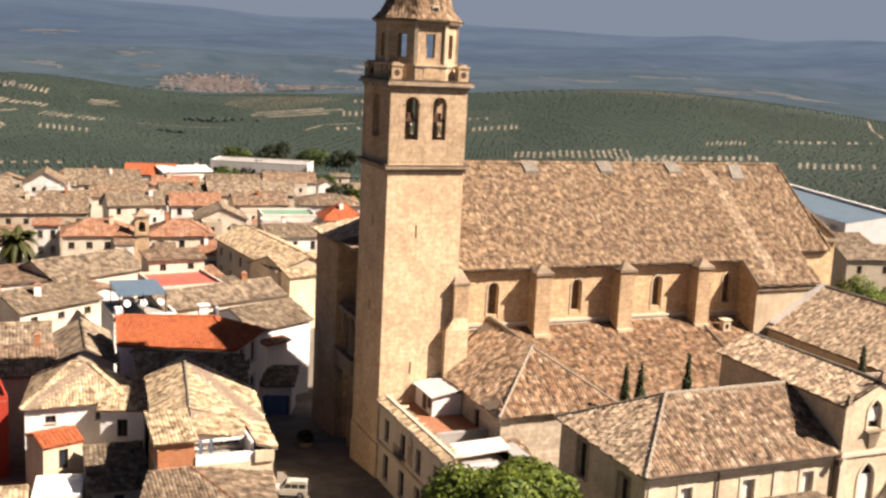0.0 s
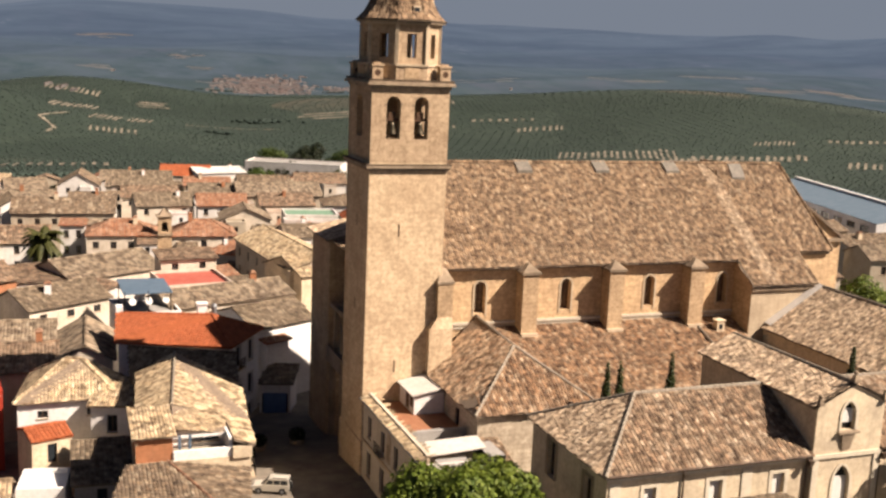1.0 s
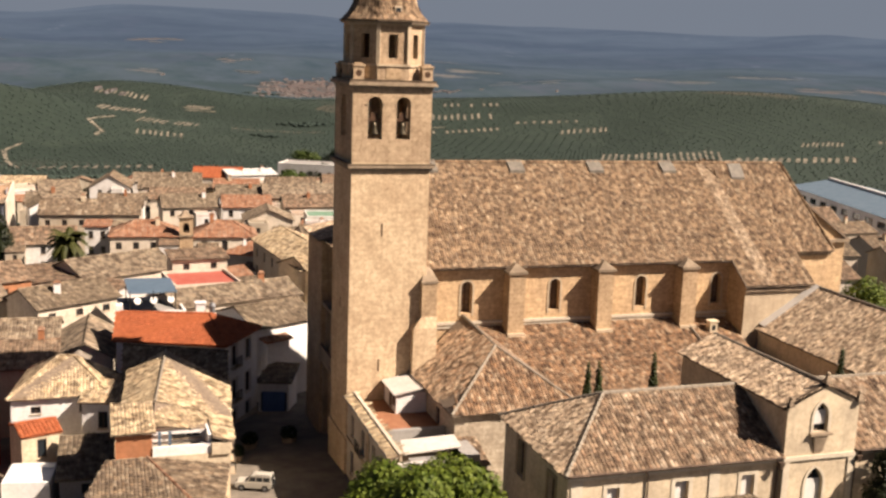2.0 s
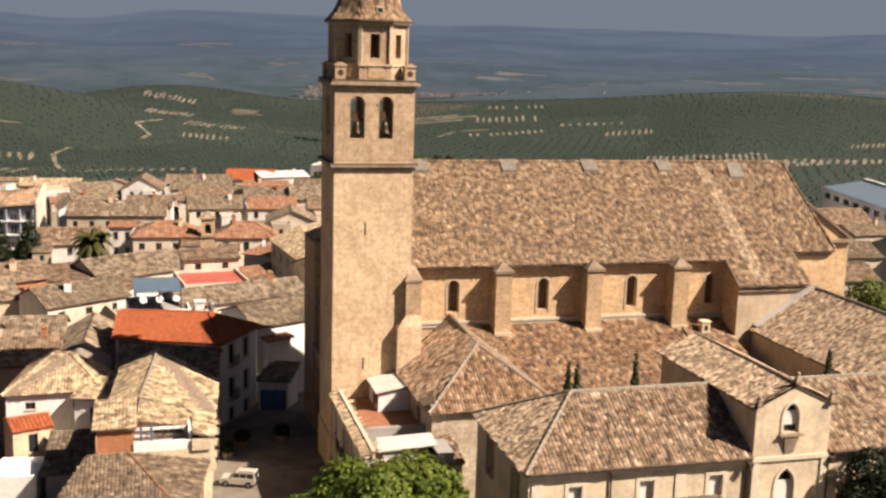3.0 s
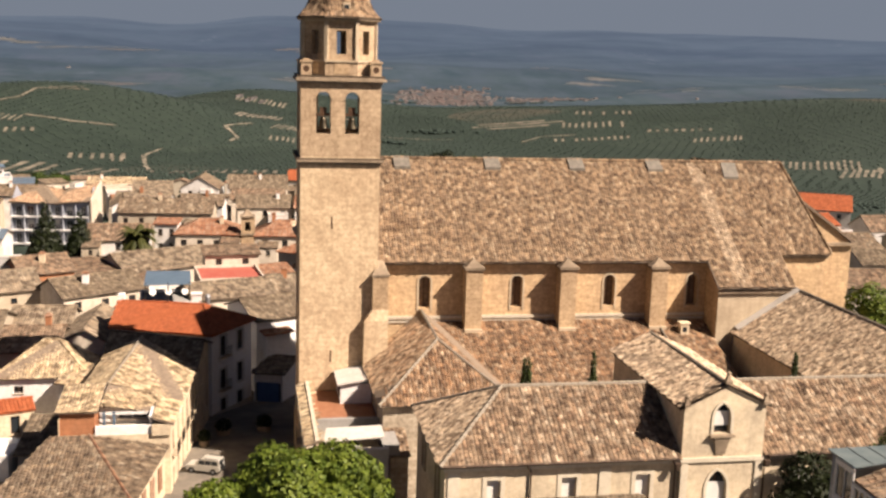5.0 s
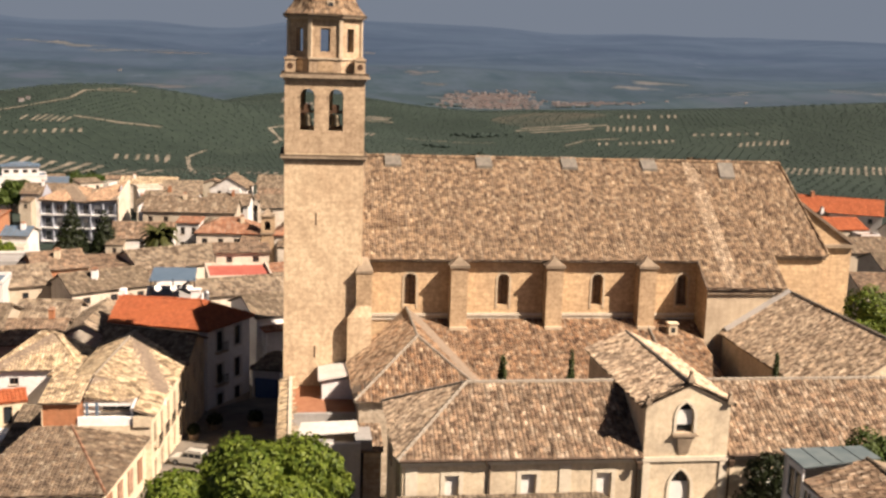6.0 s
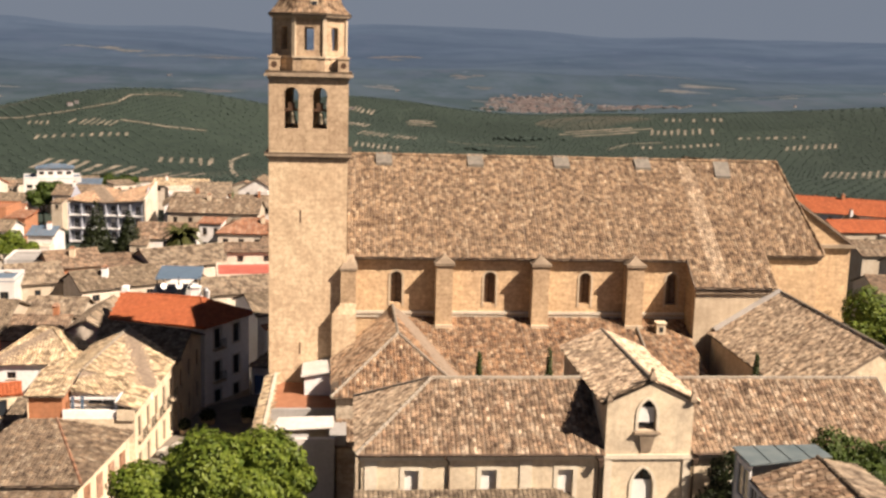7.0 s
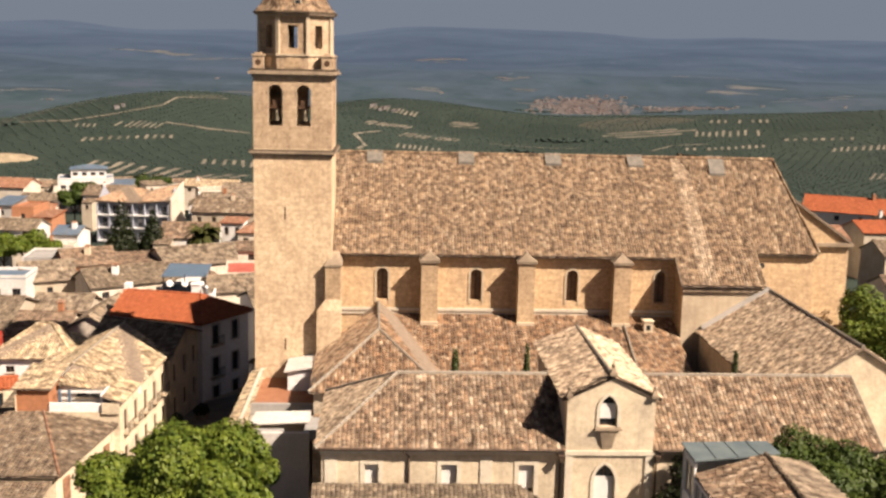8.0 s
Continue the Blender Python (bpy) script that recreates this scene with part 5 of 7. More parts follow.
def build_cloister_wing():
    """North-south range east of the courtyard, gable to the south."""
    t = thing("cloister_wing", "long stone cloister range with pale tile roof", "convent")
    X0, X1, XM, Y0, Y1 = 69.3, 81.6, 75.4, 60.2, 80.3
    g = Geo()
    wall_geo(g, (X0, Y1), (X0, Y0), -1, 10.9, 0.6)
    wall_geo(g, (X0, Y0), (X1, Y0), -1, 10.9, 0.6, [(9.5, 10.2, 8.0, 8.9)])
    wall_geo(g, (X1, Y0), (X1, Y1), -1, 10.9, 0.6)
    g.add([(X0, Y0, 10.9), (X1, Y0, 10.9), (XM, Y0, 14.6)], [(0, 1, 2)])
    g.make("wall", CREAM, t)
    window(t, (X0, Y0), (X1, Y0), 9.5, 10.2, 8.0, 8.9)
    a, b, c = (69.0, Y0 - .25, 10.85), (69.0, Y1, 10.85), (XM, Y1, 14.9)
    d = (XM, Y0 - .25, 14.9)
    e, f = (81.9, Y0 - .25, 10.85), (81.9, Y1, 10.85)
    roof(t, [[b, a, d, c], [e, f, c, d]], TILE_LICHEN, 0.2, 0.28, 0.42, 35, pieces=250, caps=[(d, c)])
    # lead flashing where the roof runs into the transept
    Geo().slab([(69.4, 79.5, 11.25), (75.4, 79.5, 15.05), (75.4, 80.42, 15.12), (69.4, 80.42, 11.32)], 0.06).make("flashing", GREYWASH, t)


build_cloister_wing()


def build_annex():
    """White two-storey annex against the tower with a roof terrace."""
    t = thing("annex", "whitewashed two-storey annex with terracotta roof terrace", "house")
    X0, X1, Y0, Y1, Z = 28.6, 34.65, 65.6, 81.2, 6.35
    g = Geo()
    L = Y1 - Y0
    ops = []
    for y in (79.2, 75.4, 71.9, 68.4):
        ops += [(Y1 - y - 0.5, Y1 - y + 0.5, 3.3, 5.2), (Y1 - y - 0.55, Y1 - y + 0.55, -0.2, 2.0)]
    wall_geo(g, (X0, Y1), (X0, Y0), -1.2, Z, 0.4, ops)
    g.make("wall", WHITE_STONE, t)
    # south end wall greyed in its colour to stand for glancing light
    g = Geo()
    wall_geo(g, (X0 + .003, Y0), (X1, Y0), -1.2, Z - .3, 0.4)
    wall_geo(g, (X1, Y0), (X1, 69.85), -1.2, Z - .3, 0.4)
    g.make("end_wall", GREYWASH, t)
    for a, b, lo, hi in ops:
        w = window(t, (X0, Y1), (X0, Y0), a, b, lo, hi, 0.2, WOOD, GLASS)
    for k, (a, b, lo, hi) in enumerate(ops):
        if k in (2,):
            g = Geo()
            y0, y1 = Y1 - b, Y1 - a
            g.box(X0 - 0.55, y0 - 0.3, lo - 0.15, X0 - .003, y1 + 0.3, lo)
            slab = g.make("balcony", STONE_PALE, t)
            g = Geo()
            for i in range(9):
                yy = y0 - 0.28 + i * (y1 - y0 + .56) / 8
                g.tube((X0 - 0.52, yy, lo), (X0 - 0.52, yy, lo + 0.95), 0.02, 5)
            g.box(X0 - 0.55, y0 - 0.3, lo + 0.93, X0 - .49, y1 + 0.3, lo + 0.98)
            stuff(g.make("railing", IRON, slab))
    Geo().box(X0 - .12, Y0 - .1, 2.5, X0 - .003, Y1, 2.75).make("string_course", STONE_PALE, t)
    Geo().box(X0 - .2, Y0 - .2, Z - .25, X0 - .003, Y1, Z - .02).make("cornice", STONE_PALE, t)
    roof(t, [[(X0 - .3, Y0 + .3, Z + .05), (X0 + .5, Y0 + .3, Z + .26), (X0 + .5, Y1, Z + .26), (X0 - .3, Y1, Z + .05)]], TILE_PALE, 0.08, 0.28, 0.42, 38)
    Geo().box(X0 + .5, Y0 + .41, 5.5, X0 + .7, Y1, Z + .24).make("parapet", STONE_PALE, t)
    Geo().box(X0 + .7, 72.4, 5.6, X1 - .003, Y1, 5.8).make("terrace_floor", TERRACE, t, "terracotta tiled terrace floor")
    Geo().box(X0 + .7, Y0 + .41, 4.9, X1 - .41, 72.39, 5.3).make("flat_roof", KERB, t)
    Geo().box(X0 + .71, 72.0, 5.3, X1 - .003, 72.39, 6.3).make("terrace_wall", GREYW, t)
    Geo().slab([(X0 + 1.2, 67.2, 6.2), (X1 - .1, 67.6, 6.3), (X1 - .1, 69.6, 6.55), (X0 + 1.5, 69.4, 6.5)], 0.08).make("sheet_cover", GREYWASH, t)
    g = Geo().prism([(31.9, 77.3), (34.6, 77.3), (34.6, 81.2), (31.9, 81.2)], 5.802, 7.6)
    g.make("stair_head", WHITE, t)
    Geo().slab([(31.6, 77.0, 7.62), (34.7, 77.0, 8.15), (34.7, 81.25, 8.15), (31.6, 81.25, 7.62)], 0.12).make("stair_roof", GREYWASH, t)
    Geo().box(31.885, 78.6, 5.9, 31.897, 79.5, 7.4).make("door", WOOD, t)
    Geo().box(31.868, 77.55, 6.35, 31.884, 78.35, 7.3).make("window", WOOD, t)
    # coping along the tile strip, gutter along its foot
    Geo().box(X0 + .46, Y0 + .41, Z + .25, X0 + .76, Y1, Z + .39).make("coping", WHITE_STONE, t)
    Geo().tube((X0 - .36, Y0 + .2, Z - .03), (X0 - .36, Y1, Z - .03), 0.08).make("gutter", ZINC, t)
    # arched niche between the windows
    g = Geo().box(X0 - .1, 73.2, 3.2, X0 - .003, 74.1, 5.0)
    g.prism([(X0 - .1, 73.1), (X0 - .003, 73.1), (X0 - .003, 74.2), (X0 - .1, 74.2)], 5.0, 5.7, [(X0 - .1, 73.6), (X0 - .003, 73.6), (X0 - .003, 73.7), (X0 - .1, 73.7)])
    g.make("niche_surround", STONE_PALE, t)
    Geo().box(X0 - .115, 73.4, 3.4, X0 - .101, 73.9, 4.8).make("niche", STONE_TRIM, t)
    # flat-roofed boxes at the south end
    Geo().box(X0 + 1.5, 66.2, 5.32, X0 + 4.0, 67.1, 5.9).make("roof_box", GREYW, t)
    Geo().box(X1 - .4, 66.1, 5.302, X1 + .9, 69.6, 6.1).make("roof_box", GREYW, t)
    l = thing("lean_to", "small stone lean-to with clay tiles beside the sacristy", "lean-to")
    Geo().box(34.9, 66.4, -1, 36.3, 69.5, 5.2).make("wall", RUBBLE, l)
    roof(l, [[(34.7, 66.1, 5.2), (36.45, 66.1, 5.2), (36.45, 69.85, 6.2), (34.7, 69.85, 6.2)]], TILE_MOTTLED, 0.1, 0.28, 0.42, 39)


build_annex()

# ---- town ----
def house(name, label, corners, base, eave, rise=2.0, kind="gable", wall=None, tiles=None, wins=(), over=0.35, seed=1, pitch=0.36, run=0.5, caps=True, category="house", blind=0.0, trim=None, high=0.12):
    """A house on four plan corners (ccw, front first). kind: gable (ridge along the front), cross (ridge front to back), hip, mono (up to the back), flat.
    wins: (side, count, storeys lo-list, width, height)."""
    wall, tiles = wall or WHITE, tiles or TILE
    c = [Vector(p) for p in corners]
    t = thing(name, label, category)
    openings = {k: [] for k in range(4)}
    for side, count, sills, w, h in wins:
        L = (c[(side + 1) % 4] - c[side]).length
        for lo in sills:
            for i in range(count):
                u = L * (i + 0.5) / count
                openings[side].append((u - w / 2, u + w / 2, lo, lo + h))
    g = Geo()
    for k in range(4):
        p, q = c[k], c[(k + 1) % 4]
        wall_geo(g, p, q, base, eave, 0.3, openings[k])
    ridge = eave + rise
    slope_o = over * rise / max(0.1, ((c[3] - c[0]).length / 2 if kind in ("gable", "hip") else (c[1] - c[0]).length / 2 if kind == "cross" else (c[3] - c[0]).length))
    mid = lambda a, b: (a + b) / 2
    if kind == "gable":
        for a, b in ((c[1], c[2]), (c[3], c[0])):
            m = mid(a, b)
            g.add([(a.x, a.y, eave), (b.x, b.y, eave), (m.x, m.y, ridge - .05)], [(0, 1, 2)])
    if kind == "cross":
        for a, b in ((c[0], c[1]), (c[2], c[3])):
            m = mid(a, b)
            g.add([(a.x, a.y, eave), (b.x, b.y, eave), (m.x, m.y, ridge - .05)], [(0, 1, 2)])
    if kind == "mono":
        for a, b in ((c[1], c[2]), (c[3], c[0])):
            top = c[2] if a is c[1] else c[3]
            g.add([(a.x, a.y, eave), (b.x, b.y, eave), (top.x, top.y, ridge - .05)], [(0, 1, 2)])
        g.add([(c[2].x, c[2].y, eave), (c[3].x, c[3].y, eave), (c[3].x, c[3].y, ridge - .05), (c[2].x, c[2].y, ridge - .05)], [(0, 1, 2, 3)])
    g.make("wall", wall, t)
    for k in range(4):
        for o in openings[k]:
            window(t, c[k], c[(k + 1) % 4], *o, 0.14, WOOD, GLASS, True, (o[1] - o[0]) > 0.8, blind)
    cen = (c[0] + c[1] + c[2] + c[3]) / 4
    fx = (c[1] - c[0]).normalized()
    fy = Vector((-fx.y, fx.x))

    def out(p, z, ax=over, ay=over):
        d = p - cen
        w = p + fx * (ax if d.dot(fx) > 0 else -ax) + fy * (ay if d.dot(fy) > 0 else -ay)
        return (w.x, w.y, z)

    lo = eave - slope_o
    E4 = [out(p, lo) for p in c]
    if kind in ("gable", "hip"):
        a, b = mid(c[0], c[3]), mid(c[1], c[2])
        if kind == "hip":
            s = min(0.42 * (b - a).length, 0.5 * (c[3] - c[0]).length)
            d = (b - a).normalized() * s
            r0, r1 = (a.x + d.x, a.y + d.y, ridge), (b.x - d.x, b.y - d.y, ridge)
            faces = [[E4[0], E4[1], r1, r0], [E4[2], E4[3], r0, r1], [E4[1], E4[2], r1], [E4[3], E4[0], r0]]
            cl = [(r0, r1), (E4[0], r0), (E4[1], r1), (E4[2], r1), (E4[3], r0)]
        else:
            d = (b - a).normalized() * over
            r0, r1 = (a.x - d.x, a.y - d.y, ridge), (b.x + d.x, b.y + d.y, ridge)
            faces = [[E4[0], E4[1], r1, r0], [E4[2], E4[3], r0, r1]]
            cl = [(r0, r1)]
        roof(t, faces, tiles, 0.15, pitch, run, seed, caps=cl if caps else (), cap_mat=tiles, high=high)
    elif kind == "cross":
        a, b = mid(c[0], c[1]), mid(c[2], c[3])
        d = (b - a).normalized() * over
        r0, r1 = (a.x - d.x, a.y - d.y, ridge), (b.x + d.x, b.y + d.y, ridge)
        roof(t, [[E4[1], E4[2], r1, r0], [E4[3], E4[0], r0, r1]], tiles, 0.15, pitch, run, seed, caps=[(r0, r1)] if caps else (), cap_mat=tiles, high=high)
    elif kind == "mono":
        hi = [out(p, ridge) for p in c]
        roof(t, [[E4[0], E4[1], hi[2], hi[3]]], tiles, 0.15, pitch, run, seed, high=high)
    else:
        g = Geo()
        g.prism([tuple(p) for p in c], eave, eave + 0.12)
        g.make("flat_roof", tiles, t)
        g = Geo()
        for k in range(4):
            wall_geo(g, c[k], c[(k + 1) % 4], eave + .12, eave + 0.5, 0.22)
        g.make("parapet", trim or wall, t)
    return t


def rect(x, y, w, d, ang=0):
    """Plan corners of a front from (x, y) running w along ang degrees, d deep."""
    a = radians(ang)
    fx, fy = Vector((math.cos(a), math.sin(a))), Vector((-math.sin(a), math.cos(a)))
    p = Vector((x, y))
    return [p, p + fx * w, p + fx * w + fy * d, p + fy * d]


def two(x0, y0, x1, y1, d):
    return rect(x0, y0, math.hypot(x1 - x0, y1 - y0), d, math.degrees(math.atan2(y1 - y0, x1 - x0)))


def gz(cs):
    return min(ground_z(p.x, p.y) for p in cs) - 0.3


OLD = "old village house with weathered clay tile roof"


def old_house(cs, eave, rise, kind="gable", wall=None, tiles=None, wins=(), label=OLD, **kw):
    return house("house", label, cs, gz(cs), eave, rise, kind, wall, tiles, wins, **kw)


# the row along the street beside the square
def build_corner_house():
    """Big house on the square: pale roof, street front to the east, roof terrace cut into its south end."""
    t = thing("corner_house", "large cream house with pale tile roof and small roof terrace", "house")
    c = [Vector(p) for p in ((8.9, 75.2), (17.7, 75.2), (18.8, 88.9), (10.6, 92.6))]
    g = Geo()
    ops = []
    for u in (1.6, 4.4, 7.2, 10.0, 12.6):
        ops += [(u - 0.5, u + 0.5, 2.2, 4.2), (u - 0.5, u + 0.5, -1.2, 0.9)]
    wall_geo(g, c[0], c[1], -2, 4.4, 0.35)
    wall_geo(g, c[1], c[2], -3, 5.5, 0.35, ops)
    wall_geo(g, c[2], c[3], -3, 5.5, 0.35)
    wall_geo(g, c[3], c[0], -3, 5.9, 0.35)
    g.make("wall", CREAM, t)
    for k, o in enumerate(ops):
        window(t, c[1], c[2], *o, 0.15, WOOD, GLASS, True, True)
        if k % 2 == 0:
            d = (c[2] - c[1]).normalized()
            nn = Vector((d.y, -d.x))
            g = Geo()
            a, b = c[1] + d * (o[0] - .25), c[1] + d * (o[1] + .25)
            g.prism([tuple(v) for v in (a + nn * .003, a + nn * .5, b + nn * .5, b + nn * .003)][::-1], o[2] - .12, o[2])
            slab = g.make("balcony", STONE_PALE, t)
            g = Geo()
            for i in range(8):
                e = a.lerp(b, i / 7) + nn * 0.47
                g.tube((e.x, e.y, o[2]), (e.x, e.y, o[2] + .95), 0.02, 5)
            g.tube((a.x + nn.x * .47, a.y + nn.y * .47, o[2] + .95), (b.x + nn.x * .47, b.y + nn.y * .47, o[2] + .95), 0.03, 5)
            stuff(g.make("railing", IRON, slab))
    r0, r1 = (12.2, 80.6, 7.1), (13.85, 93.2, 7.9)
    e1, e2 = (18.35, 80.2, 5.45), (19.2, 88.7, 5.75)
    w1, w2 = (9.4, 80.6, 5.8), (10.4, 92.9, 6.2)
    roof(t, [[e1, e2, r1, r0], [w2, w1, r0, r1], [(18.0, 75.0, 5.3), e1, (16.3, 80.4, 6.05), (16.3, 75.0, 5.9)]], TILE_PALE, 0.18, 0.28, 0.44, 41, pieces=250, caps=[(r0, r1)])
    g = Geo()
    g.add([(9.4, 80.5, 4.4), (18.3, 80.5, 4.4), (18.3, 80.5, 5.4), (12.2, 80.5, 6.95), (9.4, 80.5, 5.7)], [(0, 1, 2, 3, 4)])
    g.make("south_gable", WHITE, t)
    # terrace at the south end: brick lean-to, white parapet walls and posts
    Geo().box(8.95, 75.4, 4.4, 11.7, 79.4, 6.5).make("brick_box", BRICKW, t, "red brick lean-to")
    roof(t, [[(8.6, 75.1, 6.45), (12.0, 75.1, 6.45), (12.0, 80.8, 7.1), (8.6, 80.8, 7.1)]], TILE_PALE, 0.12, 0.28, 0.44, 42)
    g = Geo()
    g.box(11.75, 75.25, 4.4, 16.2, 75.5, 5.15)
    g.box(16.0, 75.5, 4.4, 16.25, 80.4, 5.85)
    g.make("terrace_wall", WHITE, t)
    Geo().box(11.72, 75.52, 4.35, 15.98, 80.4, 4.46).make("terrace_floor", KERB, t)
    g = Geo()
    wall_geo(g, (11.75, 77.9), (16.0, 77.9), 4.46, 5.72, 0.15, [(1.5, 3.9, 4.85, 5.5)])
    g.make("garden_room", WHITE, t)
    window(t, (11.75, 77.9), (16.0, 77.9), 1.5, 3.9, 4.85, 5.5, 0.05, BLIND, GLASS, True)
    for x in (12.2, 13.0):
        Geo().box(x, 76.3, 4.46, x + 0.22, 76.5, 6.0).make("post", BLUE, t)
    roof(t, [[(11.9, 77.3, 6.1), (16.35, 77.3, 5.75), (16.35, 80.5, 6.1), (12.2, 80.6, 7.1)]], TILE_PALE, 0.12, 0.28, 0.44, 43)
    Geo().box(11.9, 77.2, 5.45, 16.3, 77.29, 5.68).make("fascia", WHITE, t)
    Geo().box(16.26, 75.0, 4.3, 17.75, 75.3, 5.22).make("parapet", CREAM, t)


build_corner_house()
cs = [Vector(p) for p in ((0.2, 92.7), (8.6, 92.7), (9.6, 97.6), (1.6, 101.5))]
old_house(cs, 4.4, 2.6, "hip", WHITE, TILE_PALE, [(0, 2, [2.6], 0.9, 0.7)], "white house with straw-coloured hipped tile roof", seed=51, pitch=0.28, run=0.44)
old_house(rect(-9.5, 94.5, 8.5, 7, 6), 4.0, 0.4, "flat", REDW, TERRACE_RED, (), "house with dark red painted wall")
old_house(rect(6.3, 90.9, 3.7, 5, -14), 4.2, 0.9, "mono", WHITE, TILE_PALE, [(0, 1, [1.6], 0.9, 1.6)], "white lean-to with tiled roof", seed=52, pitch=0.28, run=0.44)
old_house(rect(1.4, 86.9, 3.4, 3.8, 18), 2.6, 0.55, "gable", CREAM, TILE_RED, [(0, 1, [0.4], 0.8, 1.7)], "small cream shed with orange tile roof", seed=53, over=0.1)
old_house(rect(4.6, 80.4, 4.2, 6.5, -2), 1.2, 1.2, "mono", GREYW, TILE_GREY, [(0, 1, [-0.4], 0.8, 1.0)], "low grey outhouse with mossy tiles", seed=54)
old_house(rect(0.2, 80.6, 3.7, 4.2, -8), 0.6, 0.3, "flat", WHITE, WHITE, (), "small white house with flat roof")
old_house(rect(-9.5, 78, 9.0, 6, -4), 0.6, 1.5, "gable", OCHRE, TILE_PALE, [(0, 2, [0.5], 0.9, 1.2)], seed=55)
# house in the foreground of the square
def build_square_house():
    t = thing("square_house", "cream house with hipped grey-brown tile roof", "house")
    c = [Vector(p) for p in ((5.4, 64.8), (15.4, 64.8), (17.2, 75.1), (8.4, 75.1))]
    ops = [(u - .5, u + .5, 0.2, 2.1) for u in (1.6, 4.0, 6.4, 8.8)]
    g = Geo()
    for k in range(4):
        wall_geo(g, c[k], c[(k + 1) % 4], -2, 2.9, 0.35, ops if k == 1 else ())
    g.make("wall", CREAM, t)
    for o in ops:
        w = window(t, c[1], c[2], *o, 0.15)
        d = (c[2] - c[1]).normalized()
        nn = Vector((d.y, -d.x))
        a, b = c[1] + d * (o[0] - .05) + nn * .03, c[1] + d * (o[1] + .05) + nn * .03
        Geo().prism([tuple(v) for v in (a + nn * .06, b + nn * .06, b, a)], o[2] - .1, o[3]).make("shutter", TILE_ORANGE, w, "faded orange roll-down shutter")
    lo = 2.95
    A, B, top, L = (5.0, 64.4, lo), (15.8, 64.4, lo), (11.3, 75.1, 4.5), (8.2, 75.1, 4.5)
    R = (17.6, 75.1, 3.4)
    roof(t, [[A, B, top, L], [B, R, top]], TILE, 0.18, 0.28, 0.44, 56, pieces=250, caps=[(B, top)], cap_mat=TILE_ORANGE)
    Geo().box(4.6, 55.0, -1.5, 14.9, 64.3, 1.2).make("lower_wing", CREAM, t)
    roof(t, [[(4.4, 54.6, 1.2), (15.2, 54.4, 1.2), (15.3, 64.2, 2.6), (4.6, 64.3, 2.6)]], TILE, 0.15, 0.28, 0.44, 57)


build_square_house()


def build_red_house():
    t = thing("red_roof_house", "white three-storey house with new orange tile roof", "house")
    c = [Vector(p) for p in ((9.6, 105.2), (20.2, 101.2), (24.4, 107.6), (10.2, 114.2))]
    g = Geo()
    L0, L1 = (c[1] - c[0]).length, (c[2] - c[1]).length
    o1 = [(u - .55, u + .55, z, z + 2.2) for u in (2.2, 5.4) for z in (3.0, -0.7, -4.0)]
    o0 = [(L0 - 1.9, L0 - 0.9, 2.9, 5.1), (L0 - 1.9, L0 - 0.9, -0.8, 1.4)]
    wall_geo(g, c[0], c[1], -5, 6.0, 0.35, o0)
    wall_geo(g, c[1], c[2], -5, 6.0, 0.35, o1)
    wall_geo(g, c[2], c[3], -6, 6.0, 0.35)
    wall_geo(g, c[3], c[0], -6, 6.0, 0.35)
    g.make("wall", WHITE, t)
    d = (c[2] - c[1]).normalized()
    nn = Vector((d.y, -d.x))

    def slab(u0, u1, z0, z1, out0, out1):
        p, q = c[1] + d * u0, c[1] + d * u1
        return Geo().prism([tuple(v) for v in (p + nn * out1, q + nn * out1, q + nn * out0, p + nn * out0)], z0, z1)

    for k, o in enumerate(o1):
        w = window(t, c[1], c[2], *o, 0.15)
        g = slab(o[0] - .2, o[0] - .02, o[2], o[3] + .2, .003, .05)
        for u0, u1, z0, z1 in ((o[1] + .02, o[1] + .2, o[2], o[3] + .2), (o[0] - .02, o[1] + .02, o[3] + .02, o[3] + .2)):
            h = slab(u0, u1, z0, z1, .003, .05)
            g.add(h.v, h.f)
        g.make("surround", GREYWASH, w)
        if k < 2:
            bal = slab(o[0] - .35, o[1] + .35, o[2] - .15, o[2] - .02, .003, .55).make("balcony", STONE_PALE, t)
            g = Geo()
            p, q = c[1] + d * (o[0] - .33) + nn * .5, c[1] + d * (o[1] + .33) + nn * .5
            for i in range(10):
                e = p.lerp(q, i / 9)
                g.tube((e.x, e.y, o[2] - .02), (e.x, e.y, o[2] + 1.0), 0.025, 5)
            g.tube((p.x, p.y, o[2] + 1.0), (q.x, q.y, o[2] + 1.0), 0.035, 5)
            stuff(g.make("railing", IRON, bal))
    for o in o0:
        window(t, c[0], c[1], *o, 0.15)
    slab(0.1, L1 - .1, -5, -3.1, .003, .06).make("plinth", OCHRE, t)
    a, b, cc, d = (9.2, 104.9, 5.9), (20.3, 100.6, 5.9), (24.9, 107.7, 5.9), (10.0, 114.8, 5.9)
    r0, r1 = (9.7, 110.2, 7.6), (19.2, 106.6, 7.9)
    roof(t, [[a, b, r1, r0], [cc, d, r0, r1], [b, cc, r1]], TILE_RED, 0.2, 0.3, 0.42, 61, pieces=220, caps=[(r0, r1), (b, r1), (cc, r1)], cap_mat=TILE_RED)
    g = Geo().box(17.9, 107.8, 6.6, 18.9, 108.6, 8.7).box(17.8, 107.7, 8.7, 19.0, 108.7, 8.85)
    g.make("chimney", WHITE, t)
    Geo().lathe((19.6, 107.6, 7.6), [(0.3, 0), (0.3, 0.8), (0.38, 0.9), (0.2, 1.2)], 10).make("chimney_pot", ZINC, t)
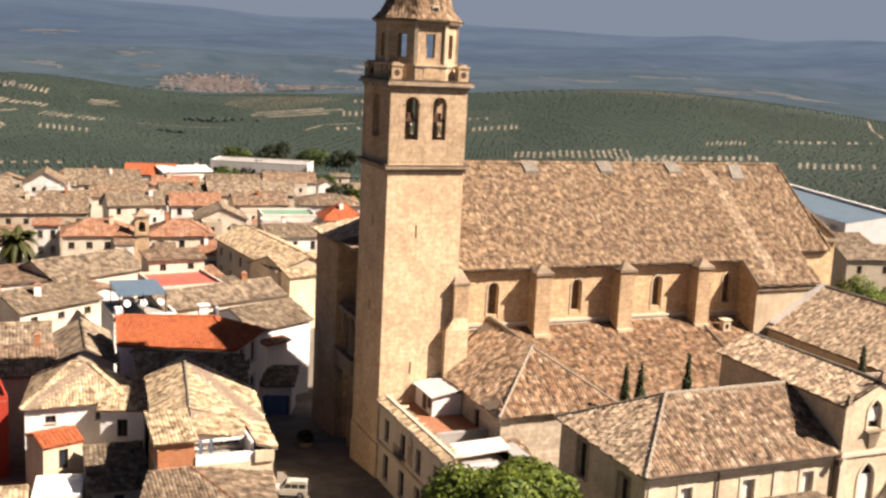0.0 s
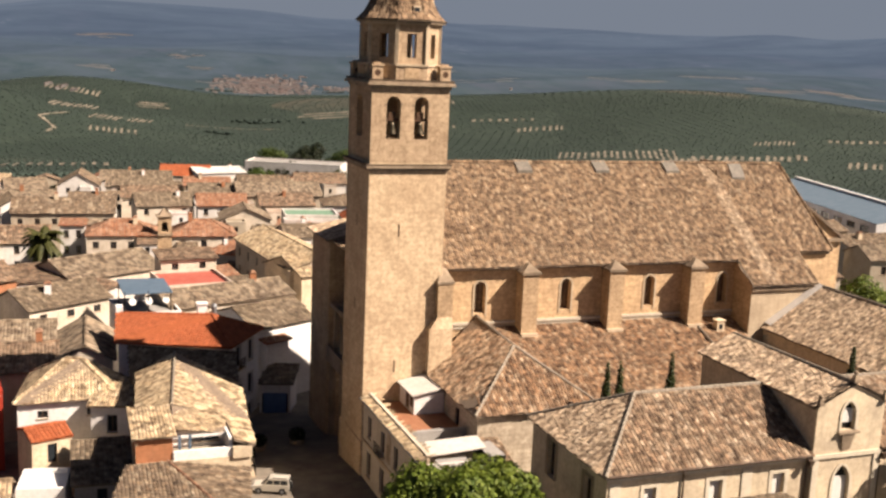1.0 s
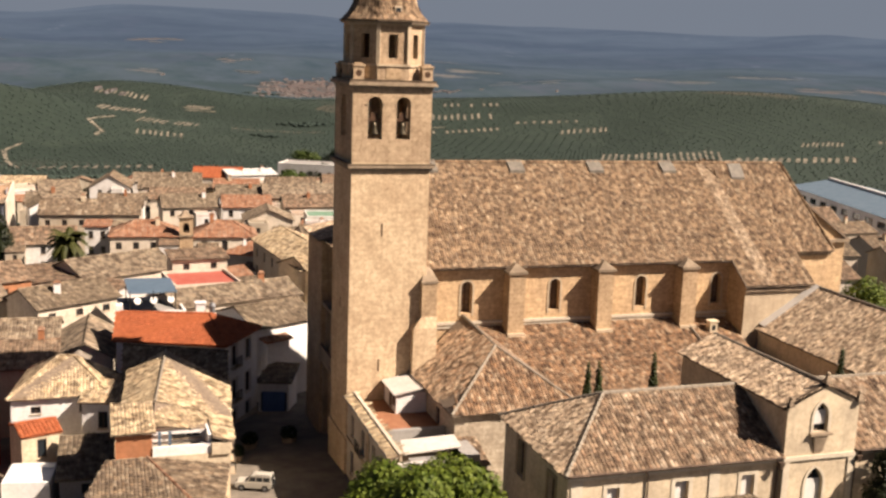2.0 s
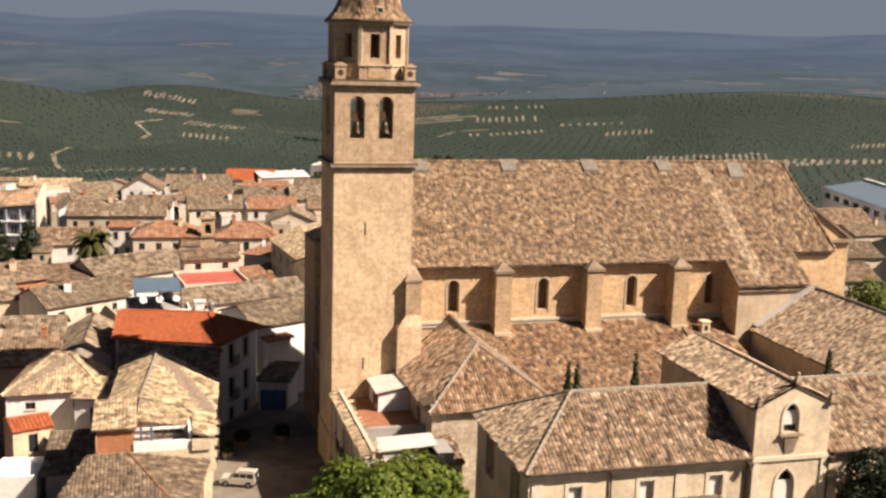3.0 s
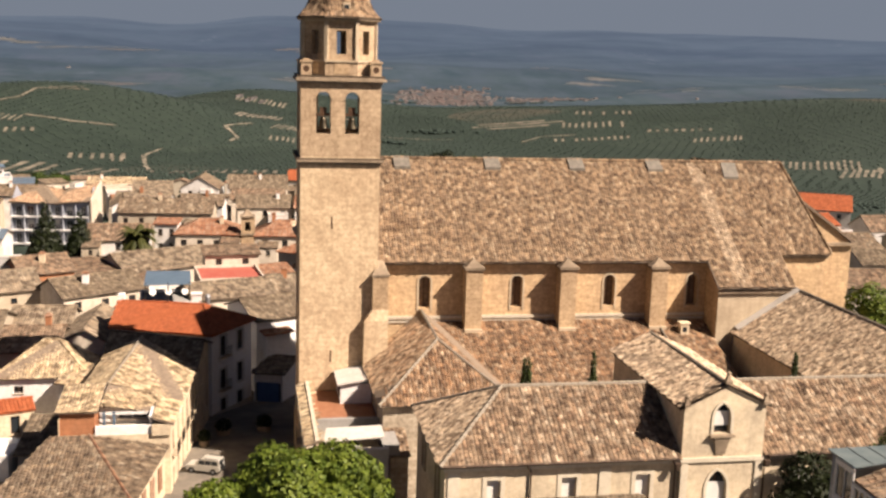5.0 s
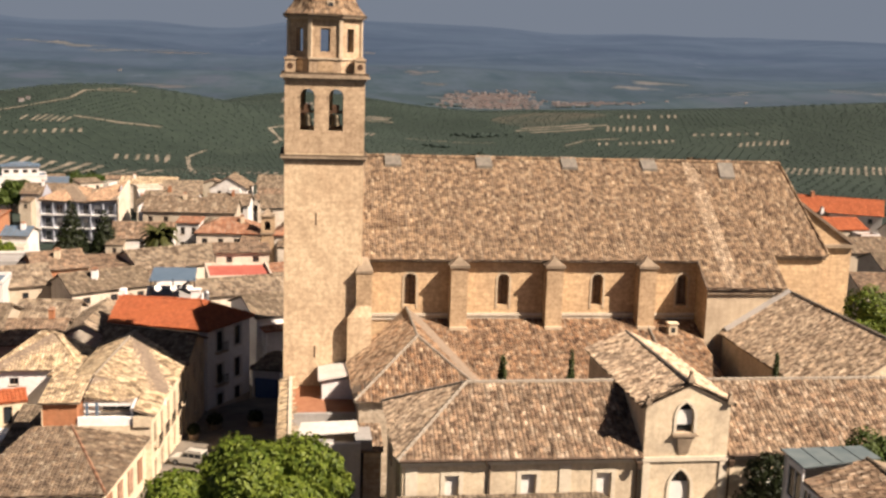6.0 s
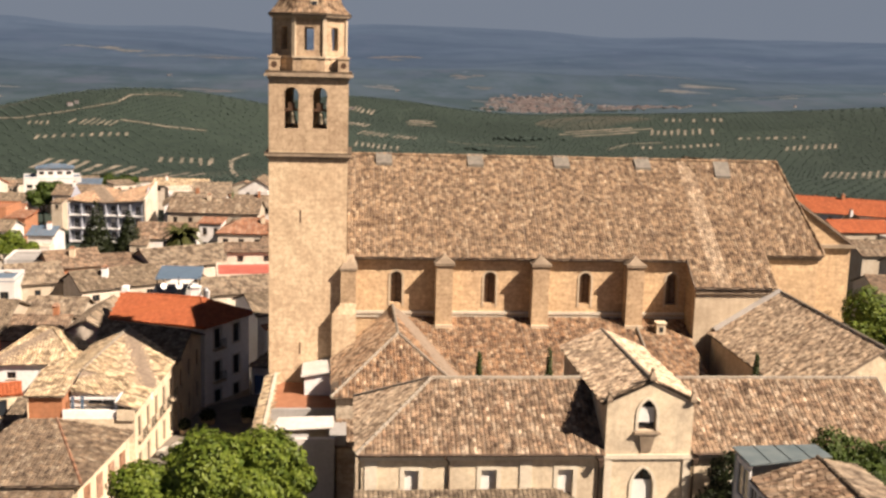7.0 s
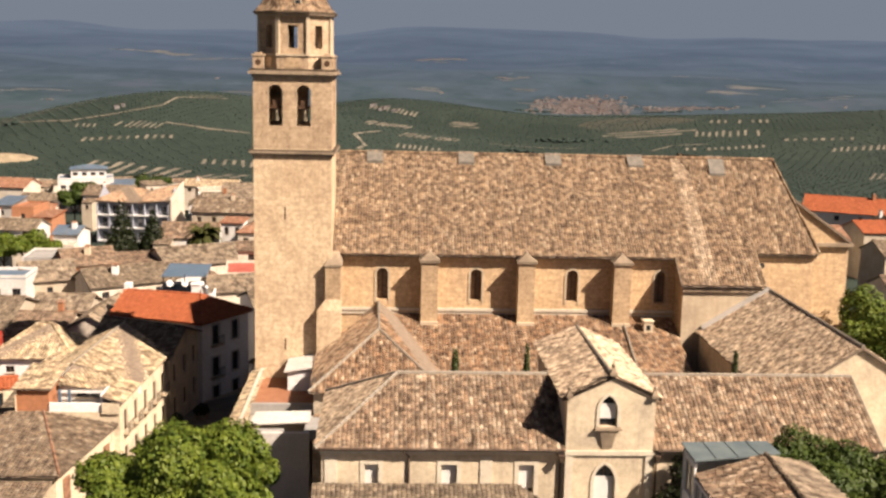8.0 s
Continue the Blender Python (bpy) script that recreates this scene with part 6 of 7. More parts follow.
    Geo().box(9.7, 110.0, 7.2, 10.4, 111.2, 8.3).make("end_chimney", WHITE, t)


build_red_house()
cs = [Vector(p) for p in ((10.3, 93.8), (19.0, 89.6), (19.9, 100.4), (10.6, 104.2))]
old_house(cs, 5.3, 1.7, "gable", CREAM, TILE_GREY, [(1, 3, [2.2, -1.3], 0.9, 1.9)], "cream house with dark weathered tile roof", seed=62, pitch=0.28, run=0.44)
cs = [Vector(p) for p in ((24.7, 108.1), (27.9, 107.2), (29.6, 111.6), (26.9, 112.4))]
old_house(cs, -0.4, 0.7, "mono", WHITE, TILE_GREY, [(0, 2, [-3.9], 1.2, 2.2)], "low white street house with blue door", seed=63)
BLUE_PAINT = plain("blue_painted_door", (0.06, 0.11, 0.24), (0.09, 0.15, 0.3), 1.5, 0.5)
p, q = cs[0].lerp(cs[1], 0.12), cs[0].lerp(cs[1], 0.88)
nrm = Vector(((q - p).y, -(q - p).x)).normalized()
tagged(Geo().prism([tuple(v) for v in (p + nrm * .012, p + nrm * .09, q + nrm * .09, q + nrm * .012)], -3.95, -1.6).make("garage_door", BLUE_PAINT), "closed blue painted garage door of a low street house", "door")
cs = [Vector(p) for p in ((25.0, 112.6), (32.5, 116.6), (29.5, 124.5), (21.5, 121.5))]
old_house(cs, 4.5, 1.5, "gable", WHITE, TILE_GREY, (), "tall white house with long tile roof", seed=64)
old_house(rect(26.2, 112.0, 3.2, 2.0, 28), 3.0, 0.5, "mono", WHITE, TILE_ORANGE, (), "small white lean-to with pinkish tiles", seed=65)


TOWN = [
    # front x0, y0, x1, y1, depth, eave, rise, kind, wall, tiles, windows
    (-3.4, 106.3, 3.6, 106.2, 9, 3.1, 1.6, "gable", OCHRE, TILE_ROSE, ()),
    (3.8, 106.8, 9.1, 106.6, 12, 3.8, 1.5, "cross", CREAM, TILE_GREY, ()),
    (-3.2, 116.2, 3.5, 116.0, 6, 3.7, 1.3, "gable", OCHRE, TILE_GREY, ()),
    (-14, 106.5, -3.0, 106.4, 13, 3.8, 2.2, "gable", OCHRE, TILE, ()),
    (0.9, 127.9, 10.4, 133.9, 8, 4.0, 1.7, "gable", CREAM, TILE_GREY, ((0, 3, [2.2], 1.0, 0.9),)),
    (-9.3, 131.5, -3.0, 134.3, 8, 3.9, 1.9, "gable", OCHRE, TILE_GREY, ((0, 1, [2.0], 0.8, 0.8),)),
    (-7.5, 144.9, -0.9, 148.4, 8, 3.5, 1.8, "gable", BRICKW, TILE, ((0, 1, [1.2], 1.0, 1.2),)),
    (-15.2, 149.5, -8.7, 150, 7, 3.3, 0.3, "flat", GREYW, GREYW, ((0, 2, [2.1], 0.8, 0.7),)),
    (-13.0, 127.9, -7.8, 128.2, 6, 4.9, 0.3, "flat", WHITE, BLUE, ((0, 2, [2.4], 1.1, 1.2),)),
    (6.2, 151.2, 19.4, 158.7, 11, 2.4, 2.0, "gable", CREAM, TILE, ()),
    (-1.0, 150.5, 7.5, 153.0, 9, 2.4, 0.7, "mono", WHITE, TILE, ()),
    (17.2, 125.3, 29.6, 130.1, 7, 4.1, 1.4, "gable", CREAM, TILE_GREY, ()),
    (25.5, 131.0, 34.0, 134.0, 8, 3.4, 1.4, "gable", CREAM, TILE, ()),
    (-8.3, 213, 3.8, 213, 8, -3.3, 2.6, "gable", WHITE, TILE_GREY, ((0, 3, [-5.6], 1.0, 1.5), (0, 3, [-8.6], 1.0, 1.6))),
    (5.6, 207.2, 10.0, 206.8, 5, 0.9, 0.5, "mono", WHITE, TILE_ORANGE, ((0, 2, [-1.6, -4.6], 0.9, 1.5),)),
    (-3.4, 223.5, 16.3, 221.7, 9, 0.9, 2.4, "gable", OCHRE, TILE_GREY, ((0, 6, [-1.6], 1.0, 1.2),)),
    (10.1, 199.9, 22.6, 199.0, 9, 0.2, 2.3, "hip", CREAM, TILE_ORANGE, ((0, 4, [-2.4], 1.1, 1.3),)),
    (25.3, 198.5, 37.0, 197.6, 9, 0.1, 2.3, "hip", CREAM, TILE_ORANGE, ((0, 3, [-2.8], 1.1, 1.9),)),
    (29.5, 184.0, 36.5, 180.0, 9, -0.4, 1.6, "hip", GREYW, TILE_ORANGE, ()),
    (21.7, 233.4, 33.9, 234.0, 9, 0.5, 2.2, "gable", CREAM, TILE, ((0, 3, [-1.6], 1.0, 1.3),)),
    (36.2, 330, 50.5, 327, 10, -4.5, 2.6, "gable", CREAM, TILE_RED, ((0, 3, [-7.5], 1.2, 1.5),)),
    (6.2, 283, 16.2, 282, 12, -1.4, 3.0, "cross", WHITE, TILE, ((0, 2, [-3.4], 1.0, 1.2),)),
    (-6.0, 283, 4.0, 284, 12, -2.6, 2.2, "gable", WHITE, TILE_GREY, ()),
    (19.1, 280, 34.2, 279, 11, -1.0, 3.0, "gable", CREAM, TILE_GREY, ((0, 4, [-3.2], 1.0, 1.3),)),
    (35.7, 255, 47.4, 254.3, 10, -0.2, 2.2, "gable", WHITE, TILE_GREY, ((0, 3, [-2.4], 1.1, 1.5),)),
    (66, 352, 95, 338, 12, -3.0, 0.3, "flat", WHITE, GREYW, ((0, 10, [-6.2], 1.2, 1.2),)),
    (46.9, 325, 62, 328, 12, -3.6, 1.2, "gable", WHITE, BLIND, ()),
    (49.1, 209.1, 60.0, 207.9, 9, 1.5, 0.3, "flat", WHITE, GREEN, ((0, 3, [-1.0], 1.1, 1.4),)),
    (60.0, 201.7, 68.5, 200.7, 9, 2.0, 2.6, "hip", WHITE, TILE_RED, ()),
    (46.7, 251.8, 67, 250.8, 11, 0.0, 2.6, "gable", OCHRE, TILE, ((0, 5, [-2.3], 1.1, 1.4),)),
    (43.6, 182.0, 53.5, 182.1, 9, 2.3, 1.6, "gable", WHITE, TILE_GREY, ((0, 3, [-0.2], 0.9, 1.6),)),
    (37.0, 215, 47.0, 214, 9, 0.4, 2.2, "cross", CREAM, TILE, ((0, 2, [-2.2], 1.0, 1.5),)),
    (20.0, 255, 32.5, 254, 9, -0.6, 2.0, "gable", CREAM, TILE, ((0, 3, [-2.8], 1.0, 1.3),)),
    (34.5, 232, 45.0, 231, 9, 0.7, 2.0, "gable", WHITE, TILE_ORANGE, ((0, 3, [-1.6], 1.0, 1.5),)),
    (48.0, 230, 60, 229.5, 9, 0.9, 2.0, "gable", OCHRE, TILE, ((0, 4, [-1.6], 1.0, 1.5),)),
    (61.5, 226, 75, 224, 10, 1.4, 1.8, "hip", WHITE, TILE_GREY, ()),
    (52.0, 282, 66, 281, 10, -1.4, 2.0, "gable", WHITE, TILE, ((0, 4, [-3.6], 1.0, 1.4),)),
    (68.0, 285, 82, 283, 10, -1.2, 2.2, "gable", WHITE, TILE_GREY, ()),
    (38.0, 284, 50, 283, 9, -1.8, 1.8, "gable", CREAM, TILE_ORANGE, ()),
    (8, 248, 18, 247, 9, -1.0, 2.0, "gable", WHITE, TILE, ((0, 3, [-3.0], 1.0, 1.4),)),
    (-8, 257, 5, 256, 9, -1.5, 1.8, "gable", WHITE, TILE_GREY, ()),
    (18, 310, 33, 309, 10, -3.4, 2.0, "gable", WHITE, TILE_GREY, ()),
    (-22, 310, -6, 309, 10, -3.8, 1.4, "gable", CREAM, TILE_PALE, ((0, 4, [-5.6], 1.2, 1.2),)),
    (-44.0, 215.5, -39.9, 215.3, 9, 2.6, 0.9, "mono", GREYW, BLUE, ((0, 1, [0.4], 1.1, 1.2),)),
    (-39.8, 215.3, -35.1, 215, 9, 1.9, 0.4, "flat", BRICK_ORANGE, TERRACE, ((0, 1, [-0.2], 0.9, 1.1),)),
    (-35.0, 214.0, -31.0, 213.8, 8, 0.4, 0.5, "mono", BRICK_ORANGE, TILE_ORANGE, ()),
    (-41.0, 200, -30.0, 199, 8, 0.0, 1.6, "gable", WHITE, TILE, ((0, 3, [-1.5], 1.0, 1.3),)),
    (-27.6, 203.4, -22.6, 203.0, 7, -1.4, 1.2, "gable", WHITE, BLUE, ()),
    (-56, 300, -41, 304, 10, -1.6, 0.5, "flat", WHITE, BLUE, ((0, 5, [-4.2], 1.6, 1.0),)),
    (-53, 303, -43.5, 305.5, 7, 1.2, 0.9, "hip", WHITE, BLUE, ((0, 4, [-0.6], 1.4, 0.9),)),
    (-41, 301, -35, 302, 8, -3.0, 0.9, "mono", WHITE, BLUE, ()),
    (-70, 270, -55, 268, 10, 0.0, 1.8, "gable", CREAM, TILE_ORANGE, ()),
    (-38, 262, -26, 261, 9, -0.8, 2.0, "gable", WHITE, TILE_GREY, ()),
    (-40, 160, -30, 161, 9, 3.0, 1.6, "gable", WHITE, TILE_GREY, ()),
    (-17.1, 154.4, -10.3, 155.0, 8, 2.5, 0.4, "flat", WHITE, GREYW, ((0, 2, [0.6], 1.1, 1.2),)),
    (138.0, 141, 148, 139, 9, 3.7, 1.8, "gable", OCHRE, TILE_GREY, ((0, 2, [1.0], 1.0, 1.4),)),
    (126.0, 150, 137.0, 149, 10, 3.3, 1.8, "gable", CREAM, TILE, ((0, 2, [0.5], 1.0, 1.4),)),
    (112, 131, 122.0, 130, 10, 3.6, 1.8, "gable", CREAM, TILE_GREY, ()),
    (143.4, 246.9, 172.5, 231.5, 12, 0.4, 3.1, "gable", WHITE, TILE_RED, ((0, 6, [-1.8], 1.1, 1.2),)),
    (139.1, 201.4, 152, 202, 10, 1.7, 1.8, "gable", OCHRE, TILE_RED, ((0, 3, [-1.0], 1.1, 1.3),)),
    (118, 196, 134, 197, 10, 1.0, 2.0, "gable", CREAM, TILE_ORANGE, ()),
    (130, 172, 144, 173, 9, 2.0, 2.0, "gable", OCHRE, TILE, ()),
    (150, 160, 163, 160, 9, 2.0, 1.8, "gable", GREYW, TILE, ()),
    (158, 185, 172, 186, 9, 0.6, 1.6, "gable", OCHRE, TILE, ()),
    (162.5, 206, 177.5, 205.5, 10, -0.4, 2.8, "gable", WHITE, TILE_ROSE, ()),
    (150.5, 222, 155.8, 220.5, 9, -0.2, 2.2, "cross", CREAM, TILE_GREY, ()),
]
tile_rng = random.Random(41)
for i, (x0, y0, x1, y1, d, eave, rise, kind, wall, tl, wins) in enumerate(TOWN):
    wall = {WHITE: TOWN_WHITE, CREAM: TOWN_CREAM}.get(wall, wall)
    if tl in (TILE, TILE_GREY):
        tl = tile_rng.choice((TILE, TILE_GREY, TILE_TAN, TILE_TAN, TILE_ROSE))
    wl = {"whitewash": "white", "cream_render": "cream", "ochre_render": "ochre", "grey_render": "grey", "red_brick_wall": "brick", "orange_brick": "brick", "shaded_render": "blue-grey"}[wall.name.split(".")[0]]
    rl = {TILE: "brown clay tile", TILE_GREY: "grey-brown tile", TILE_RED: "orange-red tile", TILE_ORANGE: "faded orange tile", TILE_PALE: "straw tile", BLIND: "pale sheet", TILE_TAN: "tan tile", TILE_ROSE: "rosy brown tile", TERRACE: "flat terracotta", GREYW: "flat grey", BLUE: "blue-grey sheet", GREEN: "green deck", WHITE: "flat white"}[tl]
    old_house(two(x0, y0, x1, y1, d), eave, rise, kind, wall, tl, wins, "%s village house with %s roof" % (wl, rl), seed=100 + i, pitch=0.36 if y0 < 170 else 0.5, run=0.55 if y0 < 170 else 0.8, high=0.12 if y0 < 170 else 0.07)


def filler_houses():
    """The small houses, sheds and lean-tos packed between the larger ones."""
    rng = random.Random(17)
    taken = []
    for (x0, y0, x1, y1, d, *_) in TOWN:
        L = math.hypot(x1 - x0, y1 - y0)
        nx, ny = -(y1 - y0) / L, (x1 - x0) / L
        taken.append(((x0 + x1) / 2 + nx * d / 2, (y0 + y1) / 2 + ny * d / 2, 0.5 * max(L, d)))
    taken += [(14.2, 126, 6), (21.5, 140, 6), (40, 164, 9), (42, 156, 10), (-18, 242, 12), (24, 200, 5), (2.5, 205, 5), (-14, 206, 5), (-8.4, 206, 4), (-25, 180, 8), (17, 108, 9), (27, 117, 9)]
    made = 0
    for _ in range(900):
        y = rng.uniform(122, 345)
        x = rng.uniform(-0.26 * y, 0.62 * y - 40)
        if (28 < x < 92 and y < 150) or (-42 < x < 34 and 168 < y < 262) or made >= 95:
            continue
        w, d = rng.uniform(4.5, 9.5), rng.uniform(4.5, 7.5)
        r = 0.5 * max(w, d)
        if any(math.hypot(x - a, y - b) < 0.8 * (r + c) for a, b, c in taken):
            continue
        taken.append((x, y, r))
        made += 1
        eave = 4.0 - 0.036 * (y - 100) - rng.uniform(0.2, 2.2)
        kind = rng.choice(("gable", "gable", "cross", "mono", "flat"))
        wall = rng.choice((TOWN_WHITE, TOWN_WHITE, TOWN_CREAM, TOWN_CREAM, OCHRE))
        tl = rng.choice((TILE, TILE_GREY, TILE_TAN, TILE_ROSE, TILE_ORANGE)) if kind != "flat" else rng.choice((GREYW, TERRACE, KERB))
        cs = rect(x - w / 2, y - d / 2, w, d, rng.choice((-18, -8, -3, 4, 12, 24, 30)))
        wins = [(0, max(1, int(w / 3)), [eave - 2.1], 0.9, 1.3)] if rng.random() < 0.75 else []
        label = "%s village house with %s" % ({"whitewash": "white", "cream_render": "cream", "ochre_render": "sandy"}[wall.name.split(".")[0]], {"flat": "flat roof terrace", "mono": "lean-to tile roof"}.get(kind, "low clay tile roof"))
        house("house", label, cs, gz(cs), eave, rng.uniform(0.8, 1.7) if kind != "mono" else rng.uniform(0.5, 1.0), kind, wall, tl, wins, over=0.25, seed=300 + made, pitch=0.4 if y < 170 else 0.5, run=0.6 if y < 170 else 0.8, caps=False, high=0.12 if y < 170 else 0.07)


filler_houses()


def build_lean_tos():
    """Small rooms and sheds built against the larger houses, at odd heights."""
    rng = random.Random(29)
    k = 0
    for (x0, y0, x1, y1, d, eave, rise, kind, wall, tl, wins) in TOWN:
        if not (175 < y0 < 300) or d < 7:
            continue
        L = math.hypot(x1 - x0, y1 - y0)
        fx, fy = (x1 - x0) / L, (y1 - y0) / L
        u = rng.choice((-0.05, 0.08, 0.55, 0.72))
        w, dp = rng.uniform(2.6, min(5.0, L * 0.45)), rng.uniform(2.2, 4.0)
        x, y = x0 + fx * L * u + fy * dp, y0 + fy * L * u - fx * dp
        cs = rect(x, y, w, dp - 0.05, math.degrees(math.atan2(fy, fx)))
        top = eave - rng.uniform(0.4, 2.4)
        k += 1
        flat = rng.random() < 0.4
        wl, tiles = rng.choice((TOWN_WHITE, TOWN_CREAM, OCHRE, TOWN_WHITE)), rng.choice((TILE_TAN, TILE_ROSE, TILE_ORANGE, TILE))
        wl_word = {"whitewash": "white", "cream_render": "cream", "ochre_render": "sandy"}[wl.name.split(".")[0]]
        house("lean_to", "small %s lean-to with %s against a village house" % (wl_word, "flat roof" if flat else "tiled roof"), cs, gz(cs), top, 0.7, "flat" if flat else "mono", wl,
              rng.choice((TERRACE, KERB, GREYW)) if flat else tiles, [(0, 1, [top - 1.7], 0.8, 1.1)], over=0.15, seed=500 + k, pitch=0.45, run=0.7, caps=False, category="lean-to", high=0.08)


build_lean_tos()


def roof_chimneys():
    rng = random.Random(23)
    k = 0
    for (x0, y0, x1, y1, d, eave, rise, kind, wall, tl, wins) in TOWN:
        if kind in ("flat", "mono") or rng.random() < 0.55:
            continue
        L = math.hypot(x1 - x0, y1 - y0)
        nx, ny = -(y1 - y0) / L, (x1 - x0) / L
        u, w = rng.uniform(0.2, 0.8), rng.uniform(0.3, 0.55)
        x, y = x0 + (x1 - x0) * u + nx * d * w, y0 + (y1 - y0) * u + ny * d * w
        z = eave + rise * (2 * w if w < .5 else 2 - 2 * w) - 0.5
        s = rng.uniform(0.3, 0.45)
        c = thing("chimney", "small rendered chimney on a tiled roof", "chimney", "roof chimneys")
        Geo().box(x - s, y - s, z, x + s, y + s, z + 1.7).make("shaft", rng.choice((WHITE, CREAM, BRICKW)), c)
        Geo().prism([(x - s - .1, y - s - .1), (x + s + .1, y - s - .1), (x + s + .1, y + s + .1), (x - s - .1, y + s + .1)], z + 1.7, z + 2.0, [(x - s * .5, y - s * .5), (x + s * .5, y - s * .5), (x + s * .5, y + s * .5), (x - s * .5, y + s * .5)]).make("cap", TILE_ORANGE, c)


roof_chimneys()


def build_apartments():
    t = thing("apartment_block", "five-storey apartment block with balconies and pale tile roof", "apartment block")
    cs = two(-27.8, 238.0, -10.9, 236.6, 9)
    base, eave = -13.5, 0.9
    L = (cs[1] - cs[0]).length
    d = (cs[1] - cs[0]).normalized()
    nn = Vector((d.y, -d.x))
    g = Geo()
    ops = []
    for z in (-2.15, -5.2, -8.25, -11.3):
        for i in range(6):
            u = L * (i + .5) / 6
            ops.append((u - .55, u + .55, z, z + 2.05) if (i + int(-z)) % 3 else (u - .9, u + .5, z, z + 2.05))
    wall_geo(g, cs[0], cs[1], base, eave, 0.3, ops)
    for k in (1, 2, 3):
        wall_geo(g, cs[k], cs[(k + 1) % 4], base, eave, 0.3)
    for a, b in ((cs[1], cs[2]), (cs[3], cs[0])):
        m = (a + b) / 2
        g.add([(a.x, a.y, eave), (b.x, b.y, eave), (m.x, m.y, eave + 3.2)], [(0, 1, 2)])
    g.make("wall", SHADEW, t)
    for o in ops:
        window(t, cs[0], cs[1], *o, 0.2, BLIND, GLASS, False, True, 0.45 if (o[0] * 7 + o[2]) % 2 < 0.8 else 0.0)
    for z in (-2.15, -5.2, -8.25, -11.3):
        a, b = cs[0] + nn * 1.3, cs[1] + nn * 1.3
        p, q = cs[0] + nn * .003, cs[1] + nn * .003
        bal = Geo().prism([tuple(a), tuple(b), tuple(q), tuple(p)], z - 0.25, z - 0.02).make("balcony", WHITE, t)
        g = Geo()
        for i in range(25):
            e = a.lerp(b, i / 24) - nn * .05
            g.tube((e.x, e.y, z - .02), (e.x, e.y, z + .95), 0.03, 4)
        e0, e1 = a - nn * .05, b - nn * .05
        g.tube((e0.x, e0.y, z + .95), (e1.x, e1.y, z + .95), 0.06, 5)
        g.make("railing", ZINC, bal)
        for i in range(7):
            c0 = cs[0].lerp(cs[1], i / 6)
            c0 = c0 - d * (0.12 * (i / 3 - 1))
            c1 = c0 + nn * 1.25
            Geo().prism([tuple(v) for v in (c0 - d * .08 + nn * .004, c1 - d * .08, c1 + d * .08, c0 + d * .08 + nn * .004)][::-1], z - .02, z + 2.5).make("screen_wall", SHADEW, bal)
    e = [cs[0] + nn * 1.3 - d * .4, cs[1] + nn * 1.3 + d * .4, cs[2] - nn * .4 + d * .4, cs[3] - nn * .4 - d * .4]
    E4 = [(p.x, p.y, eave) for p in e]
    q = cs[0].lerp(cs[1], 0.62) + nn * 1.3
    qb = cs[3].lerp(cs[2], 0.62) - nn * .4
    Q, QB = (q.x, q.y, eave), (qb.x, qb.y, eave)
    top = (cs[0].lerp(cs[1], 0.34) + cs[3].lerp(cs[2], 0.34)) / 2
    T = (top.x, top.y, eave + 3.4)
    v = (cs[0].lerp(cs[1], 0.62) + cs[3].lerp(cs[2], 0.62)) / 2
    V = (v.x, v.y, eave + 2.0)
    hi1, hi2 = (E4[1][0], E4[1][1], eave + .6), (E4[2][0], E4[2][1], eave + 3.4)
    roof(t, [[E4[0], Q, V, T], [QB, E4[3], T, V], [E4[3], E4[0], T], [Q, hi1, hi2, V], [V, hi2, QB]], TILE_FADED, 0.2, 0.3, 0.45, 71)
    # end wall in the east, taller than the roof, catching the sun
    g = Geo()
    a, b = cs[1] + d * .42, cs[2] + d * .42
    P0, P1 = a + nn * 1.2, b - nn * .6
    e = [P0, P0 + d * .35, P1 + d * .35, P1]
    g.add([(p.x, p.y, base) for p in e] + [(e[0].x, e[0].y, eave + .9), (e[1].x, e[1].y, eave + .9), (e[2].x, e[2].y, eave + 3.9), (e[3].x, e[3].y, eave + 3.9)],
          [(0, 1, 5, 4), (1, 2, 6, 5), (2, 3, 7, 6), (3, 0, 4, 7), (4, 5, 6, 7)])
    g.make("end_wall", TOWN_CREAM, t)
    old_house(rect(-5.6, 232.5, 5.4, 9, 8), 0.9, 1.6, "cross", WHITE, TILE_GREY, (), "narrow white gabled house", seed=72)


build_apartments()


def build_bell_gable():
    t = thing("convent_belfry", "small stone bell gable between red tiled roofs", "belfry")
    g = Geo()
    wall_geo(g, (22.7, 198.4), (25.2, 198.2), -8, 3.6, 2.5, [(0.65, 1.85, 0.8, 2.7)], (0,))
    g.make("wall", STONE_GREY, t)
    Geo().box(22.5, 198.0, 3.6, 25.4, 200.9, 3.85).make("cornice", STONE_TRIM, t)
    Geo().box(22.5, 198.0, 0.1, 25.4, 198.19, 0.35).make("string_course", STONE_TRIM, t)
    g = Geo()
    g.prism([(22.9, 198.6), (25.0, 198.6), (25.0, 200.4), (22.9, 200.4)], 3.85, 5.0, [(23.8, 199.3), (24.1, 199.3), (24.1, 199.7), (23.8, 199.7)])
    g.make("cap", STONE_TRIM, t)
    Geo().lathe((24.0, 199.3, 1.2), [(0.5, 0), (0.35, 0.4), (0.2, 0.9)], 10).make("bell", BRONZE, t)


build_bell_gable()


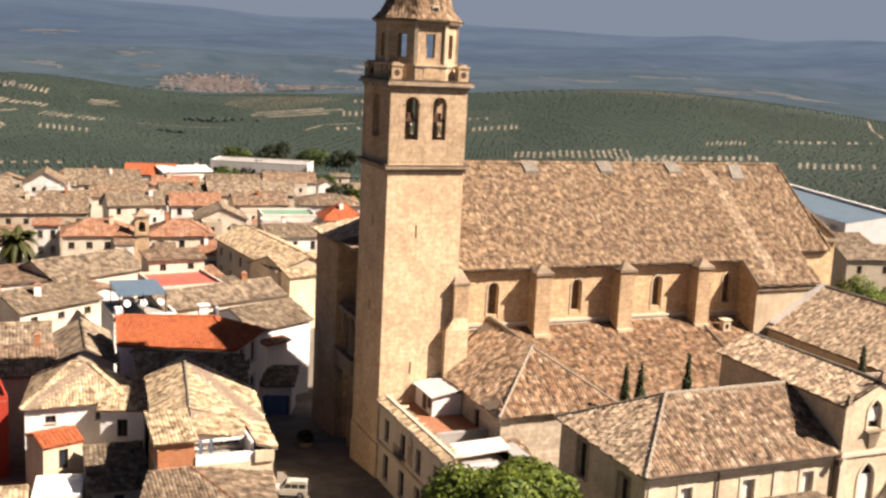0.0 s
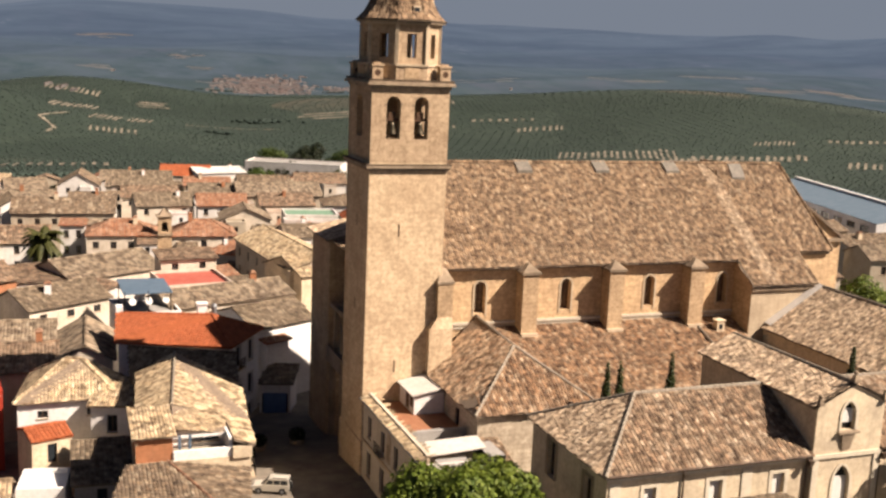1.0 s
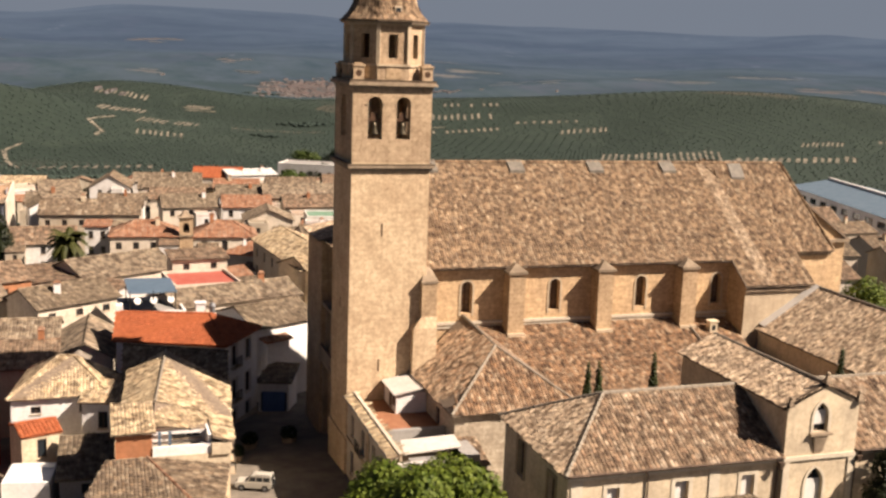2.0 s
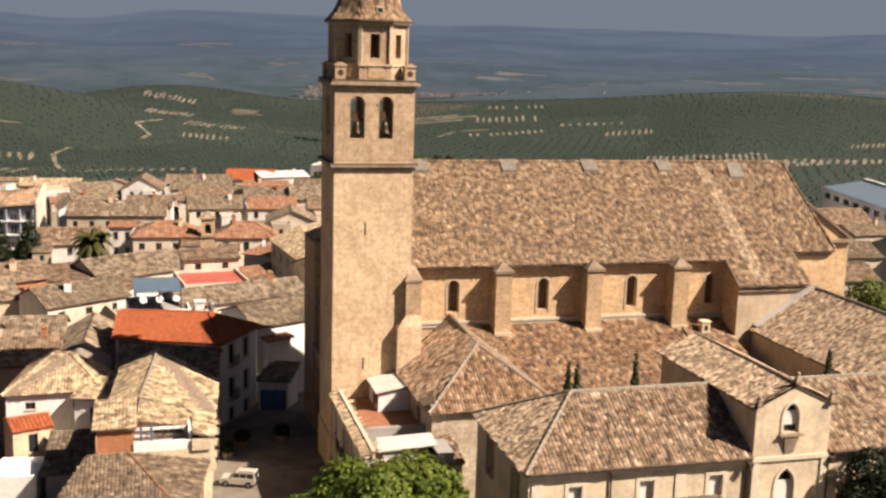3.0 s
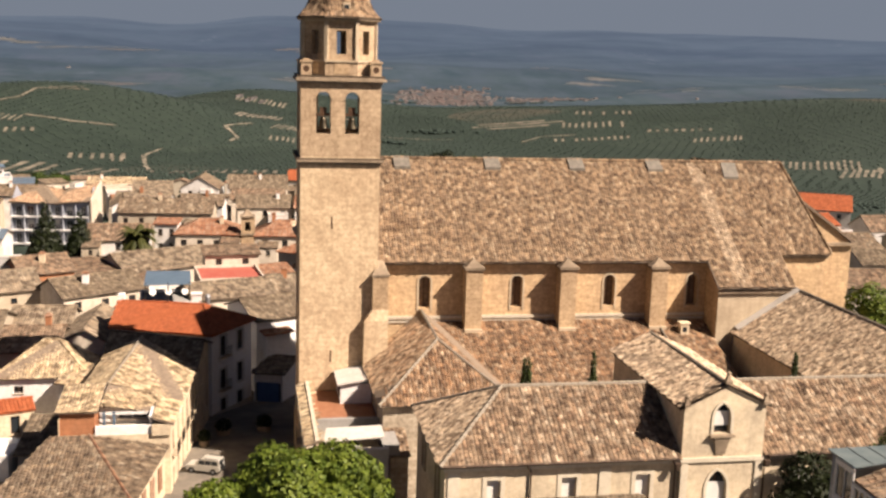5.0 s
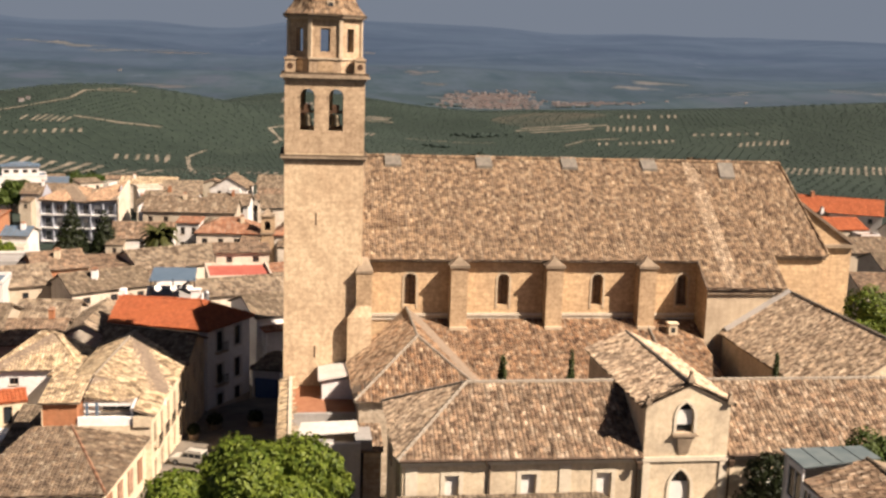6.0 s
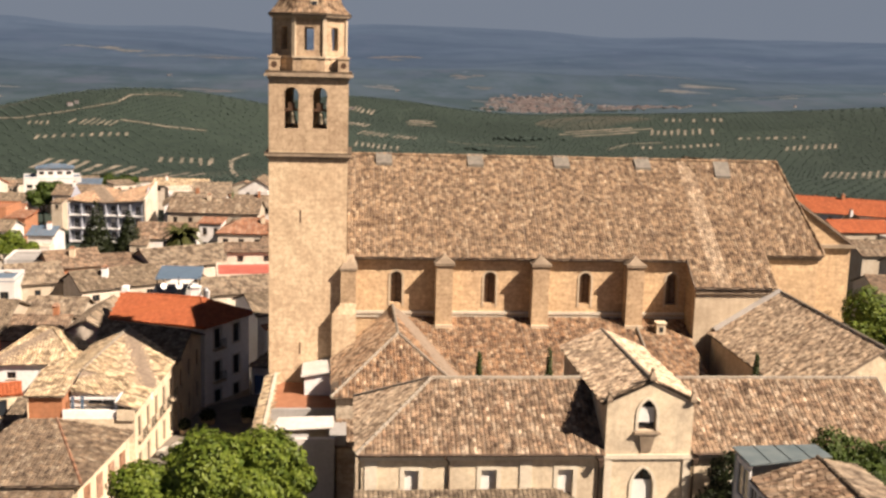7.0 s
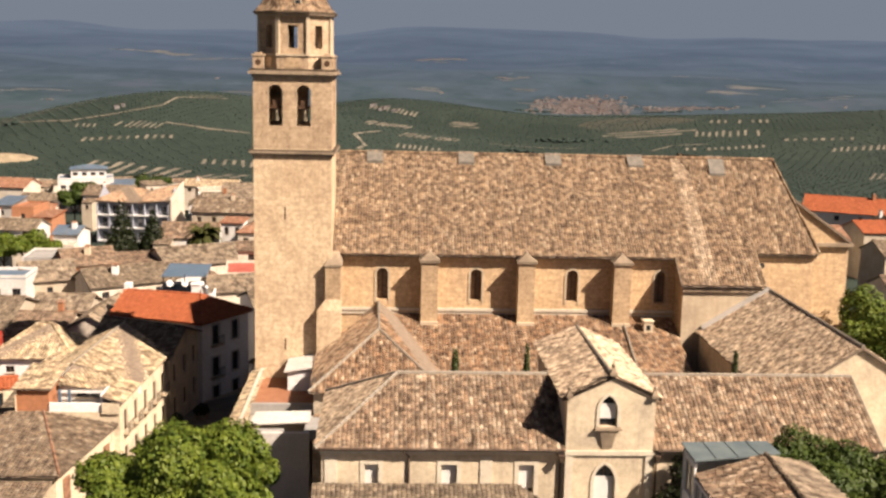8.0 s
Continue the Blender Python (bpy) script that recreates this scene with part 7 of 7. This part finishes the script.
def build_terrace_things():
    t = thing("canopy", "blue-grey sheet canopy over a roof terrace", "canopy")
    Geo().slab([(11.3, 122.6, 6.7), (17.0, 123.0, 6.7), (16.6, 129.6, 7.0), (11.0, 129.8, 7.0)], 0.12).make("sheet", BLUE, t)
    for x, y in ((11.5, 122.9), (14.2, 123.1), (16.8, 123.3), (11.2, 129.4), (16.4, 129.2)):
        Geo().tube((x, y, 3.2), (x, y, 6.85), 0.07).make("post", IRON, t)
    old_house(two(10.8, 122.2, 18.0, 122.8, 8), 3.9, 0.3, "flat", WHITE, GREYW, (), "white house with open roof terrace")
    for k, (x, y) in enumerate(((12.3, 122.9), (14.2, 123.1), (16.2, 123.3))):
        d = Geo().lathe((0, 0, 0), [(0.02, 0), (0.35, 0.05), (0.56, 0.16), (0.57, 0.19), (0.35, 0.08), (0.02, 0.03)], 16).make("satellite_dish", BLIND, smooth=True)
        d.matrix_world = Matrix.Translation((x, y, 5.65)) @ Matrix.Scale(0.78, 4) @ Vector((0.35, -1, 0.45)).to_track_quat("Z", "Y").to_matrix().to_4x4()
        Geo().tube((0, 0, 0), (0, 0, -0.5), 0.04).tube((0, 0, -0.5), (0, -0.5, -0.9), 0.04).make("mast", IRON, d)
        tagged(d, "white round satellite dish on the terrace edge", "satellite dish", "terrace dishes")
    old_house(two(17.6, 135.2, 26.4, 136.4, 9.5), 4.2, 0.3, "flat", TOWN_CREAM, TERRACE_RED, (), "house with red painted roof terrace")
    old_house(two(17.9, 145.2, 25.6, 146.2, 4), 6.2, 0.7, "mono", TOWN_CREAM, TILE_ROSE, [(0, 2, [4.5], 0.9, 1.0)], "pinkish rendered room behind the red terrace", seed=77, pitch=0.42, run=0.6)
    t = old_house(two(33.9, 179.0, 37.3, 150.5, 10), 3.0, 2.0, "gable", OCHRE, TILE_PALE, [(0, 6, [0.2], 0.9, 1.5), (0, 6, [-3.6], 1.0, 2.2)], "long ochre house with straw-coloured tile roof", seed=75, pitch=0.4, run=0.55)
    old_house(two(38.5, 148.0, 49, 151.0, 12), 2.6, 2.0, "gable", CREAM, TILE_PALE, (), seed=76, pitch=0.4, run=0.55)


build_terrace_things()


def build_warehouse():
    t = thing("warehouse", "long white warehouse with pale blue sheet roof", "warehouse")
    w0, w1, r0, r1 = Vector((192.3, 247.4)), Vector((174.8, 180.4)), Vector((204, 245.0)), Vector((186.5, 178.0))
    e0, e1 = r0 * 2 - w0, r1 * 2 - w1
    g = Geo()
    cs = [w1, e1, e0, w0]
    bays = [(2.5 + 6.6 * k, 6.7 + 6.6 * k, 0.2, 1.7) for k in range(10)]
    for k in range(4):
        wall_geo(g, cs[k], cs[(k + 1) % 4], -9, 2.8, 0.3, bays if k == 3 else ())
    for a, b, m in ((w1, e1, r1), (e0, w0, r0)):
        g.add([(a.x, a.y, 2.8), (b.x, b.y, 2.8), (m.x, m.y, 4.8)], [(0, 1, 2)])
    g.make("wall", WHITE, t)
    for o in bays:
        window(t, w0, w1, *o, 0.15)
    for a, b in ((w1, w0), (e1, e0)):
        Geo().slab([(p.x, p.y, z) for p, z in ((a, 2.85), (r1, 4.9), (r0, 4.9), (b, 2.85))][::1 if a is w1 else -1], 0.15).make("roof_slope", PALEBLUE, t)
    g = Geo()
    g.prism([(r1.x - .5, r1.y), (r1.x + .5, r1.y), (r0.x + .5, r0.y), (r0.x - .5, r0.y)], 4.75, 5.4)
    g.make("ridge_vent", BLIND, t)


build_warehouse()


def build_near_roofs():
    """Roofs at the near edge of the convent garden: a lean-to and a glazed veranda."""
    t = thing("garden_shed", "low shed with ribbed clay tile roof", "shed")
    g = Geo().box(36.4, 47.2, -1, 51.0, 50.6, 6.9)
    g.make("wall", OCHRE, t)
    roof(t, [[(36.0, 46.6, 6.6), (53.4, 46.6, 6.6), (49.2, 50.9, 8.0), (36.0, 50.9, 8.0)]], TILE_GREY, 0.14, 0.3, 0.44, 81, pieces=250)
    t = thing("veranda", "white glazed veranda with grey sheet roof", "veranda")
    g = Geo()
    front, side = [(0.15, 1.85, 11.5, 13.4)], [(0.12 + 1.1 * i, 1.08 + 1.1 * i, 11.3, 12.75) for i in range(3)]
    wall_geo(g, (57.4, 41.9), (57.4, 39.9), 6, 13.7, 0.15, front)
    wall_geo(g, (57.4, 39.9), (57.4, 36.5), 6, 12.9, 0.15, side)
    wall_geo(g, (62.1, 42.2), (57.4, 42.2), 6, 13.7, 0.15)
    g.make("wall", WHITE, t)
    for o in front:
        window(t, (57.4, 41.9), (57.4, 39.9), *o, 0.04, BLIND, GLASS, False)
    for o in side:
        window(t, (57.4, 39.9), (57.4, 36.5), *o, 0.04, BLIND, GLASS, False)
    sheet = Geo().slab([(57.4, 39.9, 13.85), (62.4, 40.75, 13.98), (62.3, 42.7, 13.98), (57.4, 42.8, 13.85)], 0.08).make("sheet", SHEET, t)
    for q in (0.25, 0.5, 0.75):
        p0, p1 = lerp((57.4, 39.9, 13.86), (62.4, 40.75, 13.99), q), lerp((57.4, 42.8, 13.86), (62.3, 42.7, 13.99), q)
        Geo().tube(p0, p1, 0.035, 6).make("seam", SHEET, sheet)
    t = thing("near_house", "house with clay tile roof beside the veranda", "house")
    Geo().prism([(59.2, 33), (64.3, 33), (63.8, 40.7), (58.6, 39.8)], 5, 12.85).make("wall", OCHRE, t)
    roof(t, [[(57.5, 32.5, 13.0), (61.2, 32.5, 13.95), (61.5, 40.6, 13.95), (57.45, 39.85, 13.15)]], TILE_MOTTLED, 0.2, 0.28, 0.42, 82, pieces=200, caps=[((61.2, 32.5, 14.0), (61.5, 40.6, 14.0))], cap_mat=TILE_GREY)
    roof(t, [[(61.2, 32.5, 13.95), (64.7, 32.5, 13.0), (64.1, 41.3, 13.25), (61.5, 40.6, 13.95)]], TILE_TAN, 0.2, 0.28, 0.42, 83)


build_near_roofs()

# ---- trees ----
def leaf_cloud(lobes, count, size, seed, shell=0.55, gap=0.0):
    """Small bent leaf sprays scattered through the outer part of rounded lobes (x, y, z, rx, ry, rz)."""
    rng = random.Random(seed)
    v, f = [], []
    vol = [l[3] * l[4] for l in lobes]
    for _ in range(count):
        x, y, z, rx, ry, rz = rng.choices(lobes, vol)[0]
        d = Vector((rng.gauss(0, 1), rng.gauss(0, 1), rng.gauss(0, 1))).normalized()
        if d.z < -0.6:
            continue
        k = shell + (1 - shell) * rng.random() ** 0.5
        bump = 1 + 0.2 * noise.noise(Vector((d.x * 2.4 + x, d.y * 2.4 + y, d.z * 2.4 + z)))
        if noise.noise(Vector((d.x * 3.1 + y, d.y * 3.1 + z, d.z * 3.1 + x))) < -0.45 + gap:
            continue
        p = Vector((x + d.x * rx * k * bump, y + d.y * ry * k * bump, z + d.z * rz * k * bump))
        n = (d + Vector((rng.uniform(-.7, .7), rng.uniform(-.7, .7), rng.uniform(-.2, .9)))).normalized()
        a = n.orthogonal().normalized()
        a = (a * math.cos(t := rng.uniform(0, 6.28)) + n.cross(a) * math.sin(t)).normalized()
        b = n.cross(a)
        s = size * rng.uniform(0.6, 1.25)
        o = len(v)
        v += [p - a * s, p - b * s * 0.5 - n * s * .12, p + a * s, p + b * s * 0.5 + n * s * .1]
        f.append((o, o + 1, o + 2, o + 3))
    return v, f


def tree(name, label, x, y, base, lobes, leaf_mat, count=5000, size=0.28, trunk=0.3, seed=1, category="tree", gap=0.0):
    t = thing(name, label, category)
    top = max(l[2] for l in lobes)
    g = Geo()
    cx, cy = sum(l[0] for l in lobes) / len(lobes), sum(l[1] for l in lobes) / len(lobes)
    fork = base + (top - base) * 0.45
    g.tube((x, y, base), (x + (cx - x) * .4, y + (cy - y) * .4, fork), trunk, 9, trunk * 0.7)
    g.make("trunk", BARK, t)
    g = Geo()
    for l in lobes:
        g.tube((x + (cx - x) * .4, y + (cy - y) * .4, fork - .2), (l[0], l[1], l[2]), trunk * 0.5, 6, trunk * 0.15)
    g.make("limbs", BARK, t)
    v, f = leaf_cloud(lobes, count, size, seed, gap=gap)
    stuff(link_mesh("crown", v, f, leaf_mat, t))
    return t


def lobes_round(x, y, z, r, n, seed, squash=0.8):
    rng = random.Random(seed)
    out = [(x, y, z, r * .72, r * .72, r * .66 * squash)]
    for k in range(n):
        a = 6.283 * k / n + rng.uniform(-.3, .3)
        h = rng.uniform(-0.25, 0.55)
        q = r * rng.uniform(0.5, 0.68)
        out.append((x + q * math.cos(a), y + q * math.sin(a), z + h * r * squash, r * rng.uniform(.34, .5), r * rng.uniform(.34, .5), r * rng.uniform(.3, .42)))
    return out


tree("plane_tree", "large leafy bright green tree on the square", 27.8, 54.6, -1, lobes_round(27.6, 55.8, 7.0, 4.9, 16, 14, 0.85) + lobes_round(24.5, 54.2, 5.3, 4.2, 12, 5, 0.8) + lobes_round(30.2, 54.4, 6.0, 3.5, 11, 6, 0.8), LEAF, 70000, 0.2, 0.4, 3)
tree("garden_tree", "dark green tree in the convent garden", 71.8, 48.3, -1, lobes_round(71.8, 48.3, 7.9, 4.3, 10, 6, 0.85), LEAF_MID, 26000, 0.18, 0.3, 5)
tree("garden_tree", "green tree in front of the convent wall", 67.3, 47.8, -1, lobes_round(67.3, 47.8, 9.3, 3.7, 10, 8, 0.9), LEAF_MID, 26000, 0.15, 0.25, 7)
tree("garden_tree", "dark leafy tree by the convent wall", 61.3, 48.2, -1, lobes_round(61.2, 48.0, 7.2, 4.0, 11, 9, 0.95), LEAF_DARK, 26000, 0.17, 0.25, 9)
tree("chestnut_tree", "broad green tree behind the church apse", 90.3, 84.8, -2, lobes_round(90.3, 84.8, 8.6, 6.3, 10, 12, 0.85), LEAF, 34000, 0.22, 0.35, 11)
tree("chestnut_tree", "broad green tree behind the cloister", 100.0, 82.0, -2, lobes_round(100, 82, 7.0, 5.5, 9, 14, 0.85), LEAF, 22000, 0.22, 0.35, 13)
for k, (x, y, h, r) in enumerate(((46.3, 70.3, 11.0, 0.72), (46.0, 67.7, 11.9, 0.78), (52.0, 69.6, 11.8, 0.72), (68.2, 66.5, 12.2, 0.8))):
    lobes = [(x, y, 2 + (h - 3) * q, r * (1.05 - 0.75 * q ** 2), r * (1.05 - 0.75 * q ** 2), 1.6) for q in (0, 0.2, 0.4, 0.6, 0.8, 1.0)]
    tagged(tree("cypress", "slim dark green cypress in the courtyard", x, y, -1, lobes, LEAF_CYPRESS, 16000, 0.15, 0.14, 20 + k, "cypress"), group="courtyard cypresses")


def conifer(x, y, base, h, r, seed):
    lobes = [(x, y, base + 1.5 + (h - 2) * q, r * (1 - q) + 0.25, r * (1 - q) + 0.25, h * 0.12) for q in (0.05, 0.18, 0.32, 0.46, 0.6, 0.74, 0.9)]
    tagged(tree("fir_tree", "dark pointed fir in front of the apartment block", x, y, base, lobes, LEAF_DARK, 4200, 0.4, 0.25, seed, "fir tree", 0.1), group="firs")


conifer(-16.2, 213, -9, 14.2, 4.2, 31)
conifer(-9.7, 213.5, -9, 12.0, 3.8, 32)
for k, (x, y, z, r) in enumerate(((92, 372, -3, 7), (80, 376, -4, 6), (104, 366, -3.5, 7), (114, 360, -4, 6), (72, 300, -5, 3.5), (70, 345, -8, 6), (80, 349, -7, 6), (92, 340, -8, 6), (99, 333, -8, 5), (86, 272, -3, 4.5), (91, 268, -3.5, 4.5), (84, 262, -4, 3.5),
                                 (53, 268, -3, 2.6), (61, 268, -3, 3), (66, 267, -3, 2.6), (-27, 186, -0.6, 4.0), (-31.5, 186, -1.4, 4.2), (-23.4, 186.5, -2.0, 3.4), (-18.3, 186, -2.9, 2.6), (-38, 332, -7, 6), (-47.5, 296, -4.5, 4.5), (-48.8, 360, -10, 6), (-36, 350, -9, 6), (-41.5, 266, -3, 4), (-15, 318, -7, 6), (-5, 322, -8, 6), (-32, 322, -8, 6), (8, 308, -7, 4))):
    tree("garden_tree", "rounded green tree among the village houses", x, y, ground_z(x, y), lobes_round(x, y, z, r, 7, 40 + k, 0.75), LEAF if 15 <= k <= 18 else LEAF_MID if k % 3 else LEAF_DARK, 5200 if 15 <= k <= 18 else 2600, 0.36 if 15 <= k <= 18 else 0.46, 0.25, 60 + k)


def palm(x, y, base, h):
    t = thing("palm_tree", "date palm with drooping fronds among the houses", "palm tree")
    Geo().tube((x, y, base), (x, y, base + h), 0.35, 9, 0.28).make("trunk", BARK, t)
    rng = random.Random(3)
    for k in range(84):
        g = Geo()
        a, up = rng.uniform(0, 6.28), rng.uniform(-0.6, 1.35)
        L = rng.uniform(3.2, 4.6)
        side = Vector((-math.sin(a), math.cos(a), 0))
        pts = []
        for q in (0, 0.25, 0.5, 0.75, 1.0):
            out = L * q
            z = base + h + L * (up * q - 0.9 * q * q)
            pts.append(Vector((x + out * math.cos(a), y + out * math.sin(a), z)))
        for i in range(4):
            w0, w1 = (0.15, 0.55, 0.6, 0.45, 0.05)[i], (0.15, 0.55, 0.6, 0.45, 0.05)[i + 1]
            for sg in (-1, 1):
                d0, d1 = side * (w0 * sg) - Vector((0, 0, w0 * .5)), side * (w1 * sg) - Vector((0, 0, w1 * .5))
                g.add([pts[i], pts[i + 1], pts[i + 1] + d1, pts[i] + d0], [(0, 1, 2, 3)])
        g.make("frond", PALM, t)


palm(2.6, 204, -8.6, 7.6)

# ---- vehicle and street things ----
def build_jeep(x, y, head):
    t = thing("off_road_car", "cream off-road car with dark windows parked on the square", "car")
    z = ground_z(x, y) + 0.12
    m = Matrix.Translation((x, y, z)) @ Matrix.Rotation(radians(head), 4, "Z") @ Matrix.Scale(0.74, 4)

    def put(g, name, material, parent=t, label=""):
        g.v = [tuple(m @ Vector(p)) for p in g.v]
        return g.make(name, material, parent, label)

    def cross(prof, w, w2=None):
        """Side profile (x, z) swept across the width."""
        g = Geo()
        n = len(prof)
        v = [(a, -w, b) for a, b in prof] + [(a, w, b) for a, b in prof]
        return g.add(v, [tuple(range(n)), tuple(range(2 * n - 1, n - 1, -1))] + [(i, n + i, n + (i + 1) % n, (i + 1) % n) for i in range(n)])

    body = put(cross([(-2.1, 0.45), (-2.12, 1.05), (-0.6, 1.12), (0.75, 1.08), (2.0, 0.98), (2.12, 0.7), (2.08, 0.42), (1.75, 0.4), (1.65, 0.75), (1.1, 0.78), (0.95, 0.4), (-0.95, 0.4), (-1.05, 0.76), (-1.6, 0.78), (-1.72, 0.42)], 0.86), "body", CARPAINT)
    put(cross([(-2.08, 1.1), (-2.0, 1.86), (-0.2, 1.9), (0.25, 1.82), (0.8, 1.1)], 0.78), "cabin", CARPAINT)
    for s in (-1, 1):
        for a, b in ((-1.9, -1.15), (-1.05, -0.35), (-0.25, 0.35)):
            g = Geo().add([(a, s * 0.785, 1.2), (b + (0.2 if b > 0 else 0), s * 0.785, 1.2), (b - (0.08 if b > 0 else 0), s * 0.785, 1.7), (a, s * 0.785, 1.7),
                           (a, s * 0.795, 1.2), (b + (0.2 if b > 0 else 0), s * 0.795, 1.2), (b - (0.08 if b > 0 else 0), s * 0.795, 1.7), (a, s * 0.795, 1.7)],
                          [(4, 5, 6, 7), (3, 2, 1, 0), (0, 1, 5, 4), (1, 2, 6, 5), (2, 3, 7, 6), (3, 0, 4, 7)])
            put(g, "side_window", GLASS)
    put(Geo().add([(0.76, -0.7, 1.19), (0.76, 0.7, 1.19), (0.31, 0.66, 1.8), (0.31, -0.66, 1.8), (0.8, -0.7, 1.19), (0.8, 0.7, 1.19), (0.35, 0.66, 1.8), (0.35, -0.66, 1.8)],
                  [(4, 5, 6, 7), (3, 2, 1, 0), (0, 1, 5, 4), (1, 2, 6, 5), (2, 3, 7, 6), (3, 0, 4, 7)]), "windscreen", GLASS)
    put(Geo().box(-2.075, -0.62, 1.25, -2.055, 0.62, 1.75), "rear_window", GLASS)
    for a in (1.37, -1.33):
        for s in (-1, 1):
            w = put(Geo().tube((a, s * 0.64, 0.38), (a, s * 0.88, 0.38), 0.38, 16), "wheel", RUBBER)
            put(Geo().tube((a, s * 0.88, 0.38), (a, s * 0.9, 0.38), 0.2, 12), "rim", ZINC, w)
    put(Geo().tube((-2.12, 0.1, 1.0), (-2.34, 0.1, 1.0), 0.36, 16), "spare_wheel", RUBBER)
    put(Geo().box(2.1, -0.85, 0.45, 2.24, 0.85, 0.65), "front_bumper", IRON)
    put(Geo().box(-2.25, -0.85, 0.45, -2.13, 0.85, 0.65), "rear_bumper", IRON)
    for s in (-0.65, 0.65):
        put(Geo().tube((2.06, s, 0.82), (2.13, s, 0.82), 0.11, 12), "headlight", BLIND)
    put(Geo().box(2.06, -0.45, 0.7, 2.125, 0.45, 0.92), "grille", IRON)
    for s in (-0.68, 0.68):
        put(Geo().box(-1.9, s - 0.03, 1.9, -0.2, s + 0.03, 1.96), "roof_rail", IRON)


build_jeep(20.3, 79.7, 158)
for x, y, r in ((21.6, 92.5, 0.8), (25.6, 93.5, 0.85), (19.9, 88.3, 0.6)):
    z = ground_z(x, y) + 0.1
    t = thing("planter", "round stone planter with a dark shrub on the street", "planter", "street planters")
    Geo().lathe((x, y, z), [(r * .7, 0), (r * .8, 0.1), (r * .9, 0.55), (r * .8, 0.6)], 14).make("pot", STONE_TRIM, t)
    v, f = leaf_cloud([(x, y, z + 1.0, r, r, 0.7)], 500, 0.18, 5)
    stuff(link_mesh("shrub", v, f, LEAF_DARK, t))

# ---- loose roof tiles of the convent's front slope, each a piece ----
def build_convent_tiles():
    cells, a, s, n = tile_cells(CONVENT_PATCH, 0.28, 0.42, random.Random(32))
    w, ln = cells[0][2], 0.45
    v = []
    for end, ww, up in ((0.0, 0.9, 0.03), (1.0, 0.8, 0.0)):
        for bx, bz in BARREL:
            v.append((bx * w * ww, ln * end, bz * 0.12 * w + up))
    me = bpy.data.meshes.new("roof_tile")
    me.from_pydata(v, [], [(0, 1, 5, 4), (1, 2, 6, 5), (2, 3, 7, 6), (3, 2, 1, 0)])
    me.materials.append(TILE_MOTTLED)
    m3 = Matrix((a, s, n)).transposed()
    for foot, l2, w2 in cells:
        ob = new("roof_tile", me)
        ob.parent = CONVENT_ROOF
        ob.matrix_basis = Matrix.Translation(foot + n * 0.02) @ m3.to_4x4() @ Matrix.Diagonal((1, l2 / ln, 1, 1))


build_convent_tiles()


def build_queued_tiles():
    """The single tiles of the other near roofs, each roof sharing one tile mesh."""
    for parent, material, cells, a, s, n, lift, high in PIECE_QUEUE:
        v = []
        for end, ww, up in ((0.0, 0.9, 0.03), (1.0, 0.8, 0.0)):
            for bx, bz in BARREL:
                v.append((bx * ww, end, bz * high * 0.28 + up))
        me = bpy.data.meshes.new("roof_tile")
        me.from_pydata(v, [], [(0, 1, 5, 4), (1, 2, 6, 5), (2, 3, 7, 6), (3, 2, 1, 0)])
        me.materials.append(material)
        m4 = Matrix((a, s, n)).transposed().to_4x4()
        for foot, ln, w in cells:
            ob = new("roof_tile", me)
            ob.parent = parent
            ob.matrix_basis = Matrix.Translation(foot + n * lift) @ m4 @ Matrix.Diagonal((w, ln, 1, 1))


build_queued_tiles()
